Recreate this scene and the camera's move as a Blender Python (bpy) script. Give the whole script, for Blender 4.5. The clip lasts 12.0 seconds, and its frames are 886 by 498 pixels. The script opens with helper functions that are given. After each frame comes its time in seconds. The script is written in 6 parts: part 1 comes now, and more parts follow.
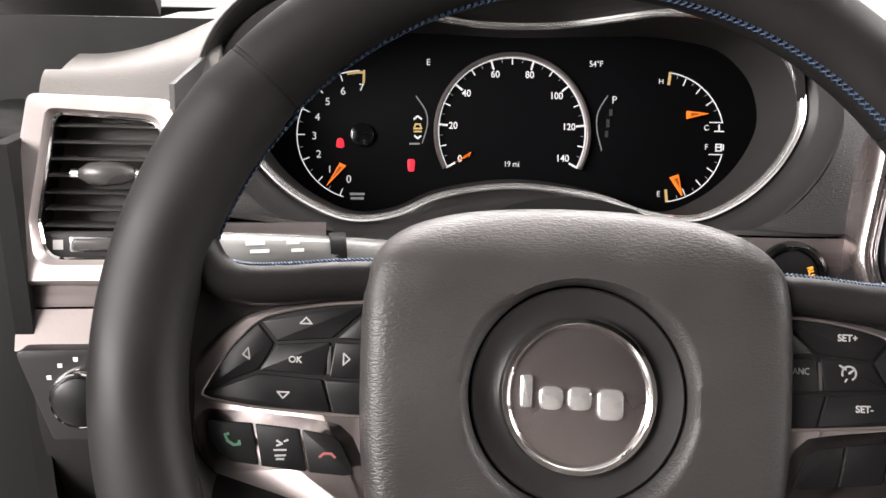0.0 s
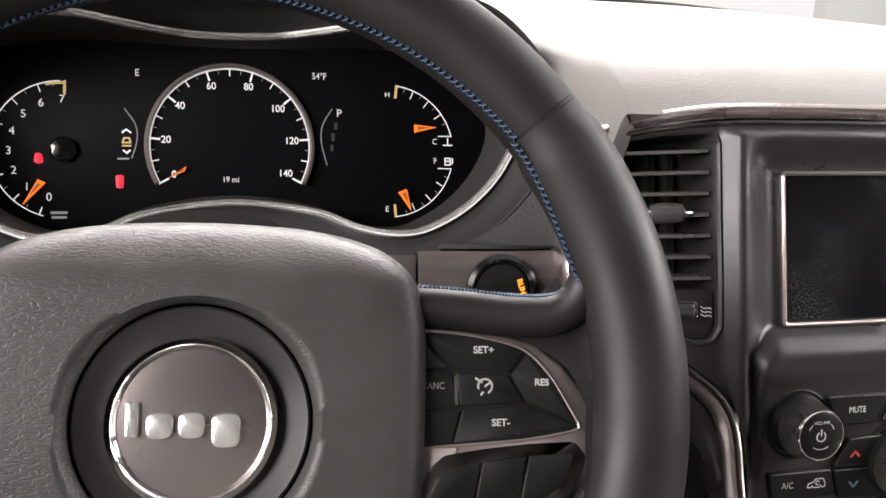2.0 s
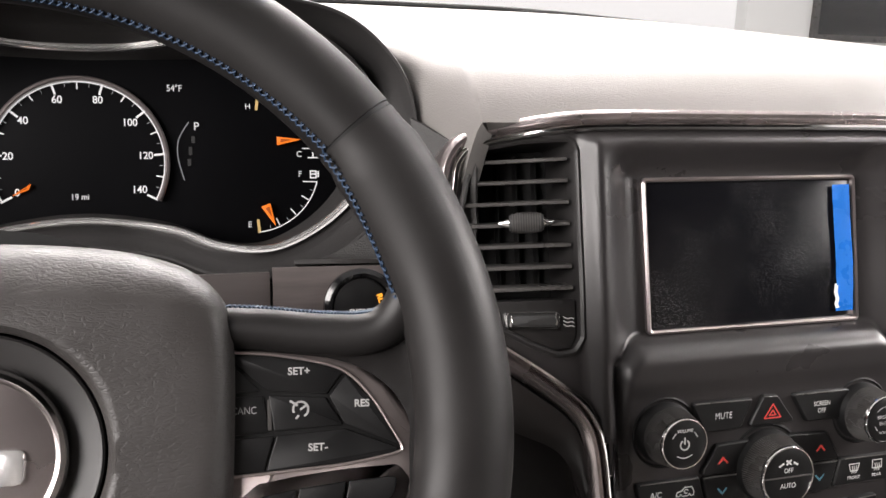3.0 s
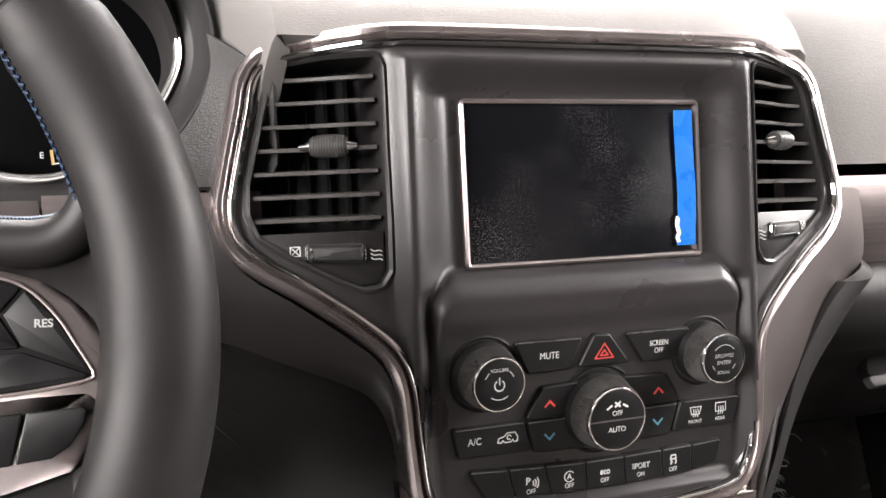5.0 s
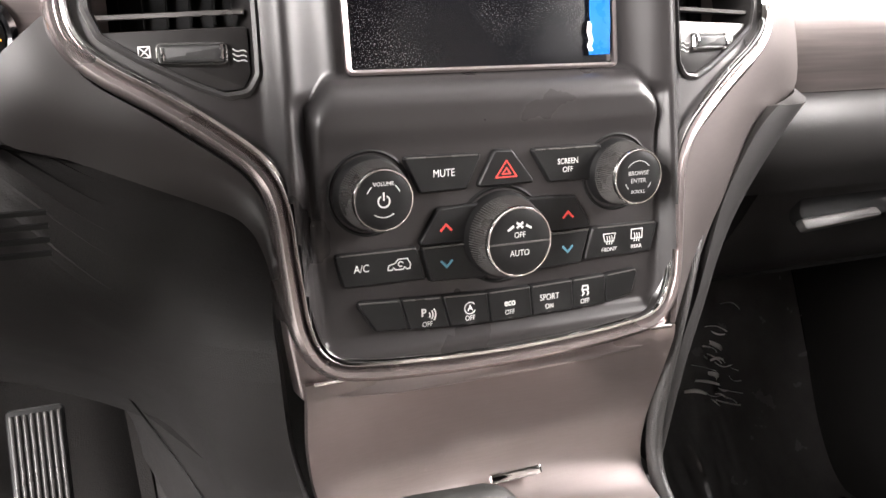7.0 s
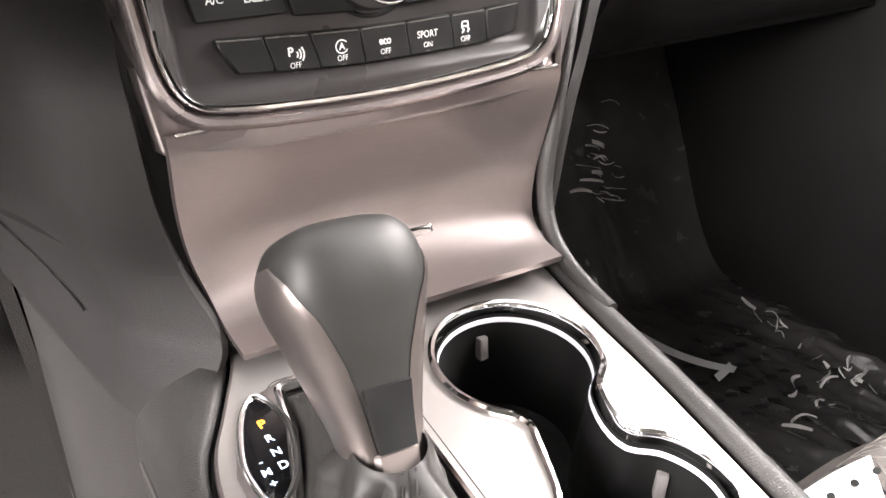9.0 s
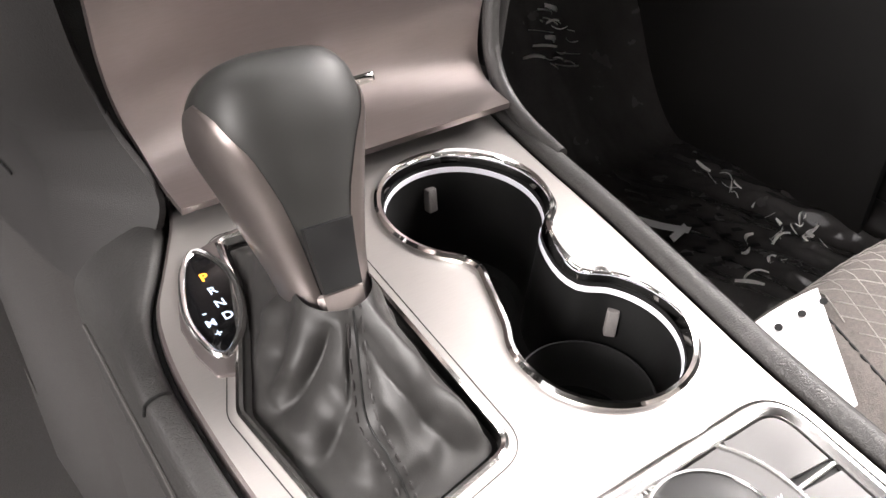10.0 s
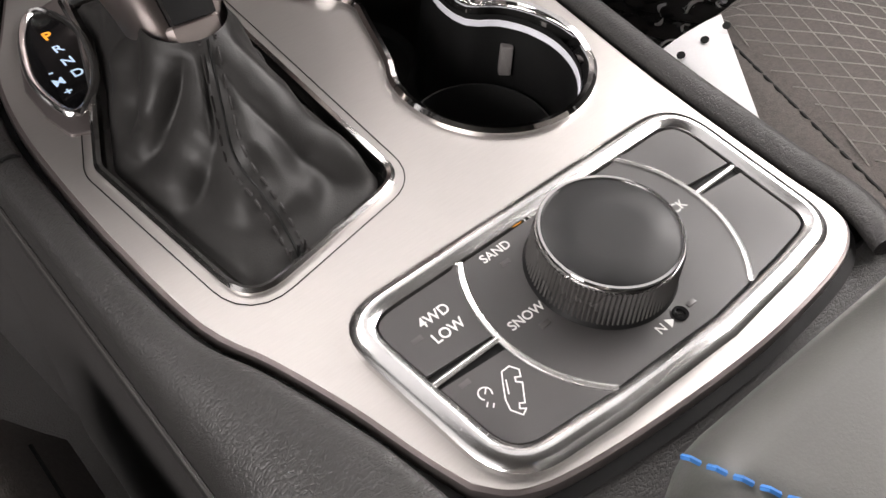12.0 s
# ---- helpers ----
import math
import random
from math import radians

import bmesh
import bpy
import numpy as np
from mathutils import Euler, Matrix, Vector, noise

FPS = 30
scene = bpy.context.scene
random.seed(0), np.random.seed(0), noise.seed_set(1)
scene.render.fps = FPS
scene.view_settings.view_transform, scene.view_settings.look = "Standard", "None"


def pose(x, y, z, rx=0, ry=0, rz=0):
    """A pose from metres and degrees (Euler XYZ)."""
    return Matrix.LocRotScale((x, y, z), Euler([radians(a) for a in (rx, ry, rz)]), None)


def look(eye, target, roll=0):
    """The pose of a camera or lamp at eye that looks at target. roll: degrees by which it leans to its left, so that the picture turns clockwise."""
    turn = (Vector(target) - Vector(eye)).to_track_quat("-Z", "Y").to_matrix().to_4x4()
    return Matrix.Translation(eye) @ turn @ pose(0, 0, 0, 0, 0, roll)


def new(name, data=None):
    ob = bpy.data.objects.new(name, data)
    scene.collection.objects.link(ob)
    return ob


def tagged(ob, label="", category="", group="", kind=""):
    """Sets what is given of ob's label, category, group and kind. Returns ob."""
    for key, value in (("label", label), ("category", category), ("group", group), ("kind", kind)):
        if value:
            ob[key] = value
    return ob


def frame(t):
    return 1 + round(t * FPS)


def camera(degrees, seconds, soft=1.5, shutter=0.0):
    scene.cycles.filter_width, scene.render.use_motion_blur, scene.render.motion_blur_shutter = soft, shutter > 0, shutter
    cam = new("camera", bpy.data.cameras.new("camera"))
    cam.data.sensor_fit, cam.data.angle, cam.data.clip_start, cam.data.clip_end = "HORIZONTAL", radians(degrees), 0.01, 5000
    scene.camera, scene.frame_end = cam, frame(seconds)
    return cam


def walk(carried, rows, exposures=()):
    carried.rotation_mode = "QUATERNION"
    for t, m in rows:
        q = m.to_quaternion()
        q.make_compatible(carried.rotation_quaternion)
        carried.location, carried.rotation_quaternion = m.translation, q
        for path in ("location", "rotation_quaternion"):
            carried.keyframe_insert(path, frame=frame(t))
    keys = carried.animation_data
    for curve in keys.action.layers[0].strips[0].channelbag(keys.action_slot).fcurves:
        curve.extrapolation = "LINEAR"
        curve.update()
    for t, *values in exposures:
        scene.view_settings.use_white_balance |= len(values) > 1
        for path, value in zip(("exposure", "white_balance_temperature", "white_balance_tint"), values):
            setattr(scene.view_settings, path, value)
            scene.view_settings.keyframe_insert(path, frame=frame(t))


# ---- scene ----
cam = camera(53.3, 12.0)
METRES, EYE, TILT, LEAN, TURN = 0.5, 0.88, -16.0, -1.3, -5.0
ROWS = [
    (0.0, 0.0, 0.0, 0.0, -0.0, -0.0, 0.0),
    (0.5, 0.0482, 0.0026, 0.0018, -2.1, 0.43, 0.2),
    (1.0, 0.095, 0.0094, -0.0005, -3.89, 0.62, 0.65),
    (1.5, 0.1461, 0.0207, -0.0054, -5.97, 0.82, 0.96),
    (2.0, 0.2022, 0.028, -0.009, -8.3, 1.39, 1.29),
    (2.5, 0.2589, 0.0304, -0.0098, -10.37, 1.92, 2.03),
    (3.0, 0.3068, 0.0408, -0.01, -12.02, 2.06, 2.78),
    (3.5, 0.3616, 0.0509, -0.0122, -13.39, 1.97, 3.24),
    (5.5, 0.5348, 0.1076, -0.0993, -14.71, -0.39, 3.14),
    (6.0, 0.5689, 0.1277, -0.1236, -14.94, -1.73, 3.17),
    (6.5, 0.5876, 0.1528, -0.1546, -15.76, -3.58, 3.59),
    (8.5, 0.5967, 0.2077, -0.2807, -23.65, -11.85, 6.9),
    (9.0, 0.6007, 0.2188, -0.3173, -25.46, -15.14, 7.48),
    (9.5, 0.6047, 0.2217, -0.3439, -26.97, -18.66, 8.13),
    (10.0, 0.6134, 0.223, -0.3713, -28.54, -22.61, 8.8),
    (10.5, 0.6235, 0.2255, -0.4018, -30.36, -26.62, 9.57),
    (11.0, 0.6274, 0.2216, -0.4286, -32.04, -29.69, 10.19),
    (11.5, 0.6311, 0.221, -0.4517, -33.57, -32.1, 10.62),
    (12.0, 0.6385, 0.2192, -0.4711, -34.74, -34.56, 11.03),
]
EXPOSURES = [(0.0, 0.05), (3.5, -0.1), (5.5, 0.6), (6.5, 0.9), (8.5, 1.7), (9.5, 1.2), (10.0, 0.92), (11.0, 0.1), (12.0, -0.45)]
walk(cam, [(t, pose(0, 0, EYE, TILT, LEAN, TURN) @ pose(METRES * x, METRES * y, METRES * z, 90 + pitch, roll, yaw)) for t, x, y, z, yaw, pitch, roll in ROWS],
     EXPOSURES)

# ---- light: a bright hall round the parked car ----
world = bpy.data.worlds.new("hall_light")
scene.world = world
world.use_nodes = True
world.node_tree.nodes["Background"].inputs["Color"].default_value = (1.0, 0.955, 0.95, 1)
world.node_tree.nodes["Background"].inputs["Strength"].default_value = 1.0


def area(name, eye, target, sx, sy, power, colour=(1, 0.94, 0.92)):
    data = bpy.data.lights.new(name, "AREA")
    data.shape, data.size, data.size_y, data.energy, data.color = "RECTANGLE", sx, sy, power, colour
    ob = new(name, data)
    ob.matrix_world = look(eye, target)
    return ob


area("hall_ceiling_lamp_front", (0.5, 2.6, 3.0), (0.5, 0.7, 0.8), 3.2, 1.6, 310)
area("hall_ceiling_lamp_driver_side", (-2.3, -0.9, 1.7), (0.4, 0.4, 0.7), 2.4, 1.3, 300)
area("hall_ceiling_lamp_passenger_side", (3.0, -0.1, 2.2), (0.8, 0.4, 0.6), 2.4, 1.6, 350)

# ---- helpers of this scene ----
MM = 0.001


def mat(name, col, rough=0.5, metal=0.0, var=0.12, vscale=30.0, grain=0.0, gscale=900.0, coat=0.0, brushed=None, cells=0.0, cscale=300.0, rvar=0.1, spec=0.5):
    m = bpy.data.materials.new(name)
    m.use_nodes = True
    nt = m.node_tree
    b = nt.nodes["Principled BSDF"]
    tc = nt.nodes.new("ShaderNodeTexCoord")
    src = tc.outputs["Object"]
    n1 = nt.nodes.new("ShaderNodeTexNoise")
    n1.inputs["Scale"].default_value, n1.inputs["Detail"].default_value = vscale, 5
    nt.links.new(src, n1.inputs["Vector"])
    n2 = nt.nodes.new("ShaderNodeTexNoise")
    n2.inputs["Scale"].default_value, n2.inputs["Detail"].default_value = gscale, 3
    if brushed:
        mp = nt.nodes.new("ShaderNodeMapping")
        mp.inputs["Scale"].default_value = brushed
        nt.links.new(src, mp.inputs["Vector"])
        nt.links.new(mp.outputs[0], n2.inputs["Vector"])
    else:
        nt.links.new(src, n2.inputs["Vector"])
    add = nt.nodes.new("ShaderNodeMath")
    add.operation = "ADD"
    nt.links.new(n1.outputs["Fac"], add.inputs[0])
    nt.links.new(n2.outputs["Fac"], add.inputs[1])
    mr = nt.nodes.new("ShaderNodeMapRange")
    mr.inputs["From Min"].default_value, mr.inputs["From Max"].default_value = 0.6, 1.4
    mr.inputs["To Min"].default_value, mr.inputs["To Max"].default_value = 1 - var, 1 + var
    nt.links.new(add.outputs[0], mr.inputs["Value"])
    mul = nt.nodes.new("ShaderNodeVectorMath")
    mul.operation = "SCALE"
    mul.inputs[0].default_value = col
    nt.links.new(mr.outputs[0], mul.inputs["Scale"])
    nt.links.new(mul.outputs[0], b.inputs["Base Color"])
    rr = nt.nodes.new("ShaderNodeMapRange")
    rr.inputs["From Min"].default_value, rr.inputs["From Max"].default_value = 0.3, 0.7
    rr.inputs["To Min"].default_value, rr.inputs["To Max"].default_value = max(rough - rvar, 0.02), min(rough + rvar, 1)
    nt.links.new(n1.outputs["Fac"], rr.inputs["Value"])
    nt.links.new(rr.outputs[0], b.inputs["Roughness"])
    b.inputs["Metallic"].default_value = metal
    b.inputs["Coat Weight"].default_value = coat
    b.inputs["Specular IOR Level"].default_value = spec
    last = None
    if cells:
        vo = nt.nodes.new("ShaderNodeTexVoronoi")
        vo.feature = "DISTANCE_TO_EDGE"
        vo.inputs["Scale"].default_value = cscale
        wob = nt.nodes.new("ShaderNodeVectorMath")
        wob.operation = "MULTIPLY_ADD"
        nw = nt.nodes.new("ShaderNodeTexNoise")
        nw.inputs["Scale"].default_value = cscale * 0.7
        nt.links.new(src, nw.inputs["Vector"])
        nt.links.new(nw.outputs["Color"], wob.inputs[0])
        wob.inputs[1].default_value = (1.6 / cscale, 1.6 / cscale, 1.6 / cscale)
        mp2 = nt.nodes.new("ShaderNodeMapping")
        mp2.inputs["Scale"].default_value = (0.42, 1.5, 1.0)
        nt.links.new(src, mp2.inputs["Vector"])
        nt.links.new(mp2.outputs[0], wob.inputs[2])
        nt.links.new(wob.outputs[0], vo.inputs["Vector"])
        cl = nt.nodes.new("ShaderNodeMapRange")
        cl.inputs["From Max"].default_value = 0.22
        nt.links.new(vo.outputs["Distance"], cl.inputs["Value"])
        bp = nt.nodes.new("ShaderNodeBump")
        bp.inputs["Strength"].default_value, bp.inputs["Distance"].default_value = cells, 0.0006
        nt.links.new(cl.outputs[0], bp.inputs["Height"])
        last = bp
    if grain:
        bp = nt.nodes.new("ShaderNodeBump")
        bp.inputs["Strength"].default_value, bp.inputs["Distance"].default_value = grain, 0.0006
        nt.links.new(n2.outputs["Fac"], bp.inputs["Height"])
        if last:
            nt.links.new(last.outputs[0], bp.inputs["Normal"])
        last = bp
    if last:
        nt.links.new(last.outputs[0], b.inputs["Normal"])
    return m


def glow(name, col, strength=1.0):
    m = mat(name, tuple(c * 0.3 for c in col), 0.4)
    b = m.node_tree.nodes["Principled BSDF"]
    b.inputs["Emission Color"].default_value = (*col, 1)
    b.inputs["Emission Strength"].default_value = strength
    return m


def thing(name, label, category, m=Matrix(), group="", kind=""):
    ob = new(name)
    ob.empty_display_size = 0.02
    ob.matrix_basis = m
    return tagged(ob, label, category, group, kind)


def part(name, bm, material, parent, label="", sharp=38, m=None):
    me = bpy.data.meshes.new(name)
    bmesh.ops.recalc_face_normals(bm, faces=bm.faces)
    bm.to_mesh(me)
    bm.free()
    me.materials.append(material)
    me.shade_smooth()
    me.set_sharp_from_angle(angle=radians(sharp))
    ob = new(name, me)
    ob.parent = parent
    if m is not None:
        ob.matrix_basis = m
    if name.endswith(("ticks", "arcs", "stitching", "_mark", "_marks", "_limit", "_bars")):
        ob["kind"] = "stuff"
    return tagged(ob, label)


def spline(pts, n=8, closed=False):
    """A smooth curve through the points."""
    p = [np.array(q, float) for q in pts]
    k = len(p)
    out = []
    for i in range(k if closed else k - 1):
        if closed:
            a, b, c, d = p[i - 1], p[i], p[(i + 1) % k], p[(i + 2) % k]
        else:
            a, b, c, d = p[max(i - 1, 0)], p[i], p[i + 1], p[min(i + 2, k - 1)]
        for j in range(n):
            t = j / n
            out.append(0.5 * (2 * b + (c - a) * t + (2 * a - 5 * b + 4 * c - d) * t * t + (3 * b - a - 3 * c + d) * t ** 3))
    if not closed:
        out.append(p[-1])
    return out


def rpoly(pts, r, n=5):
    """A closed polygon with rounded corners; r: one radius, or one for each corner."""
    p = [np.array(q, float) for q in pts]
    out = []
    for i, b in enumerate(p):
        ri = r[i] if isinstance(r, (list, tuple)) else r
        a, c = p[i - 1], p[(i + 1) % len(p)]
        u, v = (a - b) / np.linalg.norm(a - b), (c - b) / np.linalg.norm(c - b)
        half = math.acos(max(-1, min(1, float(u @ v)))) / 2
        if ri <= 0 or half > 1.5:
            out.append(b)
            continue
        d = min(ri / math.tan(half), 0.48 * np.linalg.norm(a - b), 0.48 * np.linalg.norm(c - b))
        for j in range(n + 1):
            t = j / n
            out.append((1 - t) ** 2 * (b + u * d) + 2 * t * (1 - t) * b + t * t * (b + v * d))
    return out


def ccw(p):
    s = sum(p[i - 1][0] * p[i][1] - p[i][0] * p[i - 1][1] for i in range(len(p)))
    return list(p) if s > 0 else list(p)[::-1]


def inset(p, d):
    """The closed outline p, moved inwards by d."""
    out = []
    for i in range(len(p)):
        a, b, c = p[i - 1], p[i], p[(i + 1) % len(p)]
        e, f = b - a, c - b
        e, f = e / (np.linalg.norm(e) + 1e-12), f / (np.linalg.norm(f) + 1e-12)
        n = np.array([-e[1] - f[1], e[0] + f[0]])
        k = n @ n
        n = n * (2 / k) if k > 0.6 else n / (np.linalg.norm(n) + 1e-9) * 1.6
        out.append(b + n * d)
    return out


def loft(outline, profile, cap0=False, cap1=False, wrap=False, shape=None):
    """Rings of a closed outline, each inset by d at the height z for (d, z) of the profile."""
    bm = bmesh.new()
    base = ccw([np.array(q[:2], float) for q in outline])
    rings = []
    for d, z in profile:
        ring = [np.array([*q, z]) for q in (inset(base, d) if d else base)]
        rings.append([bm.verts.new(shape(q) if shape else q) for q in ring])
    k = len(base)
    for i in range(len(rings) if wrap else len(rings) - 1):
        a, b = rings[i], rings[(i + 1) % len(rings)]
        for j in range(k):
            bm.faces.new((a[j], a[(j + 1) % k], b[(j + 1) % k], b[j]))
    if cap0:
        bm.faces.new(rings[0][::-1])
    if cap1:
        bm.faces.new(rings[-1])
    return bm


def slab(outline, z0, z1, bev=0.0008, shape=None):
    """A plate with a rounded upper edge."""
    return loft(outline, [(0, z0), (0, z1 - bev), (bev * 0.3, z1 - bev * 0.3), (bev, z1)], True, True, shape=shape)


def lathe(profile, n=48, centre=(0, 0)):
    bm = bmesh.new()
    rings = []
    for r, z in profile:
        if r < 1e-6:
            rings.append([bm.verts.new((centre[0], centre[1], z))])
        else:
            rings.append([bm.verts.new((centre[0] + r * math.cos(2 * math.pi * i / n), centre[1] + r * math.sin(2 * math.pi * i / n), z)) for i in range(n)])
    for a, b in zip(rings, rings[1:]):
        for i in range(n):
            j = (i + 1) % n
            if len(a) == 1 and len(b) == 1:
                continue
            if len(a) == 1:
                bm.faces.new((a[0], b[j], b[i]))
            elif len(b) == 1:
                bm.faces.new((a[i], a[j], b[0]))
            else:
                bm.faces.new((a[i], a[j], b[j], b[i]))
    return bm


def tube(path, r, n=10, closed=False, up=(0, 0, 1), bm=None, section=None):
    """A tube along a path. r: a radius, or (across, along up), or a function of the fraction that gives either. section: a closed list of (across, up) instead."""
    bm = bm or bmesh.new()
    p = [np.array(q, float) for q in path]
    k = len(p)
    up = np.array(up, float)
    rings = []
    for i in range(k):
        t = p[(i + 1) % k] - p[i - 1] if closed else p[min(i + 1, k - 1)] - p[max(i - 1, 0)]
        t = t / (np.linalg.norm(t) + 1e-12)
        s = np.cross(t, up)
        s = s / (np.linalg.norm(s) + 1e-9)
        w = np.cross(s, t)
        rr = r(i / max(k - 1, 1)) if callable(r) else r
        ra, rb = rr if isinstance(rr, (tuple, list)) else (rr, rr)
        if section:
            rings.append([bm.verts.new(p[i] + s * a * ra + w * b * rb) for a, b in section])
        else:
            rings.append([bm.verts.new(p[i] + s * ra * math.cos(2 * math.pi * j / n) + w * rb * math.sin(2 * math.pi * j / n)) for j in range(n)])
    m = len(rings[0])
    for i in range(k if closed else k - 1):
        a, b = rings[i], rings[(i + 1) % k]
        for j in range(m):
            bm.faces.new((a[j], a[(j + 1) % m], b[(j + 1) % m], b[j]))
    if not closed:
        bm.faces.new(rings[0][::-1])
        bm.faces.new(rings[-1])
    return bm


def sheet(f, us, vs, thick=0.003):
    """The surface f(u, v), given a thickness to its far side."""
    bm = bmesh.new()
    P = np.array([[f(u, v) for v in vs] for u in us], float)
    du, dv = np.gradient(P, axis=0), np.gradient(P, axis=1)
    N = np.cross(du, dv)
    N /= np.linalg.norm(N, axis=2, keepdims=True) + 1e-12
    a = [[bm.verts.new(q) for q in row] for row in P]
    b = [[bm.verts.new(q) for q in row] for row in P + N * thick]
    nu, nv = len(us), len(vs)
    for i in range(nu - 1):
        for j in range(nv - 1):
            bm.faces.new((a[i][j], a[i + 1][j], a[i + 1][j + 1], a[i][j + 1]))
            bm.faces.new((b[i][j], b[i][j + 1], b[i + 1][j + 1], b[i + 1][j]))
    for i in range(nu - 1):
        bm.faces.new((a[i][0], b[i][0], b[i + 1][0], a[i + 1][0]))
        bm.faces.new((a[i][-1], a[i + 1][-1], b[i + 1][-1], b[i][-1]))
    for j in range(nv - 1):
        bm.faces.new((a[0][j], a[0][j + 1], b[0][j + 1], b[0][j]))
        bm.faces.new((a[-1][j], b[-1][j], b[-1][j + 1], a[-1][j + 1]))
    return bm


def box(x0, x1, y0, y1, z0, z1, bev=0.0):
    return slab(rpoly([(x0, y0), (x1, y0), (x1, y1), (x0, y1)], bev * 1.5) if bev else [(x0, y0), (x1, y0), (x1, y1), (x0, y1)], z0, z1, bev or 1e-5)


def lettering(s, size, x, y, z, material, parent, turn=0, name="lettering", sx=1.0, bold=0.0, m=None):
    cu = bpy.data.curves.new(name, "FONT")
    cu.body, cu.size, cu.align_x, cu.align_y, cu.extrude, cu.offset = s, size * MM, "CENTER", "CENTER", 0.00005, bold * MM
    tmp = new(name, cu)
    bpy.context.view_layer.update()
    me = bpy.data.meshes.new_from_object(tmp.evaluated_get(bpy.context.evaluated_depsgraph_get()))
    bpy.data.objects.remove(tmp)
    me.name = name
    me.materials.clear()
    me.materials.append(material)
    ob = new(name, me)
    ob.parent = parent
    ob.matrix_basis = (m or Matrix()) @ pose(x * MM, y * MM, z * MM, 0, 0, turn) @ Matrix.Diagonal((sx, 1, 1, 1))
    return ob


def mm(*pts):
    return [(x * MM, y * MM) for x, y in pts]


def strokes(lines, w, z0, z1):
    """Flat bars of width w along polylines in mm, as one small mark."""
    bm = bmesh.new()
    for ln in lines:
        p = [np.array(q, float) * MM for q in ln]
        for a, b in zip(p, p[1:]):
            d = b - a
            d = d / (np.linalg.norm(d) + 1e-12)
            n = np.array([-d[1], d[0]]) * w * MM / 2
            e = d * w * MM * 0.3
            q = [a - e - n, b + e - n, b + e + n, a - e + n]
            lo = [bm.verts.new((*c, z0)) for c in q]
            hi = [bm.verts.new((*c, z1)) for c in q]
            bm.faces.new(hi)
            for i in range(4):
                bm.faces.new((lo[i], lo[(i + 1) % 4], hi[(i + 1) % 4], hi[i]))
    return bm


def holed(outer, holes, z0, z1):
    """A plate with holes."""
    bm = bmesh.new()
    edges = []
    for loop in [outer] + holes:
        vs = [bm.verts.new((*q[:2], z1)) for q in loop]
        edges += [bm.edges.new((vs[i - 1], vs[i])) for i in range(len(vs))]
    bmesh.ops.triangle_fill(bm, edges=edges, use_beauty=True, use_dissolve=False)
    ex = bmesh.ops.extrude_edge_only(bm, edges=edges)
    bmesh.ops.translate(bm, vec=(0, 0, z0 - z1), verts=[v for v in ex["geom"] if isinstance(v, bmesh.types.BMVert)])
    return bm


def arc(cx, cy, r, a0, a1, n=24):
    return [(cx + r * math.cos(radians(a0 + (a1 - a0) * i / n)), cy + r * math.sin(radians(a0 + (a1 - a0) * i / n))) for i in range(n + 1)]


def step(x, a, b):
    t = min(max((x - a) / (b - a), 0), 1)
    return t * t * (3 - 2 * t)

# ---- materials ----
LEATHER = mat("wheel_leather", (0.010, 0.0093, 0.0092), 0.48, var=0.15, vscale=25, grain=0.08, gscale=1800, spec=0.2)
KNOBSKIN = mat("knob_leather", (0.017, 0.0168, 0.0158), 0.5, var=0.08, vscale=30, grain=0.06, gscale=1800, spec=0.36)
GRIP = mat("grip_leather", (0.011, 0.0102, 0.010), 0.5, var=0.15, vscale=25, cells=0.05, cscale=900, grain=0.06, gscale=2200, spec=0.22)
PADSKIN = mat("airbag_skin", (0.027, 0.0247, 0.0236), 0.46, var=0.08, vscale=40, cells=0.2, cscale=430, grain=0.03, gscale=2200, spec=0.4)
# Upper pad skin, paled as lit; hood and side faces use darker skins.
LITDASHSKIN = mat("lit_dash_skin", (0.14, 0.133, 0.126), 0.6, var=0.06, vscale=14, cells=0.16, cscale=520, grain=0.08, gscale=2400, spec=0.3)
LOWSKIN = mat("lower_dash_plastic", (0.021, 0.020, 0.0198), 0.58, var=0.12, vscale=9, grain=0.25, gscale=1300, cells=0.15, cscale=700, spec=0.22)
SIDESKIN = mat("console_side_plastic", (0.025, 0.024, 0.0232), 0.5, var=0.12, vscale=12, grain=0.22, gscale=900, cells=0.3, cscale=520)
PLASTIC = mat("satin_dark_plastic", (0.017, 0.016, 0.0158), 0.38, var=0.1, vscale=18, grain=0.05, gscale=3000, spec=0.35)
FASCIA = mat("satin_fascia_paint", (0.024, 0.022, 0.0222), 0.33, metal=0.0, var=0.04, vscale=12, grain=0.03, gscale=3500, spec=0.42)
SPOKE_SHELF = mat("pale_bronze_shelf", (0.24, 0.21, 0.203), 0.5, metal=0.6, var=0.06, vscale=10, rvar=0.04)
HANDLE = mat("grey_handle_plastic", (0.05, 0.048, 0.047), 0.45, var=0.08, vscale=40)
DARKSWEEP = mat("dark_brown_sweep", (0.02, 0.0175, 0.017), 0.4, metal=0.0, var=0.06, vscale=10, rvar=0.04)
SWEEP = mat("dark_bronze_sweep", (0.15, 0.131, 0.127), 0.42, metal=0.7, var=0.05, vscale=10, grain=0.05, gscale=400, brushed=(0.06, 1, 1), rvar=0.04)
BUTTON = mat("button_plastic", (0.008, 0.008, 0.0082), 0.42, var=0.08, vscale=60, grain=0.04, gscale=4000, spec=0.28)
BLACK = mat("deep_black_plastic", (0.006, 0.006, 0.006), 0.6, var=0.2, spec=0.2)
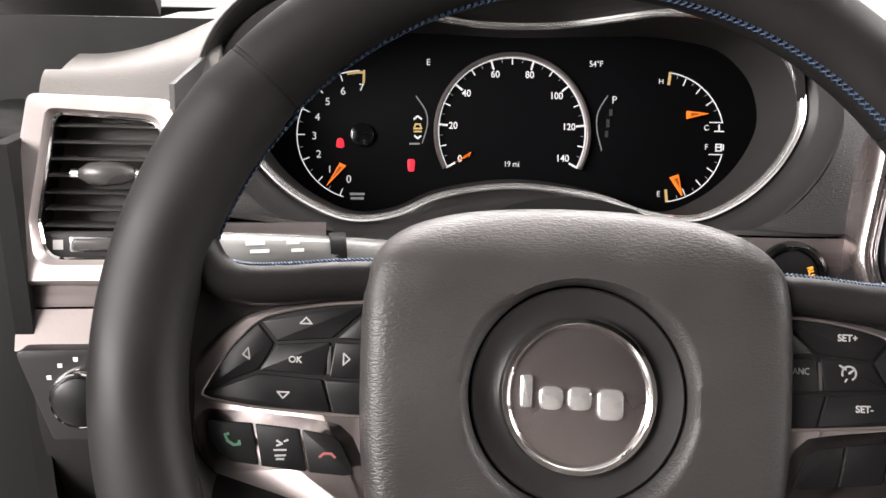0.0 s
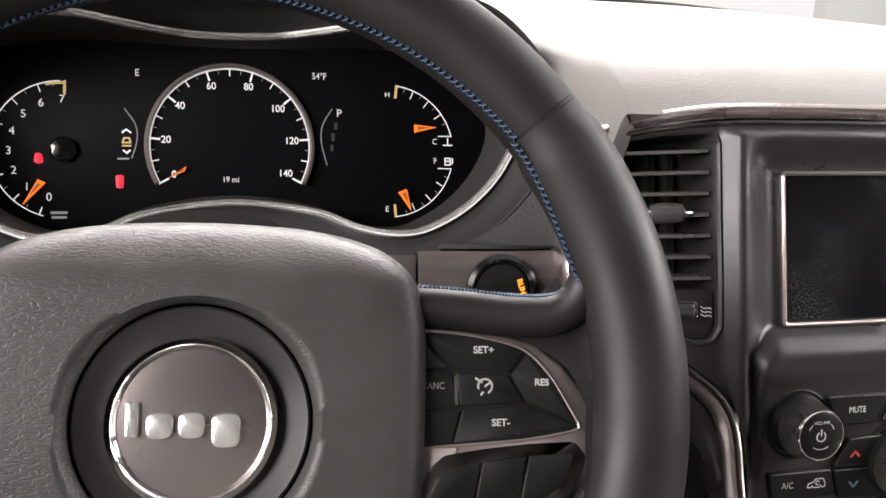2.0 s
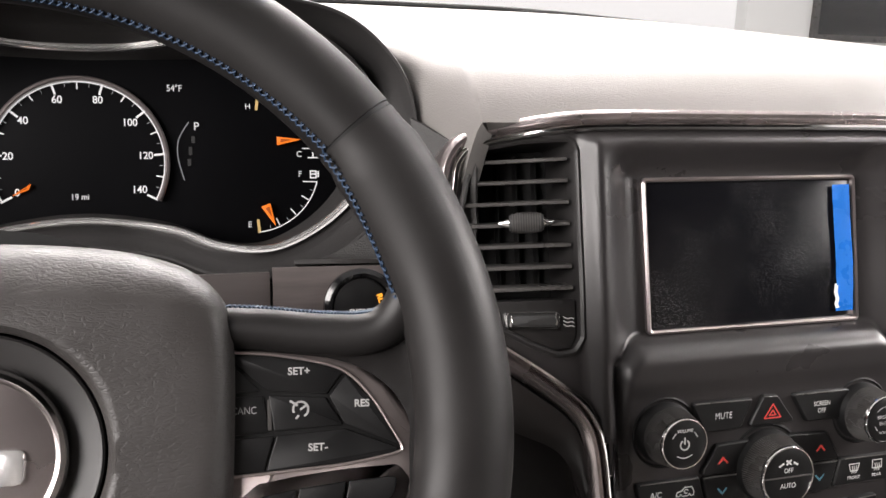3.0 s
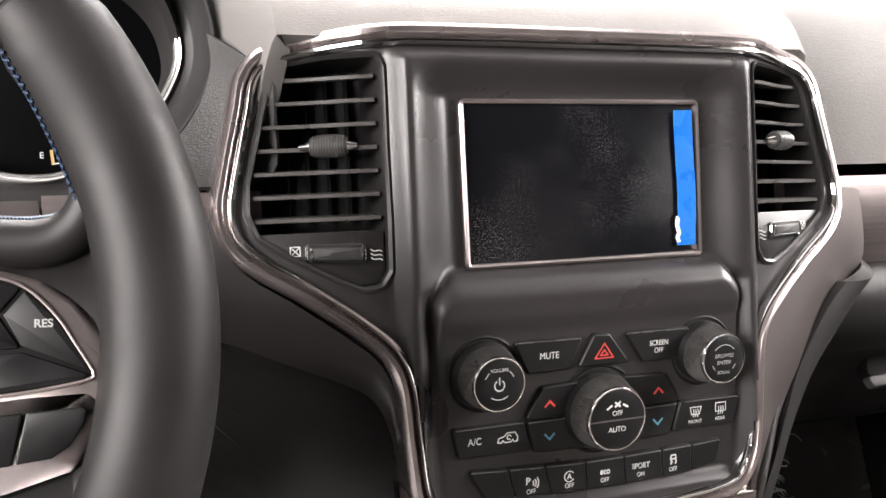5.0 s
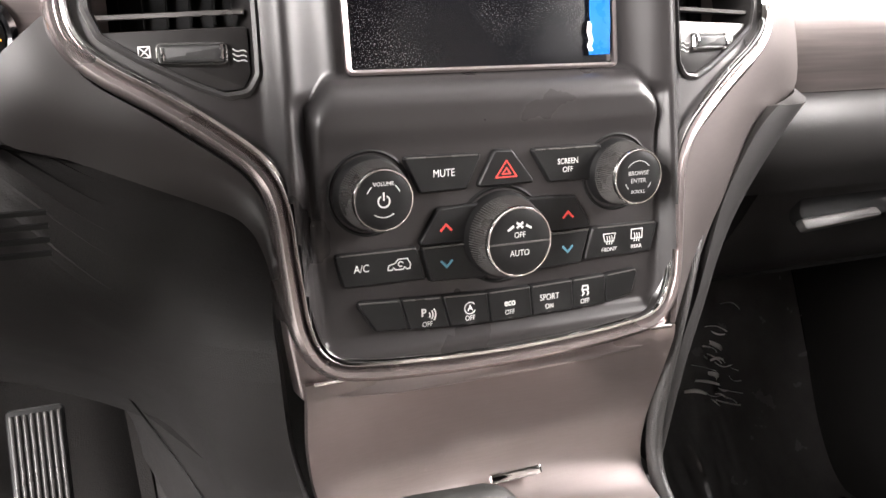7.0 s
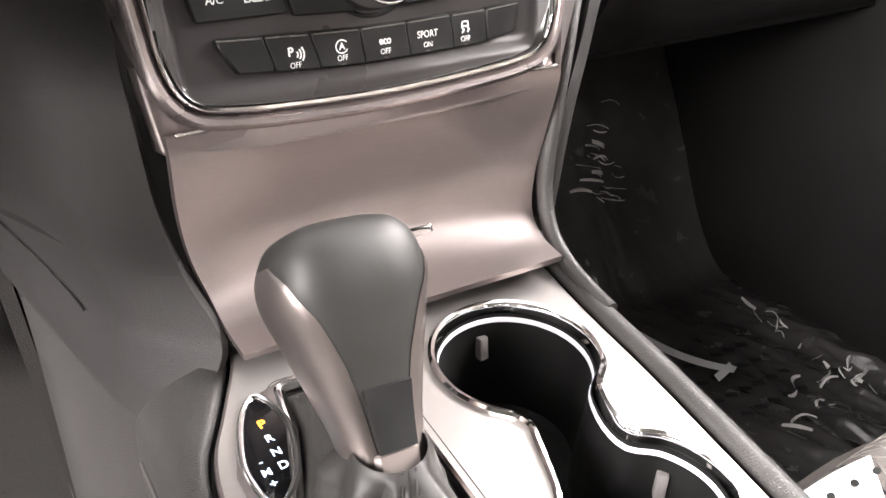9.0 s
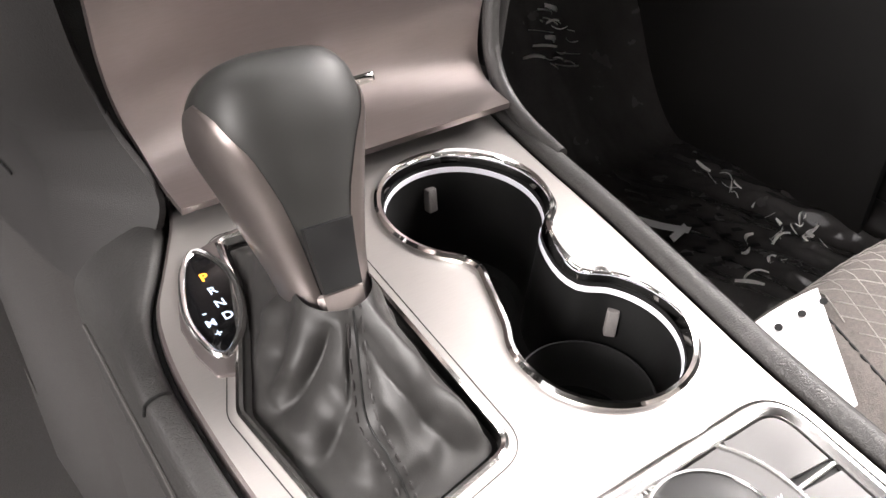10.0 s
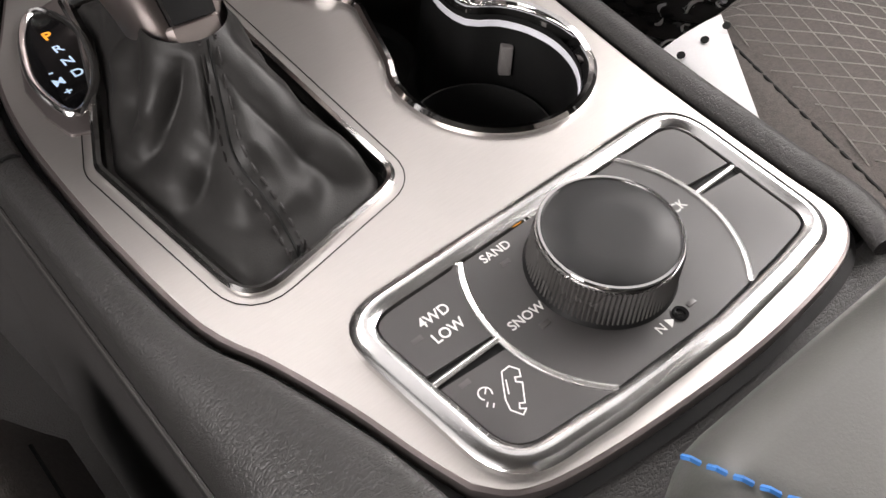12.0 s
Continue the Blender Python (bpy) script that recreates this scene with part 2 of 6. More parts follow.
GLOSS = mat("piano_black", (0.004, 0.004, 0.0045), 0.12, var=0.3, vscale=50)
CLUSTER = mat("cluster_face", (0.0025, 0.0025, 0.003), 0.45, var=0.05, vscale=60, spec=0.06, rvar=0.02)
FLAPSATIN = mat("flap_silver", (0.29, 0.25, 0.242), 0.34, metal=0.9, var=0.05, vscale=10, grain=0.05, gscale=900, brushed=(0.05, 1, 1), rvar=0.04)
LEVERSILVER = mat("lever_silver", (0.30, 0.262, 0.250), 0.36, metal=0.8, var=0.04, vscale=20, grain=0.04, gscale=1500)
DOORSKIN = mat("black_door_plastic", (0.0115, 0.0112, 0.011), 0.55, var=0.15, vscale=9, grain=0.2, gscale=1300, spec=0.2)
SATIN = mat("satin_silver", (0.36, 0.315, 0.308), 0.31, metal=0.9, var=0.05, vscale=10, grain=0.05, gscale=900, brushed=(0.05, 1, 1), rvar=0.04)
SPOKE = mat("spoke_silver", (0.52, 0.455, 0.44), 0.36, metal=0.9, var=0.04, vscale=12, rvar=0.03)
BAND = mat("dark_satin_band", (0.34, 0.30, 0.295), 0.27, metal=0.92, var=0.05, vscale=12, rvar=0.04)
PLATE = mat("console_plate_silver", (0.45, 0.43, 0.413), 0.38, metal=0.85, var=0.04, vscale=9, grain=0.03, gscale=1500, brushed=(0.08, 1, 1), rvar=0.03)
TRIM = mat("brushed_bronze_trim", (0.21, 0.182, 0.176), 0.38, metal=0.7, var=0.3, vscale=6, grain=0.1, gscale=260, brushed=(0.04, 1, 1), rvar=0.05)
BEZEL = mat("bright_satin_chrome", (0.85, 0.84, 0.83), 0.24, metal=0.85, var=0.02, rvar=0.03)
SOFTCHROME = mat("soft_chrome", (0.80, 0.79, 0.78), 0.15, metal=1.0, var=0.02, rvar=0.03)
FRAMECHROME = mat("satin_frame_chrome", (0.86, 0.85, 0.84), 0.19, metal=1.0, var=0.03, rvar=0.03)
CHROME = mat("chrome", (0.82, 0.81, 0.80), 0.07, metal=1.0, var=0.02, rvar=0.03)
SLAT = mat("vent_slat", (0.06, 0.057, 0.055), 0.32, var=0.1)
SCREEN = mat("screen_glass", (0.005, 0.005, 0.0062), 0.17, var=0.08, vscale=40, rvar=0.02, spec=0.34)
BLUE = mat("blue_film_tab", (0.008, 0.13, 0.50), 0.3, var=0.1, vscale=60)
THREAD = mat("blue_thread", (0.009, 0.026, 0.058), 0.7, var=0.25, vscale=300)
DARKTHREAD = mat("dark_thread", (0.010, 0.008, 0.0078), 0.7, var=0.2, vscale=300)
PRINT = mat("white_print", (0.62, 0.62, 0.60), 0.5, var=0.04)
DIMPRINT = mat("grey_print", (0.36, 0.36, 0.355), 0.5, var=0.04)
PAPER = mat("white_paper", (0.78, 0.77, 0.78), 0.7, var=0.04, vscale=60)
CARPET = mat("dark_carpet", (0.014, 0.0125, 0.0118), 0.95, var=0.5, vscale=260, grain=1.0, gscale=700)
FABRIC = mat("seat_fabric", (0.085, 0.075, 0.069), 0.9, var=0.45, vscale=420, grain=0.8, gscale=1500)
SEATTHREAD = mat("seat_thread", (0.24, 0.225, 0.21), 0.8, var=0.1)
BOOT = mat("shift_boot_leather", (0.019, 0.0182, 0.0175), 0.5, var=0.15, vscale=40, grain=0.16, gscale=1700, spec=0.28)
RUBBER = mat("black_rubber", (0.02, 0.02, 0.02), 0.6, var=0.2, vscale=40)
PANEL = mat("mode_panel_plastic", (0.038, 0.036, 0.0355), 0.42, var=0.06, vscale=30, grain=0.06, gscale=3000)
DARKORANGE = glow("dark_orange_core", (0.55, 0.11, 0.015), 0.5)
ORANGE = glow("orange_needle_light", (1.0, 0.22, 0.02), 0.9)
AMBER = glow("amber_light", (1.0, 0.40, 0.04), 1.3)
WHITELIT = glow("white_backlight", (0.86, 0.84, 0.84), 0.75)
DIMLIT = glow("dim_backlight", (0.42, 0.42, 0.44), 0.35)
RED = glow("red_warning_light", (1.0, 0.03, 0.06), 0.9)
REDPRINT = mat("red_print", (0.62, 0.06, 0.05), 0.5)
BLUEPRINT = mat("pale_blue_print", (0.10, 0.27, 0.36), 0.5)
GREENPRINT = mat("green_print", (0.12, 0.30, 0.18), 0.5)
YELLOW = glow("yellow_light", (0.9, 0.62, 0.25), 0.45)
BLUELIT = glow("blue_white_backlight", (0.62, 0.78, 1.0), 1.0)
FILM = mat("clear_floor_film", (0.062, 0.059, 0.058), 0.2, var=0.3, vscale=30, coat=0.6)
WHITEPLASTIC = mat("stalk_plastic", (0.16, 0.16, 0.155), 0.25, var=0.05)
HALL = mat("hall_wall", (0.7, 0.7, 0.69), 0.8, var=0.05, vscale=2)
HALLFLOOR = mat("hall_floor", (0.35, 0.35, 0.34), 0.5, var=0.1, vscale=3)
HEADLINER = mat("headliner", (0.12, 0.115, 0.11), 0.9, var=0.08, vscale=60)


def dusty(m, dust=(0.18, 0.175, 0.18)):
    """Fine dust in patches on a dark surface."""
    nt = m.node_tree
    b = nt.nodes["Principled BSDF"]
    tc = nt.nodes.new("ShaderNodeTexCoord")
    fac = []
    for scale, lo, hi in ((1500, 0.595, 0.65), (14, 0.46, 0.62)):
        n = nt.nodes.new("ShaderNodeTexNoise")
        n.inputs["Scale"].default_value, n.inputs["Detail"].default_value = scale, 4
        nt.links.new(tc.outputs["Object"], n.inputs["Vector"])
        r = nt.nodes.new("ShaderNodeMapRange")
        r.inputs["From Min"].default_value, r.inputs["From Max"].default_value = lo, hi
        nt.links.new(n.outputs["Fac"], r.inputs["Value"])
        fac.append(r)
    mul = nt.nodes.new("ShaderNodeMath")
    mul.operation = "MULTIPLY"
    nt.links.new(fac[0].outputs[0], mul.inputs[0])
    nt.links.new(fac[1].outputs[0], mul.inputs[1])
    mix = nt.nodes.new("ShaderNodeMix")
    mix.data_type = "RGBA"
    nt.links.new(mul.outputs[0], mix.inputs[0])
    nt.links.new(b.inputs["Base Color"].links[0].from_socket, mix.inputs[6])
    mix.inputs[7].default_value = (*dust, 1)
    nt.links.new(mix.outputs[2], b.inputs["Base Color"])


dusty(SCREEN)

# ---- the shell of the car and the hall ----
def structure(name, bm, material, label, category):
    ob = part(name, bm, material, None)
    return tagged(ob, label, category, kind="structure")


structure("ground", box(-30, 30, -30, 30, -0.36, -0.30), HALLFLOOR, "smooth pale grey hall floor under the car", "floor")
structure("floor", sheet(lambda x, y: (x, y, 0.06 + 0.40 * step(y, 0.72, 1.02)), np.linspace(-0.42, 1.42, 8), np.linspace(1.10, -1.6, 40), 0.03), CARPET, "dark speckled carpet of the car floor", "carpet")
structure("roof", box(-0.40, 1.40, -1.6, 0.30, 1.36, 1.40), HEADLINER, "dark fabric headliner under the car roof", "roof")
# Unseen rear end, left without a window to keep light out.
structure("rear_wall", box(-0.42, 1.42, -1.66, -1.6, 0.02, 1.38), LOWSKIN, "unseen dark rear end of the cabin, closed without a window", "wall")
for side, x in (("driver_side", -0.42), ("passenger_side", 1.38)):
    structure("wall_rear_" + side, box(x, x + 0.04, -1.6, -0.13, 0.02, 0.86), LOWSKIN, "dark rear side wall of the cabin", "wall")
# Unseen panels added over the rear side windows to block light from behind.
for side, x in (("driver_side", -0.42), ("passenger_side", 1.38)):
    structure("pillar_rear_" + side, box(x, x + 0.04, -1.6, -0.45, 0.86, 1.38), LOWSKIN, "unseen dark panel closing the rear side window", "pillar")
structure("firewall", box(-0.42, 1.42, 1.10, 1.14, -0.1, 0.86), BLACK, "black bulkhead behind the dashboard", "wall")


def pillar(name, x, wide):
    path = spline([(x, 1.08, 0.86), (x * 0.98 + 0.01, 0.70, 1.10), (x * 0.96 + 0.02, 0.28, 1.37)], 6)
    structure(name, tube(path, (0.04, wide), 14, up=(1, 0, 0)), LOWSKIN, "dark plastic windscreen pillar", "pillar")


pillar("pillar_driver_side", -0.33, 0.10)
pillar("pillar_passenger_side", 1.32, 0.05)


# a white partition with a dark window, across the hall
partition = thing("wall_partition", "white partition wall with a dark window across the hall", "wall", kind="structure")
part("wall", box(4.5, 7.4, 6.06, 6.2, -0.30, 2.3), HALL, partition, "white wall")
part("window_frame", loft([(5.10, 0.97), (6.75, 0.97), (6.75, 1.75), (5.10, 1.75)], [(0, -0.06), (0, 0.03), (0.05, 0.03), (0.05, -0.05)]), SLAT, partition, "grey window frame", m=pose(0, 6.05, 0, 90, 0, 0))
part("pane", box(5.15, 6.70, 6.02, 6.05, 1.02, 1.70), GLOSS, partition, "dark pane")

STACK = pose(0.5095, 0.4455, 0.671, 76.5)   # face of the centre stack

# ---- dashboard ----
dash = thing("dashboard", "dark grey grained dashboard with a bronze brushed trim strip", "dashboard")


def dash_back(x):
    """How far the dash face lies ahead, across the car."""
    return 0.02 * step(x, 0.62, 0.72) - 0.02 * step(x, 0.85, 1.3) + 0.005 * step(-x, -0.28, -0.2)


def upper_profile(x, v):
    # from the windscreen base over the top to the groove over the trim strip
    d = dash_back(x)
    mid = step(x, 0.312, 0.334) * (1 - step(x, 0.700, 0.714))
    back = 0.044 * (1 - step(x, 0.2925, 0.324)) * step(x, 0.20, 0.29)   # the pad sweeps back beside the instruments
    low = 0.033 * step(x, 0.50, 1.20)
    pts = [(1.06, 0.910 - low), (0.86, 0.903 - low * 0.9), (0.72, 0.892 - low * 0.7), (0.63, 0.880 - low * 0.5), (0.57 + d * 0.5, 0.866 - low * 0.3), (0.535 + d + 0.6 * back, 0.845 + 0.013 * mid - low * 0.15),
           (0.518 + d - 0.006 * mid + back, 0.800 + 0.045 * mid), (0.505 + d - 0.010 * mid + back, 0.744 + 0.083 * mid)]
    i = v * (len(pts) - 1)
    if round(x, 5) not in PROFILE_CACHE:
        PROFILE_CACHE[round(x, 5)] = spline([(*q, 0) for q in pts], 8)
    return PROFILE_CACHE[round(x, 5)][min(int(round(i * 8)), 56)]


PROFILE_CACHE = {}


part("windscreen_seal", tube([(x, 1.035, 0.912 - 0.033 * step(x, 0.50, 1.20)) for x in np.linspace(0.25, 1.26, 40)], (0.006, 0.004), 8), BLACK, dash, "black windscreen seal")
part("upper_pad", sheet(lambda x, v: (x, *upper_profile(x, v)[:2]), np.concatenate([np.linspace(0.2925, 0.340, 22), np.linspace(0.346, 1.26, 132)]), np.linspace(0, 1, 57), 0.012), LITDASHSKIN, dash, "grey grained soft upper pad")
part("upper_pad", sheet(lambda x, v: (x, *upper_profile(x, v)[:2]), np.linspace(0.245, 0.2925, 8), np.linspace(0, 26 / 56, 27), 0.012), LITDASHSKIN, dash, "grey grained soft upper pad")


def left_pad(x, v):
    y, z, _ = upper_profile(x, v)
    return (x - 0.02 * (1 - step(v, 0.35, 0.7)) * step(-x, 0.1, 0.2), y, z - 0.050 * step(-x, 0.04, 0.18) * (1 - 0.75 * step(v, 0.4, 0.75)) - 0.004)


part("upper_pad", sheet(left_pad, np.linspace(-0.187, -0.085, 16), np.linspace(0, 1, 57), 0.012), LITDASHSKIN, dash, "grey grained soft upper pad")


def groove_strip(x0, x1, n, z0, z1, bulge, material, label, y0=0.502, name="trim_strip"):
    def f(x, v):
        b = math.sin(math.pi * (0.15 + 0.7 * v))
        return (x, y0 + dash_back(x) - bulge * b, z0 + (z1 - z0) * v)
    return part(name, sheet(f, np.linspace(x0, x1, n), np.linspace(0, 1, 12), 0.006), material, dash, label)


groove_strip(0.690, 1.26, 40, 0.736, 0.667, 0.013, TRIM, "brushed bronze trim strip", 0.506)
groove_strip(0.110, 0.2105, 8, 0.738, 0.690, 0.004, SWEEP, "dark satin panel beside the column", 0.506, "column_panel")
groove_strip(0.212, 0.325, 14, 0.741, 0.690, 0.006, TRIM, "brushed bronze trim strip", 0.506)
groove_strip(-0.118, -0.022, 10, 0.750, 0.690, 0.006, TRIM, "brushed bronze trim strip", 0.506)
# the glovebox side: a padded shelf edge and the lid
GLOVE_PROFILE = spline([(0.512, 0.668, 0), (0.490, 0.663, 0), (0.478, 0.645, 0), (0.482, 0.618, 0), (0.505, 0.590, 0)], 6)


def glove_pad(x, v):
    p = GLOVE_PROFILE[int(round(v * 24))]
    return (x, p[0] + dash_back(x), p[1])


part("shelf_edge", sheet(glove_pad, np.linspace(0.700, 1.26, 34), np.linspace(0, 1, 25), 0.01), LOWSKIN, dash, "dark grained padded edge")


cheek_l = spline([tuple(STACK @ Vector(q)) for q in ((0.2181, 0.0053, -0.025), (0.1988, -0.0133, -0.025), (0.1749, -0.0493, -0.025), (0.1629, -0.0783, -0.025), (0.1509, -0.1108, -0.025), (0.1345, -0.1461, -0.024), (0.1150, -0.2150, -0.030))], 6)
cheek_r = spline([(0.800, 0.505, 0.668), (0.778, 0.500, 0.645), (0.742, 0.498, 0.600), (0.712, 0.490, 0.560), (0.688, 0.476, 0.520), (0.664, 0.458, 0.480), (0.645, 0.442, 0.438)], 6)


def side_cheek(v, i):
    # the padded cheek between the centre stack and the glovebox, narrowing to the console rail
    a, b = cheek_l[i], cheek_r[i]
    return a + (b - a) * v + np.array((0, -0.012 * math.sin(math.pi * v) + 0.03 * v * v, 0))


part("cheek", sheet(side_cheek, np.linspace(0, 1, 12), range(37), 0.01), LOWSKIN, dash, "dark grained padded cheek")
# dark wedge between the silver surround and the knee panel
wedge_t = spline([(0.20, 0.502, 0.697), (0.26, 0.500, 0.697), (0.30, 0.498, 0.695), (0.33, 0.492, 0.678), (0.36, 0.480, 0.657), (0.392, 0.464, 0.630)], 6)
wedge_b = spline([(0.20, 0.490, 0.680), (0.26, 0.484, 0.673), (0.30, 0.477, 0.664), (0.33, 0.472, 0.652), (0.36, 0.469, 0.640), (0.395, 0.466, 0.620)], 6)
part("wedge", sheet(lambda i, v: wedge_t[i] + (wedge_b[i] - wedge_t[i]) * v, range(len(wedge_t)), np.linspace(0, 1, 5), 0.006), PLASTIC, dash, "dark wedge under the surround")

# underside of the dash on the passenger side
part("lower_panel", sheet(lambda x, v: (x, 0.62 + 0.34 * v, 0.475 - 0.06 * math.sin(v * 2.2)), np.linspace(0.66, 1.26, 8), np.linspace(0, 1, 12), 0.01), BLACK, dash, "black underside panel")

glove = thing("glovebox", "dark grained glovebox lid with a silver pull handle", "glovebox")


LID_PROFILE = spline([(0.500, 0.603, 0), (0.520, 0.585, 0), (0.540, 0.55, 0), (0.575, 0.50, 0), (0.62, 0.465, 0)], 6)


def lid(x, v):
    p = LID_PROFILE[int(round(v * 24))]
    return (x, p[0] + 0.02, p[1])


part("lid", sheet(lid, np.linspace(0.79, 1.22, 24), np.linspace(0, 1, 25), 0.01), LOWSKIN, glove)
hx = 0.903
part("handle_recess", slab(rpoly([(-0.075, -0.014), (0.075, -0.014), (0.085, 0.018), (-0.055, 0.018)], 0.012), -0.01, 0.003, 0.002), BLACK, glove, "dark handle recess", m=pose(hx, 0.545, 0.568, 52, 0, 0))
part("handle", slab(rpoly([(-0.075, -0.020), (0.01, -0.015), (0.004, -0.007), (-0.078, -0.010)], 0.004), 0.0, 0.008, 0.002), HANDLE, glove, "silver pull handle", m=pose(hx, 0.541, 0.568, 52, 0, 0))
part("lock", lathe([(0.007, 0.0), (0.007, 0.007), (0.005, 0.009), (0, 0.009)], 20), CHROME, glove, "chrome lock barrel", m=pose(hx + 0.03, 0.541, 0.568, 52, 0, 0))

# driver side: knee panel under the trim strip
def knee(x, v):
    t = step(x, 0.25, 0.40)
    zt = 0.684 - 0.058 * max(0, x - 0.24) / 0.15
    p = spline([(0.512, zt + 0.004, 0), (0.486, zt - 0.003, 0), (0.470, zt - 0.020, 0), (0.474, zt - 0.055, 0), (0.500, zt - 0.110, 0), (0.540, 0.535, 0), (0.575, 0.505, 0)], 6)[int(round(v * 36))]
    return (x, p[0] + 0.03 * step(-x, 0.0, 0.2) * 0, p[1])


for i in range(4):
    part("speaker_slot", box(0.262, 0.288, -0.0012, 0.0012, 0, 0.002), BLACK, dash, m=pose(0.02 - 0.02, 0.4690 + 0.0009 * i, 0.641 - 0.0072 * i, 100, 0, 0))
# the side of the tunnel, from the stack down to the carpet
edge_a = spline([(0.394, 0.466, 0.622), (0.388, 0.446, 0.59), (0.387, 0.428, 0.56), (0.391, 0.428, 0.515), (0.399, 0.428, 0.475), (0.4085, 0.411, 0.447), (0.404, 0.404, 0.430), (0.386, 0.408, 0.40), (0.366, 0.420, 0.34), (0.358, 0.434, 0.05)], 5)
edge_m = spline([(0.356, 0.470, 0.643), (0.354, 0.460, 0.60), (0.354, 0.450, 0.56), (0.358, 0.452, 0.515), (0.363, 0.458, 0.475), (0.370, 0.452, 0.447), (0.369, 0.450, 0.430), (0.363, 0.454, 0.40), (0.355, 0.466, 0.34), (0.350, 0.480, 0.05)], 5)
edge_b = spline([(0.300, 0.478, 0.664), (0.300, 0.482, 0.60), (0.300, 0.510, 0.56), (0.302, 0.555, 0.515), (0.310, 0.590, 0.475), (0.318, 0.610, 0.447), (0.322, 0.620, 0.430), (0.326, 0.630, 0.40), (0.331, 0.645, 0.34), (0.332, 0.660, 0.05)], 5)


def tunnel(i, v):
    a, m_, b = edge_a[i], edge_m[i], edge_b[i]
    if v < 0.3:
        k = v / 0.3
        k = k * k * 0.5 + k * 0.5
        return a + (m_ - a) * k
    k = (v - 0.3) / 0.7
    return m_ + (b - m_) * k




def lower_dash(i, j):
    if j in LOWER_ROWS:
        return LOWER_ROWS[j][i]
    v = j / 36
    k = min(int(round(v * 20)), 20)
    cols = [knee(x, v) for x in (-0.183, -0.05, 0.08, 0.17, 0.24)] + [edge_b[k] * 0.7 + edge_m[k] * 0.3, edge_m[k], edge_a[k]]
    LOWER_ROWS[j] = spline(cols, 6)
    return LOWER_ROWS[j][i]


LOWER_ROWS = {}
part("knee_panel", sheet(lower_dash, range(43), range(37), 0.006), LOWSKIN, dash, "dark grained knee panel")
part("tunnel_side", sheet(tunnel, range(19, 38), np.linspace(0, 1, 21), 0.006), LOWSKIN, dash, "grey grained side of the tunnel")
part("tunnel_carpet", sheet(lambda i, v: np.array(tunnel(i, v)) + np.array((0.003, 0.003, 0)), range(36, len(edge_a)), np.linspace(0, 1, 21), 0.006), CARPET, dash, "dark speckled tunnel carpet")
seam_path = [np.array(tunnel(i, 0.98 - 0.030 * (i - 12))) + np.array((-0.0012, -0.0012, 0)) for i in range(14, 30)]
part("tunnel_seam", tube(seam_path, 0.0007, 6), BLACK, dash, "dark panel joint")
part("tunnel_carpet", sheet(lambda y, v: (0.325 + 0.03 * v - 0.01 * y, 0.64 + 0.44 * y, 0.46 - 0.42 * v + 0.05 * y), np.linspace(0, 1, 10), np.linspace(0, 1, 14), 0.01), CARPET, dash, "dark speckled tunnel carpet")
part("lower_end", sheet(lambda y, v: (-0.186 + 0.012 * v, 0.478 + 0.2 * y, 0.80 - 0.42 * v), np.linspace(0, 1, 6), np.linspace(0, 1, 6), 0.01), BLACK, dash)

# cowl round the instruments: the bright line stands far out at the two lobes, and lies deep in the middle
CL = pose(0.1035, 0.603, 0.780, 67.6) @ pose(0, -0.010, 0, 8) @ pose(0, 0.010, 0)
cowl = thing("instrument_cowl", "dark grained cowl and hood over the instrument panel", "cowl", CL)
bezel_half = mm((0, 81), (34, 82), (67, 83), (95, 83.5), (123, 81), (151, 74), (171, 57.5), (181, 38), (182, 14), (169, -12), (148, -33), (122, -47), (102, -50), (80, -46), (56, -35.5), (27, -29.5), (0, -27.5))
bezel_line = spline(bezel_half + [(-x, y) for x, y in bezel_half[-2:0:-1]], 8, True)


def lobes(q):
    """Lift of the bright line over the instruments' face."""
    return np.array([q[0], q[1], q[2] + 0.042 * step(abs(q[0]), 0.02, 0.11)])


part("inner_lip", loft(bezel_line, [(-0.0022, 0.006), (-0.0050, 0.0105), (-0.0085, 0.0135)], shape=lobes), PLASTIC, cowl, "dark satin lip")
part("flare", loft(bezel_line, [(-0.0085, 0.0135), (-0.0120, 0.017), (-0.0160, 0.024), (-0.0175, 0.030), (-0.0190, 0.031), (-0.0205, 0.028), (-0.021, -0.02), (-0.021, -0.05)], shape=lobes), LOWSKIN, cowl, "dark grained flare")


def brow(s, v):
    # hood over the instruments, from side to side
    a = math.pi * (0.0 + 1.0 * s)
    wide = 0.192 + min(0.06 * (1 - v), 0.012)
    x = 0.098 - wide * math.cos(a)
    h = max(math.sin(a), 0) ** 0.5
    y = 0.72 - 0.150 * v - 0.03 * v * h
    z = 0.765 + 0.138 * h - 0.012 * (1 - v)
    return (x, y, z)


# Shade on the hood is put into its colour by the darker skin.
part("hood", sheet(lambda s, v: CL.inverted() @ Vector(brow(s, v)), np.linspace(0.05, 0.95, 48), np.linspace(0, 1, 24), 0.005), LOWSKIN, cowl, "grained hood, darkened for its shade")
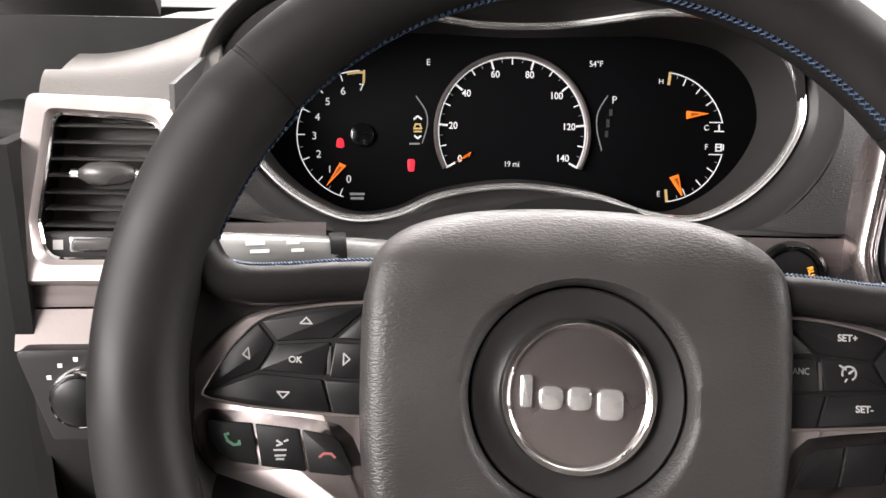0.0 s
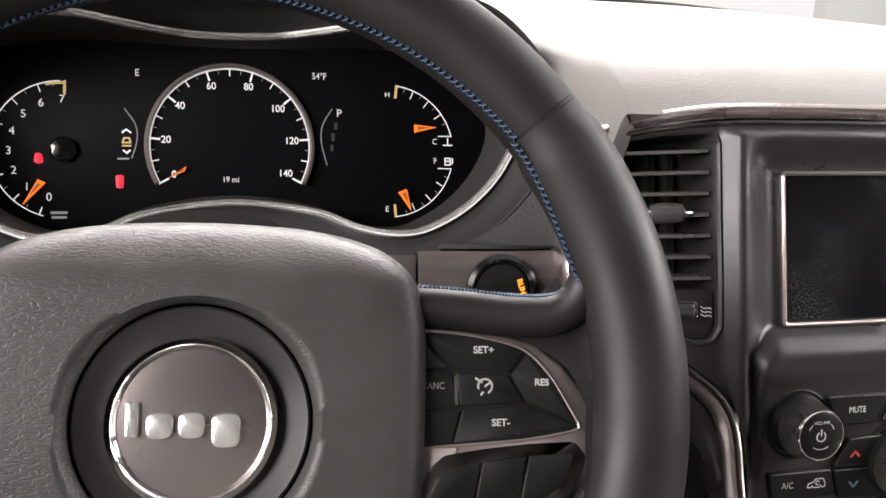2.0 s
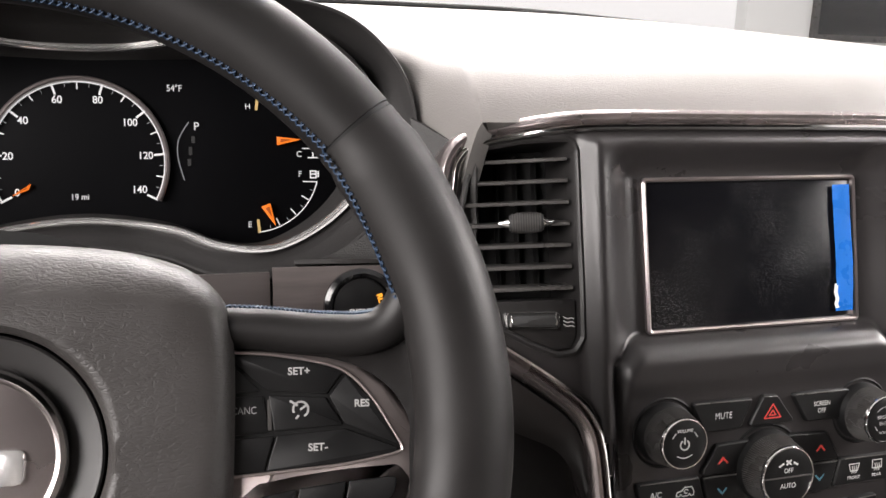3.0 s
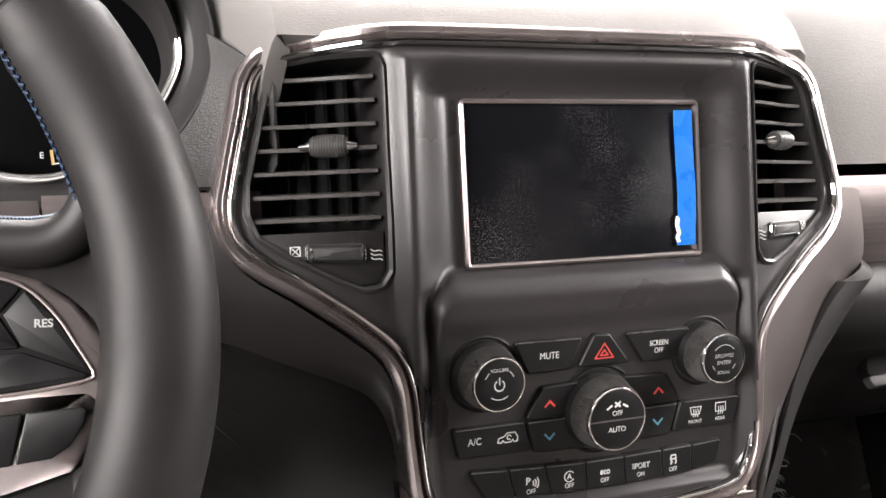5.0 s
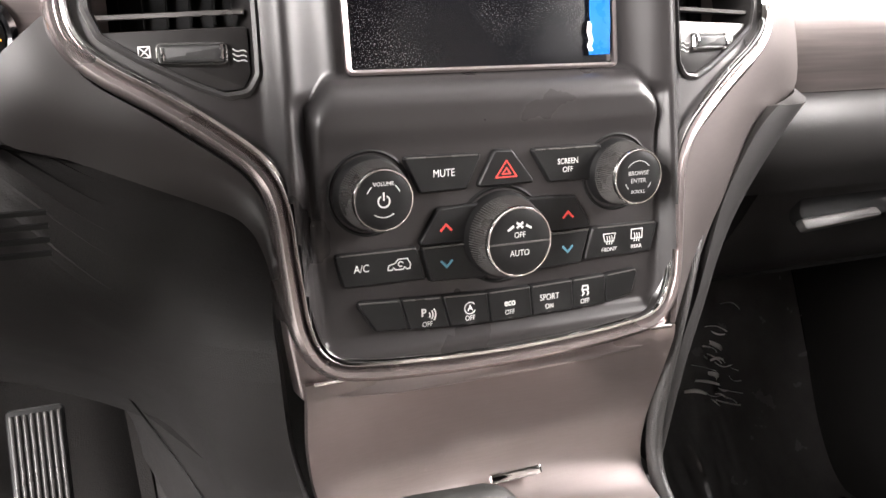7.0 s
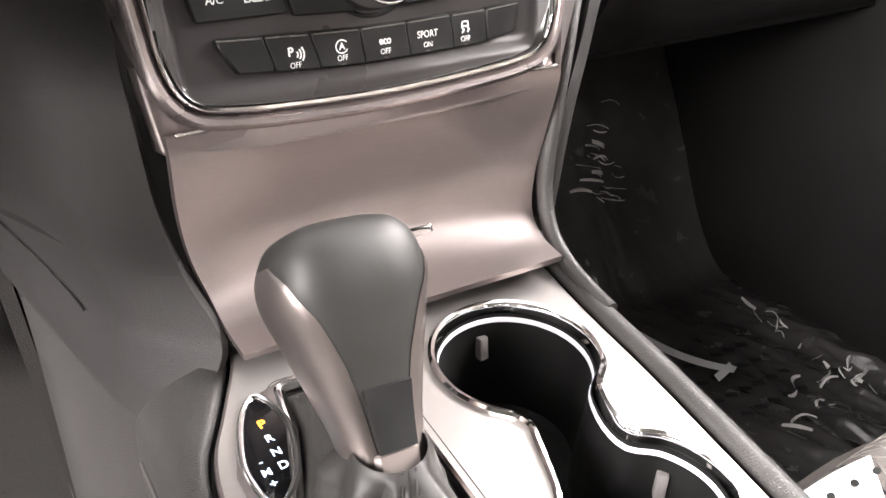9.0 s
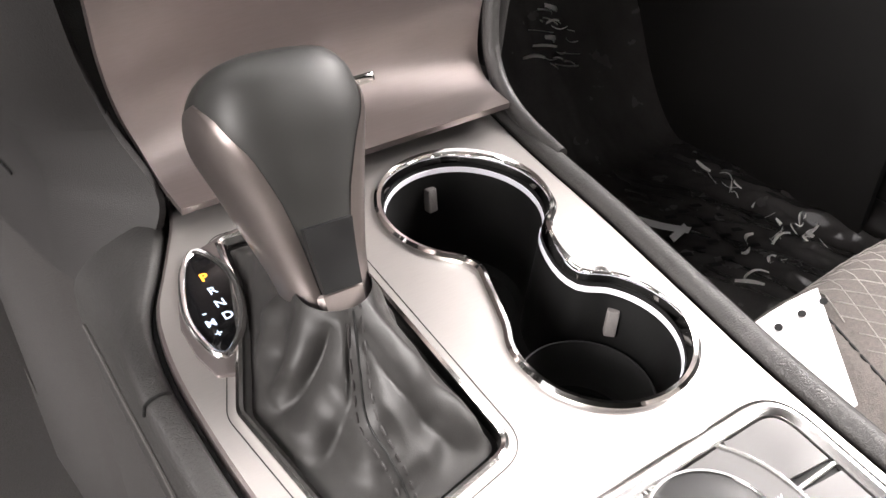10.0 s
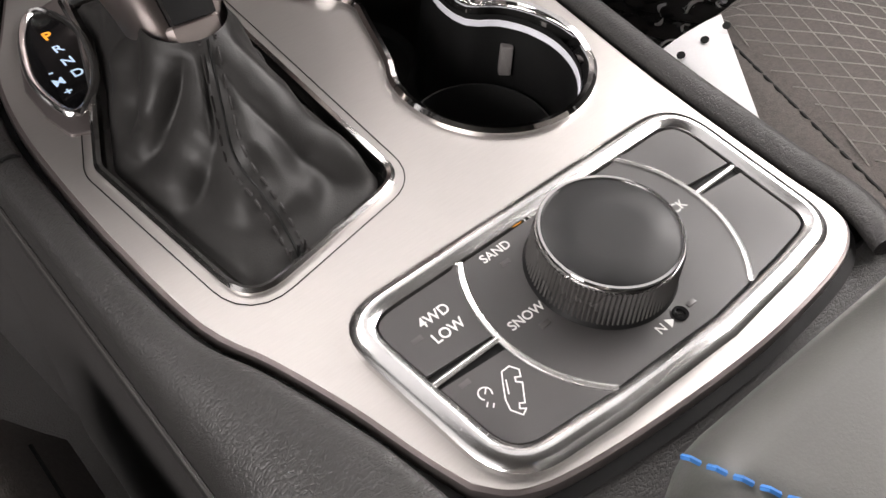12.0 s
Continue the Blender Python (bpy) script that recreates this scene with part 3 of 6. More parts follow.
# smooth face between the flare and the centre stack
side_from = [CL @ Vector(lobes(np.array((x, y, 0.029)))) for x, y, z in spline([(0.2000, 0.028, 0), (0.2005, 0.006, 0), (0.187, -0.022, 0), (0.163, -0.047, 0), (0.128, -0.065, 0)], 6)]
side_to = spline([(0.334, 0.502, 0.806), (0.334, 0.500, 0.785), (0.333, 0.502, 0.752), (0.300, 0.506, 0.742), (0.225, 0.510, 0.742)], 6)
# The darker skin paints in the shade beside the hood.
part("side_face", sheet(lambda i, v: np.array(side_from[i]) * (1 - v) + side_to[i] * v, range(25), np.linspace(0, 1, 6), 0.003), SIDESKIN, dash, "grained face beside the instruments, darkened for its shade")
left_from = [CL @ Vector(lobes(np.array((-x, y, 0.029)))) for x, y, z in spline([(0.1985, 0.046, 0), (0.2005, 0.012, 0), (0.187, -0.022, 0), (0.163, -0.047, 0), (0.128, -0.065, 0)], 6)]
left_to = spline([(-0.106, 0.502, 0.830), (-0.106, 0.500, 0.795), (-0.104, 0.502, 0.760), (-0.070, 0.506, 0.753), (-0.018, 0.512, 0.744)], 6)
# Same painted shade on the left.
part("side_face", sheet(lambda i, v: np.array(left_from[i]) * (1 - v) + left_to[i] * v, range(25), np.linspace(0, 1, 6), -0.003), SIDESKIN, dash, "grained face beside the instruments, darkened for its shade")
# dark skirt below the instruments
part("column_skirt", sheet(lambda x, v: (x, 0.590 - 0.11 * v, 0.728 - 0.055 * v + 0.012 * math.cos((x - 0.1035) * 14)), np.linspace(-0.045, 0.250, 24), np.linspace(0, 1, 8), 0.006), BLACK, dash, "dark skirt over the steering column")
# closing wall behind everything
part("end_cap", box(-0.27, -0.192, 0.52, 0.75, 0.30, 0.80, 0.01), BLACK, dash, "black end of the dash")
part("inner_wall", box(-0.36, 1.26, 0.68, 0.70, 0.56, 0.86), BLACK, dash, "black inner wall")

windscreen = structure("window_windscreen", sheet(lambda x, v: (x, 1.07 - 0.77 * v, 0.885 + 0.475 * v), np.linspace(-0.36, 1.36, 3), np.linspace(0, 1, 3), 0.005), None or mat("windscreen_glass", (1, 1, 1), 0.0, rvar=0, var=0), "clear windscreen over the dashboard", "windscreen")
gb = windscreen.data.materials[0].node_tree.nodes["Principled BSDF"]
gb.inputs["Transmission Weight"].default_value = 1.0
gb.inputs["IOR"].default_value = 1.05
windscreen.visible_shadow = False

# ---- steering wheel ----
WH = pose(0.086, 0.3305, 0.7305, 69, 0, -4) @ pose(0, 0, 0, 0, 0, -1.1) @ pose(0.0015, 0, 0)
wheel = thing("steering_wheel", "black leather steering wheel with silver spoke bezels and blue stitching", "steering wheel", WH)


def rim_point(a, r=0.1755, z=0.013):
    return (r * math.cos(radians(a)), r * math.sin(radians(a)), z)


part("rim_upper", tube([rim_point(39.9 + 98.4 * i / 48) for i in range(49)], (0.0180, 0.0155), 24, up=(0, 0, 1)), LEATHER, wheel, "smooth black leather upper rim")


def grip_radius(f):
    e = 1.0 if 0.01 < f < 0.99 else 0.93
    return (0.0194 * e, 0.0166 * e)


part("rim_lower", tube([rim_point(138.9 + 260.4 * i / 120) for i in range(121)], grip_radius, 24), GRIP, wheel, "grained black leather lower rim")
for a in (39.6, 138.6):
    part("seam", tube([rim_point(a - 0.28), rim_point(a + 0.28)], (0.0176, 0.0152), 24), BLACK, wheel, "dark seam between the leathers")


def stitching(a0, a1, side):
    bm = bmesh.new()
    n = int(abs(a1 - a0) / 1.05)
    for i in range(n):
        a = a0 + (a1 - a0) * i / n
        z0 = 0.0225 - 0.0125 * (a - 16) / 147 - 0.007 * step(39 - a, 0, 20)
        for da, za, zb in ((0.0, z0 - 0.0014, z0 + 0.0012), (0.35, z0 + 0.0013, z0 - 0.0012)):
            big, deep = (0.0181, 0.0155) if 39.3 < a < 138.9 else (0.0196, 0.0166)
            ra, rb = (0.1754 - big * math.sqrt(1 - min(0.95, ((q - 0.013) / deep) ** 2)) for q in (za, zb))
            p, q = np.array(rim_point(a + da, ra, za)), np.array(rim_point(a + da + 0.8, rb, zb))
            tube([p, (p + q) * 0.4985, q], 0.00046, 5, bm=bm)
    return bm


part("stitching", stitching(16.5, 163.5, 1), THREAD, wheel, "blue cross stitching")

# spokes
def mir(p, s):
    return [(s * x, y) for x, y in p]


OY = -8


def rim_blend(q):
    return np.array([q[0], q[1], q[2] + (0.014 * step(abs(q[0]), 0.150, 0.176) if q[2] > -0.005 else 0)])


for s in (-1, 1):
    body = mm(*mir([(70, 40), (110, 38.5), (136, 35), (149, 38), (158, 52), (170, 46), (177, -20), (170, -62), (150, -78), (120, -62), (96, -52), (70, -52)], s))
    part("spoke", loft(spline(body, 5, True), [(0.002, -0.032), (0, -0.018), (0.0008, -0.008), (0.0025, -0.0055), (0.0045, -0.0045)], True, True, shape=rim_blend), LEATHER, wheel, "black leather spoke")
    top = mir([(72, 37), (98, 35.8), (122, 33.2), (140, 33), (150, 38), (155.5, 48), (158, 60)], s)
    line = spline([(x * MM, y * MM, -0.0035 + 0.0030 * i) for i, (x, y) in enumerate(top)], 8)
    part("spoke_edge", tube(line, (0.0085, 0.0075), 12), LEATHER, wheel, "rounded leather spoke edge")
    bm = bmesh.new()
    for i in range(0, len(line) - 9):
        for k in range(2):
            p = line[i] * (1 - k / 2) + line[i + 1] * k / 2 + np.array((0, 0.0078, 0.0030))
            q = line[i] * (0.5 - k / 2) + line[i + 1] * (0.5 + k / 2) + np.array((0, 0.0088, 0.0002))
            tube([p, q], 0.0006, 5, bm=bm)
    part("stitching", bm, THREAD, wheel, "blue cross stitching")
    inner = spline([(x * s, y, 0) for x, y in [(86, 29.4), (104, 28.1), (125, 25.2), (137, 21.4), (147.8, 13.4), (156.8, 2), (161.8, -8.5), (163.6, -17), (161.8, -25), (157.6, -32.5), (151.8, -39.8), (146, -45)]], 5)
    outer = spline([(x * s, y, z_) for x, y, z_ in [(86, 41.5, -7), (104, 40.5, -7), (125, 38.5, -6), (142, 38, -1), (157, 40, 10), (165.5, 26, 18), (168.5, 8, 20), (169, -10, 20), (168, -26, 20), (165, -42, 19), (159, -56, 16), (150, -66, 8)]], 5)
    bulge = [7.0 * (1 - step(i, 12, 28)) for i in range(len(inner))]
    part("spoke_skin", sheet(lambda i, f: ((inner[i] * (1 - f) + outer[i] * f) * np.array((1, 1, 0)) + np.array((0, 0, -2.5 + (outer[i][2] + 2.5) * f ** 2 + bulge[i] * math.sin(math.pi * f)))) * MM, range(len(inner)), np.linspace(0, 1, 12), 0.002 * s), LEATHER, wheel, "rounded leather beside the bezel")
    bez = [(78, 30), (89, 29.5), (104, 28.3), (125, 25.4), (137, 21.6), (148, 13.5), (157, 2), (162, -8.5), (163.8, -17), (162, -25), (157.8, -32.5), (152, -39.8), (147.5, -44.5), (144, -45.6), (142.4, -43),
           (147, -37.6), (151.6, -29.5), (152.6, -25), (150, -21.6), (131.5, -22.2), (113, -23.9), (98.4, -26), (93.6, -30), (88.6, -40.5), (86, -52), (84, -66), (78, -66)]
    part("bezel", loft([np.array(q) for q in rpoly(mm(*mir(bez, s)), 0.0012, 2)], [(0, -0.010), (0, -0.0056), (0.0006, -0.0032), (0.0016, -0.0012), (0.0028, -0.0001), (0.0032, 0.0001)], True, True), SPOKE, wheel, "satin silver spoke bezel")
    hub = spline(mm(*mir([(84, 27.2), (104, 25.5), (123, 21.8), (132.5, 17.5), (141.5, 8), (148, -2.5), (153, -11)], s)), 5) + spline(mm(*mir([(153, -11.5), (152, -13.6), (141, -15.8), (125, -17.7), (84, -20)], s)), 5)
    part("button_base", slab(hub, -0.004, 0.0004, 0.0001), BLACK, wheel, "black base under the buttons")
    part("bezel_lip", tube([(*q[:2], 0.0004) for q in hub], (0.0007, 0.0009), 8), SPOKE, wheel, "raised silver lip")
    hub = rpoly(mm(*mir([(151.5, -24.2), (149.5, -22.4), (131.5, -23), (113, -24.8), (99, -27), (95, -30), (90, -40), (89.3, -43.8), (93.7, -44.8), (116.6, -43.2), (139.7, -40.2), (146, -36), (150.5, -28.5)], s)), 0.002, 3)
    part("button_base", slab(hub, -0.008, -0.0006, 0.0003), BLACK, wheel, "black base under the buttons")
    pods = [
        [(88.4, 26), (104, 24.6), (122, 21), (130.2, 17.8), (123.7, 9.8), (101, 11.8), (90, 22)],
        [(88.6, 21.4), (99.2, 11.6), (84, 11.2), (84, 25.8), (86, 25.8)],
        [(131.5, 17), (141, 7.6), (147.5, -2.7), (152, -10.8), (130.6, -1.8), (124.8, 9)],
        [(123.3, 8.6), (101.6, 10.3), (103.6, -3.6), (130.2, -2.2)],
        [(99.6, 10.2), (84, 9.9), (84, -4.8), (101.6, -4.0)],
        [(104.5, -5.2), (130.5, -3.6), (151.4, -11.8), (150, -13.8), (140, -15.2), (125, -17), (100.5, -18.4)],
        [(103.6, -5.1), (84, -5.9), (84, -19.2), (99.6, -18.5)],
        [(150.8, -24), (149.5, -22.9), (132, -23.6), (128.6, -40.6), (139.7, -39.4), (145.5, -35.6), (149.9, -28.4)],
        [(131, -23.7), (113, -25.4), (109.2, -42.6), (127.5, -40.8)],
        [(112, -25.5), (99.2, -27.6), (95.6, -30.4), (90.7, -40.2), (90.2, -43), (93.7, -43.8), (108.2, -42.8)],
    ]
    for k, p in enumerate(pods):
        part("button", slab(inset(ccw(rpoly(mm(*mir(p, s)), 0.0008, 3)), 0.00005), -0.004, 0.0013 if k < 7 else 0.0009, 0.0005), BUTTON, wheel, "black plastic control button")
    # bright ends in the slot beside the middle button
    part("slot_rib", box(s * 0.1019 - 0.0007, s * 0.1019 + 0.0007, -0.0030, 0.0085, 0.0, 0.0010), SLAT, wheel, "ribbed grey slot")
    z = 1.4
    zz = 0.00125
    if s < 0:
        for x, y, a in ((-112, 18.4, 0), (-135.7, 4.3, 100), (-95, 3.4, -90), (-120, -11.7, 180)):
            tri = [(0, 1.5), (2.4, -1.0), (-2.4, -1.0), (0, 1.5)]
            c, d = math.cos(radians(a)), math.sin(radians(a))
            part("arrow_mark", strokes([[(x + c * u - d * v, y + d * u + c * v) for u, v in tri]], 0.6, zz, zz + 0.0001), DIMPRINT, wheel)
        lettering("OK", 3.7, -115.7, 2.5, z, DIMPRINT, wheel, bold=0.1)
        zz = 0.00085
        part("phone_mark", strokes([[(-142.8, -28.6), (-141.6, -31), (-139, -32.6), (-136.6, -32.2)], [(-142.8, -28.6), (-141.4, -28.2)], [(-136.6, -32.2), (-137, -31)]], 1.1, zz, zz + 0.0001), GREENPRINT, wheel)
        part("voice_mark", strokes([[(-121.6, -30.4), (-119.4, -31.6), (-121.6, -32.4)], [(-118.6, -30.6), (-117.2, -30)], [(-122.6, -34.2), (-117.8, -34)], [(-122, -36.4), (-118, -36.2)], [(-121.4, -37.8), (-118.6, -37.7)]], 0.8, zz, zz + 0.0001), DIMPRINT, wheel)
        part("hang_up_mark", strokes([[(-104, -36.4), (-102.4, -35), (-99.4, -35), (-97.8, -36.4)]], 1.0, zz, zz + 0.0001), mat("dull_red_print", (0.30, 0.09, 0.08), 0.5), wheel)
    else:
        lettering("SET+", 4.0, 113.2, 18.9, z, DIMPRINT, wheel, bold=0.1)
        lettering("SET-", 4.0, 120.1, -10.3, z, DIMPRINT, wheel, bold=0.1)
        lettering("CANC", 3.9, 92.4, 4.6, z, DIMPRINT, wheel, sx=0.85)
        lettering("RES", 3.9, 137.4, 5.7, z, DIMPRINT, wheel, bold=0.1)
        part("cruise_mark", strokes([arc(113.7, 4.4, 2.9, -60, 200, 14), [(113.7, 4.4), (116, 6)], [(109.8, 7.6), (112.4, 6)], [(112, 1), (112.8, 2)]], 0.8, zz, zz + 0.0001), DIMPRINT, wheel)

# airbag pad: a cushion with a round dish for the badge
pad_line = spline(mm((0, 78), (40, 76), (66, 70), (81, 60), (88, 44), (89, 10), (87, -30), (80, -62), (62, -88), (30, -98), (0, -100), (-30, -98), (-62, -88), (-80, -62), (-87, -30), (-89, 10), (-88, 44), (-81, 60), (-66, 70), (-40, 76)), 10, True)
ang = np.array([math.atan2(y, x) for x, y in pad_line])
rad = np.array([math.hypot(x, y) for x, y in pad_line])
order = np.argsort(ang)
ang, rad = ang[order], rad[order]
bm = bmesh.new()
rings = []
NA = 128
for sfrac, dz in [(-0.02, 0.0020), (-0.008, 0.0088), (0.03, 0.0112)] + [(0.06 + 0.94 * i / 20, None) for i in range(21)] + [(1.008, -0.006), (1.0, -0.024)]:
    ring = []
    for i in range(NA):
        a = -math.pi + 2 * math.pi * (i + 0.5) / NA
        R = float(np.interp(a, ang, rad, period=2 * math.pi))
        r = 0.0454 + (R - 0.0454) * sfrac
        e = max(0.0, (R - r))
        zz = dz if dz is not None else 0.0135 - 0.010 * math.exp(-e / 0.0035) - 0.012 * step(r * math.sin(a), 0.045, 0.080) ** 1.3
        if dz is not None and sfrac > 0.9:
            zz = dz - 0.012 * step(r * math.sin(a), 0.045, 0.080) ** 1.3
        ring.append(bm.verts.new((r * math.cos(a), r * math.sin(a) + OY * MM, zz)))
    rings.append(ring)
for p, q in zip(rings, rings[1:]):
    for i in range(NA):
        j = (i + 1) % NA
        bm.faces.new((p[i], p[j], q[j], q[i]))
part("airbag_cover", bm, PADSKIN, wheel, "grey grained vinyl airbag cover", 60)
part("badge_dish", lathe([(0.0442, 0.0020), (0.0437, 0.0066), (0.0428, 0.0074), (0.041, 0.0068), (0.033, 0.0050), (0.031, 0.004), (0, 0.004)], 80, (0, OY * MM)), PLASTIC, wheel, "smooth dark dish round the badge")
badge = part("badge", lathe([(0.0320, 0.004), (0.0320, 0.0092), (0.0312, 0.0106), (0.0294, 0.0106), (0.0276, 0.0088), (0.0274, 0.0080)], 80, (0, OY * MM)), CHROME, wheel, "round chrome badge ring")
part("badge_disc", lathe([(0.0280, 0.0060), (0.0275, 0.0082), (0.020, 0.0090), (0, 0.0094)], 64, (0, OY * MM)), BAND, badge, "satin grey badge disc")
# plain chrome bars in place of the maker's name
blocks = [(-21.5, 1.5, 4.6, 13, -1), (-11.5, -1, 9.6, 9.5, 3.5), (0, -1, 9.6, 9.5, 3.5), (12.5, -3, 10.5, 12.5, 3.5)]
for x, y, w, h, r in blocks:
    q = rpoly(mm((x - w / 2, y - h / 2 + OY), (x + w / 2, y - h / 2 + OY), (x + w / 2, y + h / 2 + OY), (x - w / 2, y + h / 2 + OY)), 0.0012 if r < 0 else 0.0035, 5)
    part("badge_bar", slab(q, 0.0080, 0.0112, 0.0009), BEZEL, badge, "raised chrome bar")

# wiper and light stalk behind the wheel
stalk = thing("indicator_stalk", "dark plastic indicator stalk with white printed marks", "stalk", pose(-0.005, 0.43, 0.752, 0, 0, 6))
part("lever", tube(spline([(0.06, 0, -0.01), (0.02, 0, -0.002), (-0.03, 0.0, 0.002), (-0.085, 0.0, 0.004)], 5), lambda f: (0.010 + 0.004 * f, 0.0085 + 0.003 * f), 16), WHITEPLASTIC, stalk)
part("lever_end", lathe([(0, 0), (0.013, 0), (0.0155, 0.004), (0.015, 0.018), (0.012, 0.021), (0, 0.022)], 24), WHITEPLASTIC, stalk, m=pose(-0.083, 0, 0.004, 0, -90, 0))
part("ring_gap", lathe([(0.0, 0), (0.0118, 0), (0.0118, 0.008), (0, 0.008)], 24), BLACK, stalk, "black ring", m=pose(-0.004, 0, 0.001, 0, -90, 0))
for x, w in ((-0.075, 0.012), (-0.048, 0.009), (-0.030, 0.006), (0.020, 0.008), (0.038, 0.010)):
    part("mark", box(-w / 2, w / 2, -0.0012, 0.0012, 0, 0.0002), PRINT, stalk, m=pose(x, -0.0095, 0.0115 if x < 0 else 0.006, 42, 0, 0))
    part("mark", box(-w / 2, w / 2, -0.0009, 0.0009, 0, 0.0002), PRINT, stalk, m=pose(x + 0.002, -0.0120, 0.0080 if x < 0 else 0.003, 52, 0, 0))

column = thing("steering_column", "black plastic shroud of the steering column", "column", WH)
part("shroud", tube([(0, OY * MM, -0.020), (0, OY * MM, -0.09), (0, OY * MM - 0.01, -0.22)], (0.062, 0.055), 28, up=(0, 1, 0)), PLASTIC, column)
part("hub", lathe([(0.05, -0.05), (0.085, -0.03), (0.085, -0.018), (0, -0.018)], 40, (0, OY * MM)), BLACK, column)

# ---- instruments ----
cluster = thing("instrument_cluster", "black instrument cluster with white scales and orange needles", "instrument cluster", CL)
part("face", slab(inset(bezel_line, 0.004), -0.01, -0.0005, 0.0004), CLUSTER, cluster, "black display face")
part("bezel", loft(bezel_line, [(-0.0030, 0.004), (-0.0030, 0.0085), (-0.0018, 0.0108), (-0.0004, 0.0098), (0.0004, 0.0104), (0.0016, 0.0094), (0.0024, 0.006)], shape=lobes), BEZEL, cluster, "double chrome bezel line")
part("tunnel", loft(bezel_line, [(0.0022, 0.0075), (0.0040, 0.004), (0.0046, -0.0005)], shape=lambda q: lobes(q) if q[2] > 0.005 else q * np.array((0.985, 0.985, 1)) if q[2] < 0 else np.array([q[0], q[1], 0.4 * lobes(q)[2]])), LOWSKIN, cluster, "dark satin inner wall")


def pol(cx, cy, r, a):
    return (cx + r * math.cos(radians(a)), cy + r * math.sin(radians(a)))


def ticks(cx, cy, r0, r1, angles):
    return [[pol(cx, cy, r0, a), pol(cx, cy, r1, a)] for a in angles]


Z0, Z1 = -0.0004, 0.0002
tx, ty, tr = -104.2, 7.1, 43.9
part("rev_scale", strokes([arc(tx, ty, tr, 253, 92, 40)], 0.7, Z0, Z1), WHITELIT, cluster, "white rev counter arc")
part("rev_ticks", strokes(ticks(tx, ty, tr - 5, tr, [250 - 23.4 * i for i in range(7)]), 0.7, Z0, Z1), WHITELIT, cluster)
part("rev_fine_ticks", strokes(ticks(tx, ty, tr - 3, tr - 1, [250 - 11.7 - 23.4 * i for i in range(7)]), 0.4, Z0, Z1), DIMLIT, cluster)
part("rev_red_zone", strokes([arc(tx, ty, tr - 1.2, 103, 88, 8), [pol(tx, ty, tr, 88), pol(tx, ty, tr - 8, 88)]], 1.6, Z0, Z1), YELLOW, cluster, "amber red-line zone")
for i in range(8):
    x, y = pol(tx, ty, 32.2, 250 - 22.8 * i)
    lettering(str(i), 7.2, x + (2 if i == 0 else 0), y, 0.3, WHITELIT, cluster)
part("rev_bars", strokes([[(-112, -33), (-103, -33)], [(-111.5, -36), (-103.5, -36)]], 1.6, Z0, Z1), DIMLIT, cluster)
part("rev_needle", slab(mm((-128.3, -27.6), (-119.2, -11.8), (-115.0, -13.9)), -0.0004, 0.003, 0.0003), ORANGE, cluster, "orange needle")
part("needle_core", slab(mm((-124.1, -22.1), (-119.6, -14.2), (-117.5, -15.2)), 0.001, 0.0034, 0.0002), DARKORANGE, cluster, "dark orange core")
part("rev_hub", lathe([(0.008, -0.001), (0.008, 0.003), (0.006, 0.004), (0, 0.004)], 28, (tx * MM, ty * MM)), GLOSS, cluster)
sx, sy, sr = -0.3, 10, 53.6
part("speed_ring", loft([np.array(q) * MM for q in arc(sx, sy, sr + 1.2, 208, -28, 72) + arc(sx, sy, sr - 1.6, -28, 208, 72)], [(0, -0.0004), (0, 0.003), (0.0007, 0.0038)], False, True), SATIN, cluster, "silver speedometer ring")
part("speed_ring_light", strokes([arc(sx, sy, sr - 2.2, 208, -28, 60)], 0.7, Z0, 0.0008), WHITELIT, cluster)
per = 236 / 14
part("speed_ticks", strokes(ticks(sx, sy, 45.5, 52, [208 - per * 2 * i for i in range(8)]), 1.3, Z0, Z1), WHITELIT, cluster)
part("speed_half_ticks", strokes(ticks(sx, sy, 47, 51, [208 - per * (2 * i + 1) for i in range(7)]), 0.8, Z0, Z1), WHITELIT, cluster)
part("speed_fine_ticks", strokes(ticks(sx, sy, 48.5, 51, [208 - per * (i + 0.5) for i in range(14)]), 0.4, Z0, Z1), DIMLIT, cluster)
for i in range(8):
    x, y = pol(sx, sy, 41.5 if i not in (5, 6, 7) else 40, 208 - per * 2 * i)
    lettering(str(20 * i), 6.6, x, y + (0.8 if i in (0, 7) else 0), 0.3, WHITELIT, cluster, bold=0.1, sx=0.95)
part("speed_needle", slab(mm((-39.6, -10.6), (-30.4, -6.7), (-29.2, -3.5)), -0.0004, 0.003, 0.0003), ORANGE, cluster, "orange needle")
part("needle_core", slab(mm((-35.9, -8.5), (-31.3, -6.6), (-30.7, -5.0)), 0.001, 0.0034, 0.0002), DARKORANGE, cluster, "dark orange core")
gx, gy, gr = 106.1, 7.7, 45.5
part("gauge_arcs", strokes([arc(gx, gy, gr, 82.5, 13.5, 20), arc(gx, gy, gr, -15.5, -85, 20), [pol(gx, gy, gr, 13.5), pol(gx, gy, gr - 9, 17)], [pol(gx, gy, gr, -15.5), pol(gx, gy, gr - 9, -19)]], 0.7, Z0, Z1), WHITELIT, cluster, "white temperature and fuel scales")
part("gauge_ticks", strokes(ticks(gx, gy, gr - 6, gr - 1, [67, 51, 35, -33, -50, -67]), 0.7, Z0, Z1), WHITELIT, cluster)
part("gauge_fine_ticks", strokes(ticks(gx, gy, gr - 3, gr - 1, [75, 59, 43, 26, -24, -41, -58, -75]), 0.4, Z0, Z1), DIMLIT, cluster)
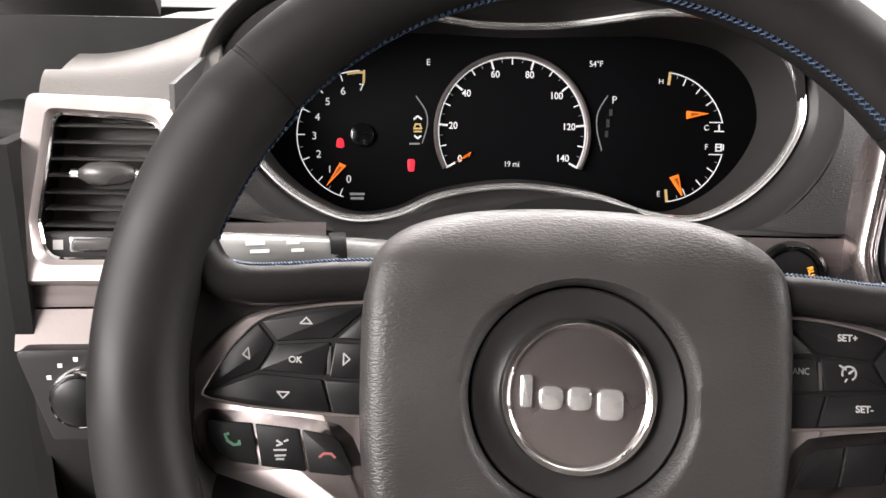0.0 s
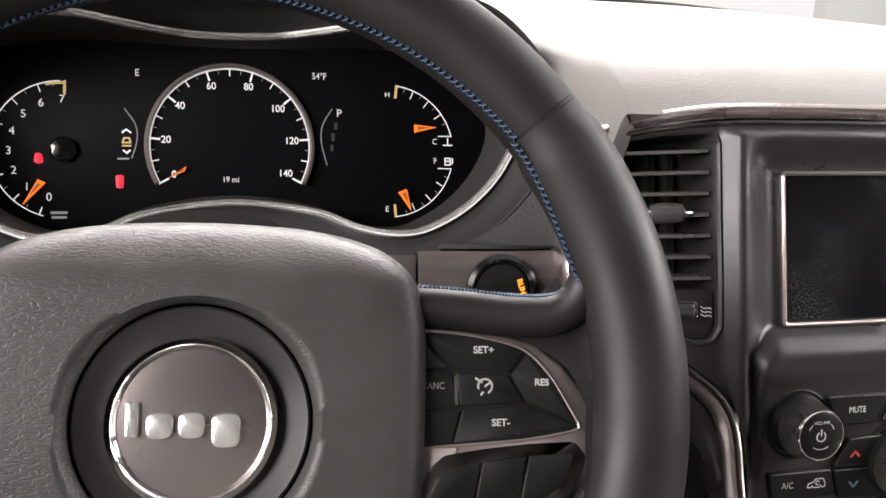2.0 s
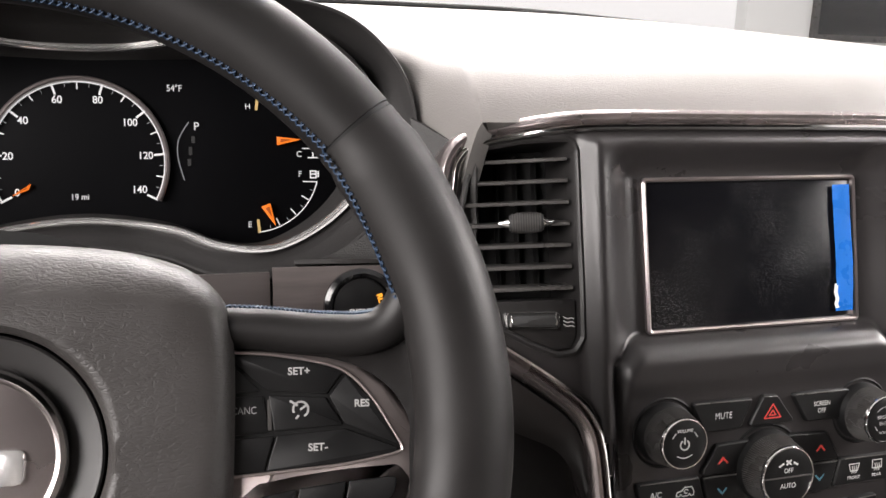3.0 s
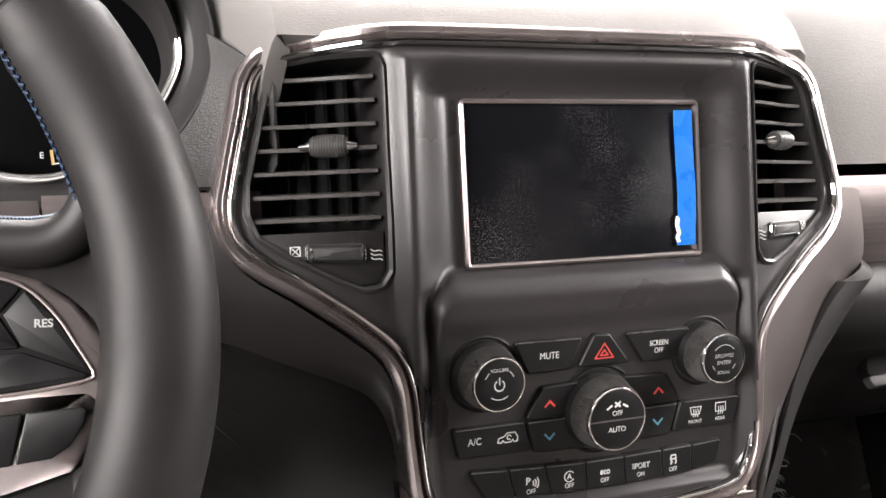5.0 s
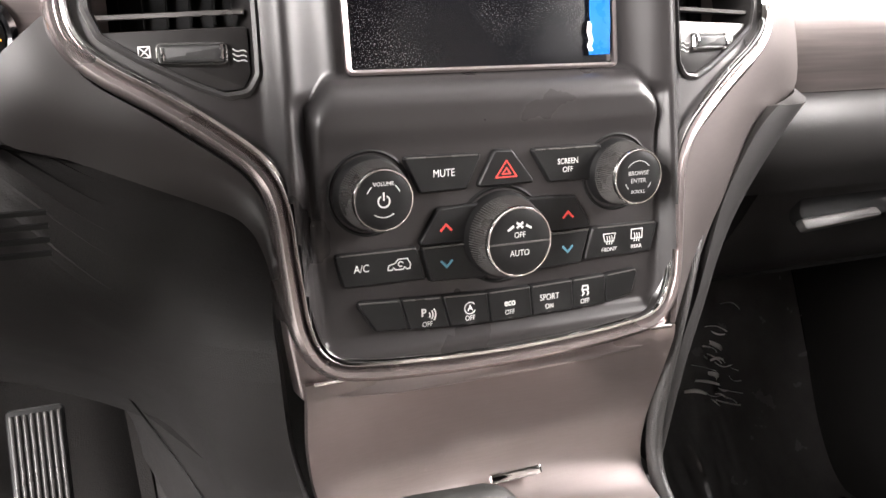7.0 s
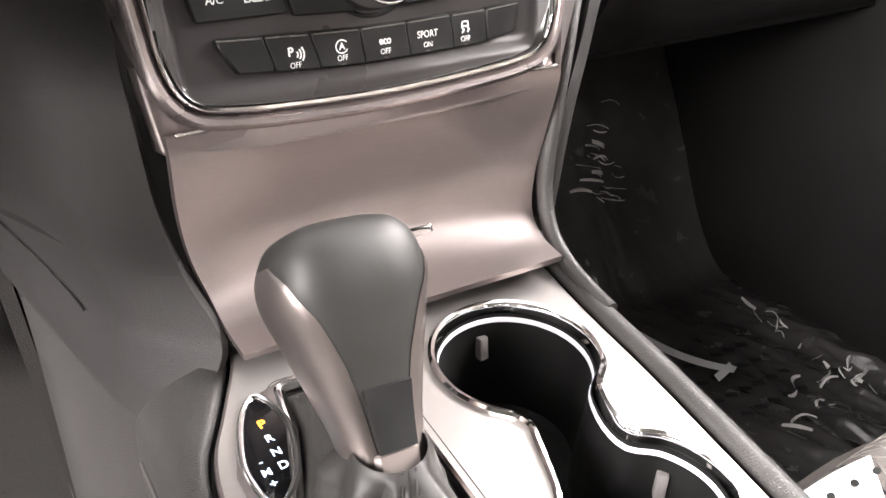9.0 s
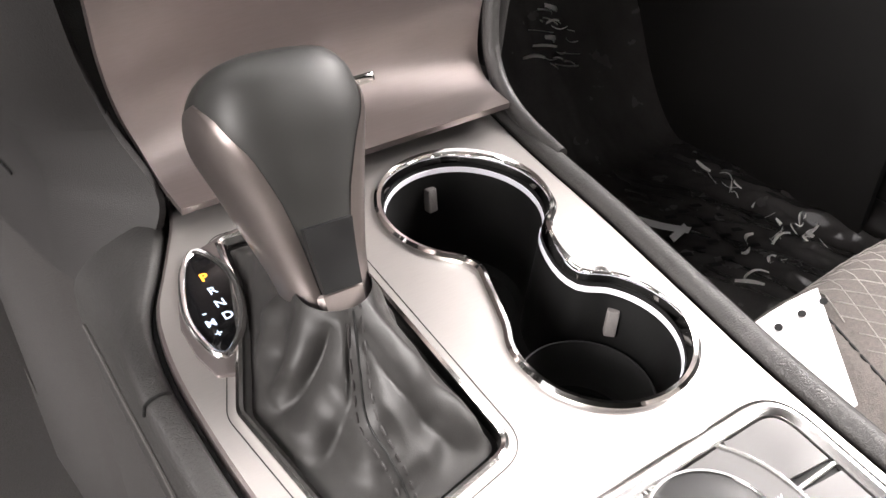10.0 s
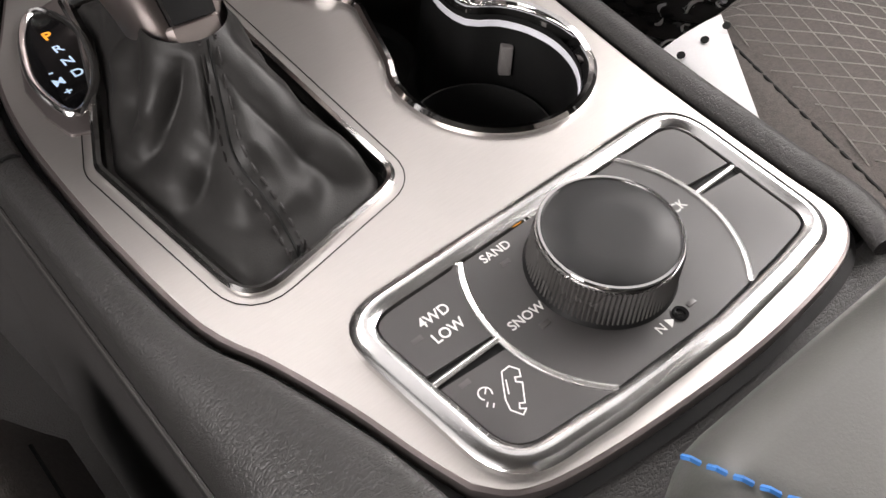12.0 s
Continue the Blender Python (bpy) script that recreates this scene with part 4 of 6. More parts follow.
part("gauge_limit", strokes(ticks(gx, gy, gr - 8, gr, [82.5, -85]), 1.8, Z0, Z1), YELLOW, cluster)
lettering("H", 5.4, gx - 0.7, gy + 38.8, 0.3, WHITELIT, cluster)
lettering("C", 5.6, gx + 32.4, gy + 6.6, 0.3, WHITELIT, cluster)
lettering("F", 5.6, gx + 32.4, gy - 6.9, 0.3, WHITELIT, cluster)
lettering("E", 5.4, gx - 2.2, gy - 40.2, 0.3, WHITELIT, cluster)
part("gauge_marks", strokes([[(gx + 38.6, gy + 4.4), (gx + 45, gy + 4.4)], [(gx + 41.8, gy + 4.4), (gx + 41.8, gy + 9)], [(gx + 39.6, gy - 9.4), (gx + 39.6, gy - 4.8), (gx + 43.4, gy - 4.8), (gx + 43.4, gy - 9.4), (gx + 39.6, gy - 9.4)], [(gx + 39.6, gy - 6.8), (gx + 43.4, gy - 6.8)], [(gx + 44.8, gy - 8.6), (gx + 45, gy - 5)]], 0.9, Z0, Z1), WHITELIT, cluster)
part("temperature_needle", slab(mm((139.5, 24.3), (124.0, 26.0), (124.0, 20.6)), -0.0004, 0.003, 0.0003), ORANGE, cluster, "orange needle")
part("needle_core", slab(mm((133.7, 23.9), (125.9, 24.8), (125.9, 22.1)), 0.001, 0.0034, 0.0002), DARKORANGE, cluster, "dark orange core")
part("fuel_needle", slab(mm((120.6, -33.5), (111.8, -20.7), (117.6, -18.7)), -0.0004, 0.003, 0.0003), ORANGE, cluster, "orange needle")
part("needle_core", slab(mm((118.4, -28.3), (114.0, -21.9), (116.9, -20.9)), 0.001, 0.0034, 0.0002), DARKORANGE, cluster, "dark orange core")
part("side_arcs", strokes([spline([(-67, 34), (-60.5, 24), (-59.5, 14), (-63, 2)], 6), spline([(67, 36), (60.5, 25), (59.5, 13), (63, -2)], 6)], 0.7, Z0, Z1), DIMLIT, cluster, "grey side arcs of the display")
lettering("E", 6.2, -58.7, 57.2, 0.3, WHITELIT, cluster)
lettering("54°F", 6.2, 58.7, 57.9, 0.3, WHITELIT, cluster, sx=0.85)
lettering("P", 7.4, 71.8, 33, 0.3, WHITELIT, cluster)
part("gear_bars", strokes([[(69.5, 26), (69.5, 23)], [(67.5, 19), (67.5, 15)], [(66.5, 11), (66.5, 8)]], 2.2, Z0, Z1), mat("faint_print", (0.03, 0.03, 0.03), 0.5), cluster)
lettering("19 mi", 5.4, -0.9, -12.1, 0.3, WHITELIT, cluster, sx=0.9)
part("terrain_mark", strokes([[(-68.5, 18.5), (-66, 20.6), (-63.5, 18.5)], [(-68, 7), (-66, 5.2), (-64, 7)]], 1.2, Z0, Z1), WHITELIT, cluster)
part("terrain_car", strokes([[(-68.5, 10), (-63.5, 10)], [(-68.5, 12), (-67.5, 15), (-64.5, 15), (-63.5, 12), (-68.5, 12)]], 1.1, Z0, Z1), YELLOW, cluster)
part("terrain_bar", strokes([[(-71.5, 1.6), (-65, 1.6)]], 1.2, Z0, Z1), DIMLIT, cluster)
part("bell_light", slab(rpoly(mm((-122, -1.6), (-115.8, -1.6), (-117, 5), (-121, 5)), 0.002), -0.0004, 0.0003, 0.0001), RED, cluster, "red warning light")
part("belt_light", slab(rpoly(mm((-72.8, -17.5), (-68.4, -17.5), (-68.0, -9), (-73.2, -9)), 0.0016), -0.0004, 0.0003, 0.0001), RED, cluster, "red warning light")

# ---- centre stack ----
ST = STACK


def recede(u, w):
    a = max(0.0, abs(u) - 0.112)
    a = a * a / (a + 0.012)
    return a * 0.285 + step(a, 0.0, 0.045) * max(0.0, 0.1 * (w - 0.05))


def bent(q):
    return np.array([q[0], q[1], q[2] - recede(q[0], q[1])])


def sym(right):
    """A closed outline from its right half, listed from the top middle down to the bottom middle."""
    return right + [(-x, y) for x, y in right[::-1] if abs(x) > 1e-6]


frame_half = mm((0, 160), (60, 160), (110, 159.5), (150, 157), (176, 152), (188, 142), (193, 122), (201, 88), (204, 70), (200, 54), (188, 42), (166, 28), (140, 9), (122, -8), (113.5, -28), (110.5, -62), (107, -92), (98, -108), (80, -113.5), (40, -116.5), (0, -117.5))
frame_line = ccw([np.array(q) for q in spline(sym(frame_half), 5, True)])
stack = thing("centre_stack", "dark satin centre stack in a chrome and silver surround", "centre stack", ST)
part("surround", loft(frame_line, [(-0.0098, -0.030), (-0.0098, 0.000), (-0.0088, 0.0042), (-0.0066, 0.0060), (-0.0042, 0.0055), (-0.0024, 0.0030), (-0.0010, -0.002)], shape=bent), BAND, stack, "dark satin metal surround")
part("chrome_line", loft(frame_line, [(-0.0014, -0.002), (-0.0014, 0.0048), (0.0000, 0.0066), (0.0014, 0.0066), (0.0028, 0.0046), (0.0032, -0.006)], shape=bent), CHROME, stack, "polished chrome line")

sweep_in = spline([(x * MM, y * MM, -recede(x * MM, y * MM) - 0.003) for x, y in ((213, 72), (208.5, 51), (195, 34), (171.5, 18), (147, 0), (130.5, -14), (122.5, -30), (119.5, -62), (116, -95), (113, -118))], 5)
sweep_out = spline([(x * MM, y * MM, z * MM) for x, y, z in ((262, 70, -60), (262, 22, -58), (232, 4, -46), (203, -13, -36), (174, -48, -29), (159, -70, -27), (150, -90, -27), (139, -116, -27), (127, -138, -27), (119, -148, -27))], 5)
part("side_sweep", sheet(lambda i, f: sweep_in[i] * (1 - f) + sweep_out[i] * f + np.array((0, 0, 0.002 * math.sin(math.pi * f))), range(len(sweep_in)), np.linspace(0, 1, 10), 0.003), SWEEP, stack, "bronze sweep beside the surround")
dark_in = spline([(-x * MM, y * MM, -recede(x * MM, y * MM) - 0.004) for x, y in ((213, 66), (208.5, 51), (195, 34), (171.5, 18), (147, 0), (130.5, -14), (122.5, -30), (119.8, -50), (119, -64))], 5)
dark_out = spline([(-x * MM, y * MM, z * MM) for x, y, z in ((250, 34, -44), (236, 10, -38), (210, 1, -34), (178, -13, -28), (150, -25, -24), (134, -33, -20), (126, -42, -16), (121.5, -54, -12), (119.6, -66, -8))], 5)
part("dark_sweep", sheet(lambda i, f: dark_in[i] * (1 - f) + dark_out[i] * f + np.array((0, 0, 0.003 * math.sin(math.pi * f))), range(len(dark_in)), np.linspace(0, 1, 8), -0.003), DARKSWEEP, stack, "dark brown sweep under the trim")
vent_half = mm((124.5, 152), (150, 152), (172, 149), (180, 141), (187, 112), (194, 84), (195, 68), (190, 55), (174, 44), (150, 30.5), (137, 25), (127, 26), (122, 34), (121.5, 62), (122, 100), (122, 145))


def inside(p, poly):
    """Which of the points p lie in the closed outline."""
    c = np.zeros(len(p), bool)
    for i in range(len(poly)):
        a, b = poly[i - 1], poly[i]
        if a[1] != b[1]:
            c ^= ((a[1] > p[:, 1]) != (b[1] > p[:, 1])) & (p[:, 0] < (b[0] - a[0]) * (p[:, 1] - a[1]) / (b[1] - a[1]) + a[0])
    return c


vent_line = ccw([np.array(q) for q in rpoly(vent_half, 0.006, 3)])


def control_floor(w):
    """The field of the controls leans back towards its foot."""
    return 0.0016 + (w + 0.057) * 0.112


def rise(u, w):
    """Relief of the fascia."""
    au = abs(u)
    ridge = 0.009 * step(au, 0.122, 0.110) * step(w, 0.160, 0.148) * step(w, -0.117, -0.10)
    # the screen lies at the foot of four slopes
    up = ridge - 0.0138 * step(au, 0.111, 0.0825) * step(w, 0.152, 0.129)
    # below it a rounded block with the controls, between two side slopes
    floor_ = ridge - 0.0125 * step(au, 0.1115, 0.097) * step(w, -0.112, -0.100)
    corner = 0.011 * step(au, 0.084, 0.102) ** 1.5
    t = min(max((0.0345 - corner - w) / 0.020, 0), 1)
    up_k = math.sin(t * math.pi / 2)
    face = -0.0048 * (1 - up_k) + (control_floor(w) + 0.0022 * step(w, -0.006, 0.006)) * up_k
    k = step(au, 0.1040, 0.0970) * step(w, -0.110, -0.104)
    low = floor_ * (1 - k) + max(face, floor_) * k
    f = step(w, 0.0345 - corner, 0.027 - corner)
    h = up * (1 - f) + low * f
    return h


bm = bmesh.new()
G = 0.002
iu, iw = range(-108, 109), range(-61, 83)
inner_frame = inset(frame_line, 0.0005)
grid = {}
cells = [(i, j) for i in iu for j in iw]
mids = (np.array(cells) + 0.5) * G
held = inside(mids, inner_frame) & ~inside(np.abs(mids) * (1, 0) + mids * (0, 1), vent_line)
keep = {c for c, h in zip(cells, held) if h}
for i, j in keep:
    for k in ((i, j), (i + 1, j), (i + 1, j + 1), (i, j + 1)):
        if k not in grid:
            u, w = k[0] * G, k[1] * G
            grid[k] = bm.verts.new((u, w, rise(u, w) - recede(u, w)))
for i, j in keep:
    bm.faces.new((grid[i, j], grid[i + 1, j], grid[i + 1, j + 1], grid[i, j + 1]))
part("fascia", bm, FASCIA, stack, "dark satin metallic fascia", 60)


def vent(s):
    v = thing("air_vent", "black air vent with seven slats and a ribbed slider", "air vent", ST, "centre air vents")
    line = [np.array((s * x, y)) for x, y in vent_line]
    part("housing", loft(line, [(-0.0022, -0.004), (-0.0022, 0.0012), (-0.0005, 0.0022), (0.0012, 0.0010), (0.0028, -0.010), (0.0034, -0.040)], cap1=True, shape=bent), PLASTIC, v, "dark moulded housing")
    part("throat", loft(line, [(0.0034, -0.036), (0.006, -0.0362)], cap1=True, shape=bent), BLACK, v, "black throat")
    xs = [176, 179.5, 183, 186, 188, 189, 188.5]
    for i in range(7):
        w = 141.5 - 12.8 * i
        path = [bent((s * (123.5 + (xs[i] - 123.5) * k / 8) * MM, w * MM, -0.010)) for k in range(9)][::s]
        part("slat", tube(path, 1.0, up=(0, 1, 0.12), section=[(-0.0085, -0.0002), (-0.006, -0.0010), (0.0075, -0.0012), (0.0085, -0.0008), (0.0085, 0.0010), (0.0075, 0.0013), (-0.006, 0.0010)]), SLAT, v)
    for k in range(5):
        u = s * (134 + 11 * k) * MM
        part("vane", box(u - 0.0004, u + 0.0004, 0.062, 0.146, -0.036 - recede(u, 0.1), -0.029 - recede(u, 0.1)), BLACK, v)
    # slider on the fourth slat
    cu, cw = s * 0.151, 0.1035
    ends = [bent((cu + d, cw, 0.0015)) for d in (-0.0095, -0.008, -0.005, 0, 0.005, 0.008, 0.0095)]
    rs = [0.0044, 0.0053, 0.0060, 0.0062, 0.0060, 0.0053, 0.0044]
    slider = part("slider", tube(ends, lambda f: rs[int(round(f * 6))], 20, up=(0, 1, 0)), RUBBER, v, "ribbed rubber slider")
    for k in range(12):
        d = -0.0077 + 0.0014 * k
        rr = float(np.interp(abs(d), [0, 0.005, 0.008, 0.0095], [0.0062, 0.0060, 0.0053, 0.0044]))
        part("rib", tube([bent((cu + d - 0.0004, cw, 0.0015)), bent((cu + d + 0.0004, cw, 0.0015))], rr + 0.0003, 18, up=(0, 1, 0)), SLAT, slider)
    for d in (-1, 1):
        part("slider_end", tube([bent((cu + d * 0.0090, cw, 0.0012)), bent((cu + d * 0.0115, cw, 0.0006)), bent((cu + d * 0.0145, cw, -0.0005))], lambda f: (0.0036 - 0.0018 * f, 0.0034 - 0.0018 * f), 14, up=(0, 1, 0)), CHROME, v, "chrome slider end")
    low = [np.array((s * x * MM, y * MM)) for x, y in ((124.5, 57), (191, 57), (188, 54), (173, 45), (150, 32), (137, 27), (128, 28), (124.5, 35))]
    part("lower_panel", slab(rpoly(low, 0.002, 3), -0.020, -0.0015, 0.0008, shape=bent), PLASTIC, v, "dark lower panel")
    b = [np.array((s * x * MM, y * MM)) for x, y in ((135.5, 40.2), (165.5, 41.4), (165.5, 50.4), (135.5, 49.4))]
    part("wheel_frame", loft(rpoly(b, 0.002, 4), [(-0.0010, -0.002), (-0.0008, 0.0004), (0.0, 0.0014), (0.0008, 0.0006), (0.0010, -0.002)], shape=bent), CHROME, v, "chrome thumbwheel frame")
    part("thumbwheel", slab(inset(ccw(rpoly(b, 0.002, 4)), 0.0010), -0.004, 0.0028, 0.0020, shape=bent), RUBBER, v, "black thumbwheel")
    for e in (137.4, 163.6):
        part("wheel_end", tube([bent((s * e * MM, 0.0425, 0.0018)), bent((s * e * MM, 0.0455, 0.0030)), bent((s * e * MM, 0.0485, 0.0018))], 0.0008, 8, up=(1, 0, 0)), CHROME, v, "chrome thumbwheel end")
    bmk = strokes([[(s * 168.8, 44.6), (s * 173.8, 44.6), (s * 173.8, 49.6), (s * 168.8, 49.6), (s * 168.8, 44.6), (s * 173.8, 49.6)], [(s * 173.8, 44.6), (s * 168.8, 49.6)]], 0.5, -0.0012, -0.0009)
    for q in bmk.verts:
        q.co = bent(q.co)
    part("shut_mark", bmk, PRINT, v)
    waves = [[(s * (126 + 1.2 * k), 40.6 + 2.3 * r - 0.25 * s * k + 0.5 * math.sin(k * 1.4)) for k in range(6)] for r in range(3)]
    bmk = strokes(waves, 0.5, -0.0012, -0.0009)
    for q in bmk.verts:
        q.co = bent(q.co)
    part("flow_mark", bmk, PRINT, v)


vent(-1)
vent(1)

# screen
screen = thing("touchscreen", "dark dusty touchscreen under a protective film with a blue tab", "screen", ST @ pose(0.0015, 0.0, 0.0))
sc = rpoly(mm((-77, 34), (77.5, 34), (78, 126.5), (-77.5, 126.5)), 0.002, 3)
part("bezel", loft(sc, [(-0.0020, -0.006), (-0.0020, -0.0022), (-0.0006, -0.0012), (0.0006, -0.0018), (0.0009, -0.0050)]), SATIN, screen, "thin bright bezel")
part("glass", slab(sc, -0.010, -0.0040, 0.0003), SCREEN, screen, "black glass")


def film_z(x, y):
    return -0.0035 + 0.0005 * noise.noise((x * 40, y * 40, 0)) + 0.0010 * step(x, 0.058, 0.075)


tab = part("film_tab", sheet(lambda x, v: (x + 0.0010 * math.sin(v * 5) - 0.0015 * (1 - v), 0.039 + 0.083 * v, film_z(x, v) + 0.0012), np.linspace(0.0625, 0.0752, 8), np.linspace(0, 1, 20), 0.0002), BLUE, screen, "bright blue film tab")
part("film_edge", sheet(lambda x, v: (x + 0.0008 * math.sin(v * 13), 0.041 + 0.016 * v * v, film_z(x, v) + 0.0015), np.linspace(0.0605, 0.0632, 3), np.linspace(0, 1, 6), 0.0002), PAPER, screen, "white torn film edge")

SC = ST @ pose(0, -0.057, 0.004, 6.4)
controls = thing("control_panel", "black radio and climate controls with knobs and buttons", "control panel", SC)
zt = 0.6


def key(p, label="black control button", top=0.5, r=0.0016):
    return part("button", loft(rpoly(mm(*p), r, 3), [(-0.0008, -0.0035), (-0.0004, top * MM - 0.0012), (0.0, top * MM - 0.0005), (0.0006, top * MM)], True, True), BUTTON, controls, label, 25)


def mark(name, lines, w, material=PRINT, parent=None, z=None, label=""):
    h = (zt if z is None else z) * MM
    return part(name, strokes(lines, w, h - 0.0002, h + 0.00005), material, parent or controls, label)


def ledge(x0, y0, x1, y1, top=0.5):
    """Thin lighter line along a button's upper edge."""
    part("upper_edge", tube([(x0 * MM, y0 * MM, top * MM - 0.0002), (x1 * MM, y1 * MM, top * MM - 0.0002)], (0.00045, 0.0004), 6), SLAT, controls, "lighter upper edge")


key([(-55, 47.3), (-11.8, 46.6), (-20.5, 29), (-46, 28.6)])
ledge(-53, 46.9, -14, 46.3)
lettering("MUTE", 5.6, -33.2, 38, zt, PRINT, controls, sx=0.85)
key([(-4, 47.8), (6.2, 47), (19.8, 29.3), (-14.2, 29.3)], "black hazard button")
mark("hazard_mark", [[(2.6, 42.2), (8.6, 33.4), (-3.6, 33.4), (2.6, 42.2)], [(2.6, 38.2), (5.0, 35.1), (0.1, 35.1), (2.6, 38.2)]], 0.75, REDPRINT, label="red triangle mark")
key([(17.4, 47), (61.5, 46.6), (55.5, 28.4), (29, 28.6)])
ledge(20, 46.5, 58, 46.2)
lettering("SCREEN", 4.3, 39.8, 39.2, zt, PRINT, controls, sx=0.85)
lettering("OFF", 4.3, 39.8, 34.6, zt, PRINT, controls, sx=0.85)
for s in (-1, 1):
    c = 36.5 * s + 4
    key([(4 + s * 9, 20.8), (4 + s * 41, 19.4), (4 + s * 51, 3), (4 + s * 50.2, 1.2), (4 + s * 9, 0.8)])
    key([(4 + s * 9, -0.6), (4 + s * 50.2, -0.6), (4 + s * 45.4, -18.6), (4 + s * 13, -20)])
    ledge(4 + s * 26, -0.4, 4 + s * 50, -0.3)
    mark("warm_mark", [[(c - 3, 8), (c, 11.2), (c + 3, 8)]], 1.2, REDPRINT, label="red arrow")
    mark("cool_mark", [[(c - 3, -8.4), (c, -11.6), (c + 3, -8.4)]], 1.2, BLUEPRINT, label="pale blue arrow")
key([(-92.5, 0.6), (-49.2, 0.5), (-44.4, -16.8), (-88.5, -16.4)])
ledge(-90, 0.2, -52, 0.1)
lettering("A/C", 5.6, -79.2, -7.4, zt, PRINT, controls, sx=0.9)
car = [(-65.2, -9.6), (-64.6, -7.2), (-61.4, -6.4), (-59.4, -4.4), (-54.4, -4.4), (-52.8, -7.4), (-53.2, -9.8), (-55, -9.9), (-56, -8.6), (-57, -9.9), (-61, -9.8), (-62, -8.6), (-63, -9.8), (-65.2, -9.6)]
mark("recirculation_mark", [car, arc(-58.2, -7, 1.3, 20, 300, 8)], 0.6)
key([(56.6, 0.4), (100.4, -0.2), (96, -17), (51.6, -17.6)])
ledge(60, 0.0, 98, -0.4)
for x, word in ((67.6, "FRONT"), (86, "REAR")):
    lettering(word, 3.1, x, -13.2, zt, PRINT, controls)
    o = [(x - 4, -4), (x + 4, -4), (x + 2.8, -8.6), (x - 2.8, -8.6), (x - 4, -4)] if word == "FRONT" else [(x - 3.7, -3), (x + 3.7, -3), (x + 3.7, -8.4), (x - 3.7, -8.4), (x - 3.7, -3)]
    mark("heater_mark", [o] + [[(x + k, -5.4), (x + k + 0.5, -7.2), (x + k, -10.2)] for k in (-1.6, 0, 1.6)], 0.5)
tops = [(-83, -25), (-58.9, -26.4), (-35.5, -27.6), (-9.1, -28.6), (17.1, -28.6), (43.6, -28.2), (65.5, -27.8), (87.6, -26.6)]
feet = [(-73, -41.4), (-54.3, -43), (-31.2, -44.6), (-7.1, -45.6), (18.6, -45.6), (45, -45.2), (65.8, -44.6), (84, -41)]
words = [None, ("P", -44.4), ("A", -19.6), ("eco", 4.3), ("SPORT", 29), ("", 52), None]
z2 = 1.3
for i in range(7):
    (ax, ay), (bx, by), (cx, cy), (dx, dy) = tops[i], tops[i + 1], feet[i + 1], feet[i]
    key([(ax + 0.35, ay), (bx - 0.35, by), (cx - 0.35, cy), (dx + 0.35, dy)], top=1.2, r=0.0022 if i in (0, 6) else 0.0010)
    ledge(ax + 1.5, ay - 0.4, bx - 1.5, by - 0.4, 1.2)
    if words[i]:
        word, c = words[i]
        lettering("ON" if word == "SPORT" else "OFF", 4.0, c, -41.4, z2, PRINT, controls, sx=0.85)
        if word == "A":
            lettering("A", 4.6, c, -35.8, z2, PRINT, controls, bold=0.1)
            mark("ring_mark", [arc(c, -35.8, 3.2, 40, 330, 16)], 0.6, z=z2)
        elif word == "P":
            lettering("P", 5.8, c - 2, -35, z2, PRINT, controls, bold=0.15)
            mark("waves_mark", [arc(c - 0.4, -36.4, r, -35, 35, 4) for r in (2, 3.6, 5.2)], 0.8, z=z2)
        elif word:
            lettering(word, 5.0 if word == "SPORT" else 5.6, c, -36, z2, PRINT, controls, sx=0.82, bold=0.12 if word == "eco" else 0)
        else:
            mark("skid_mark", [[(c - 1.5, -32.4), (c + 1.5, -32.4), (c + 2, -34.8), (c - 2, -34.8), (c - 1.5, -32.4)], [(c - 1.8, -35.6), (c - 0.7, -36.6), (c - 1.8, -38)], [(c + 1.4, -35.6), (c + 2.4, -36.6), (c + 1.4, -38)]], 0.8, z=z2)
        part("status_light", box((c - 1.2) * MM, (c + 1.2) * MM, -0.0448, -0.0443, 0.0010, 0.00135), SLAT, controls)


def knurl(r, z0, z1, n=96, taper=0.86):
    """A finely ribbed ring."""
    bm = bmesh.new()
    lo, hi = [], []
    for i in range(2 * n):
        a = math.pi * i / n
        rr = r + (0.00035 if i % 2 else -0.00035)
        lo.append(bm.verts.new((rr * math.cos(a), rr * math.sin(a), z0)))
        hi.append(bm.verts.new((rr * taper * math.cos(a), rr * taper * math.sin(a), z1)))
    k = 2 * n
    for i in range(k):
        bm.faces.new((lo[i], lo[(i + 1) % k], hi[(i + 1) % k], hi[i]))
    return bm


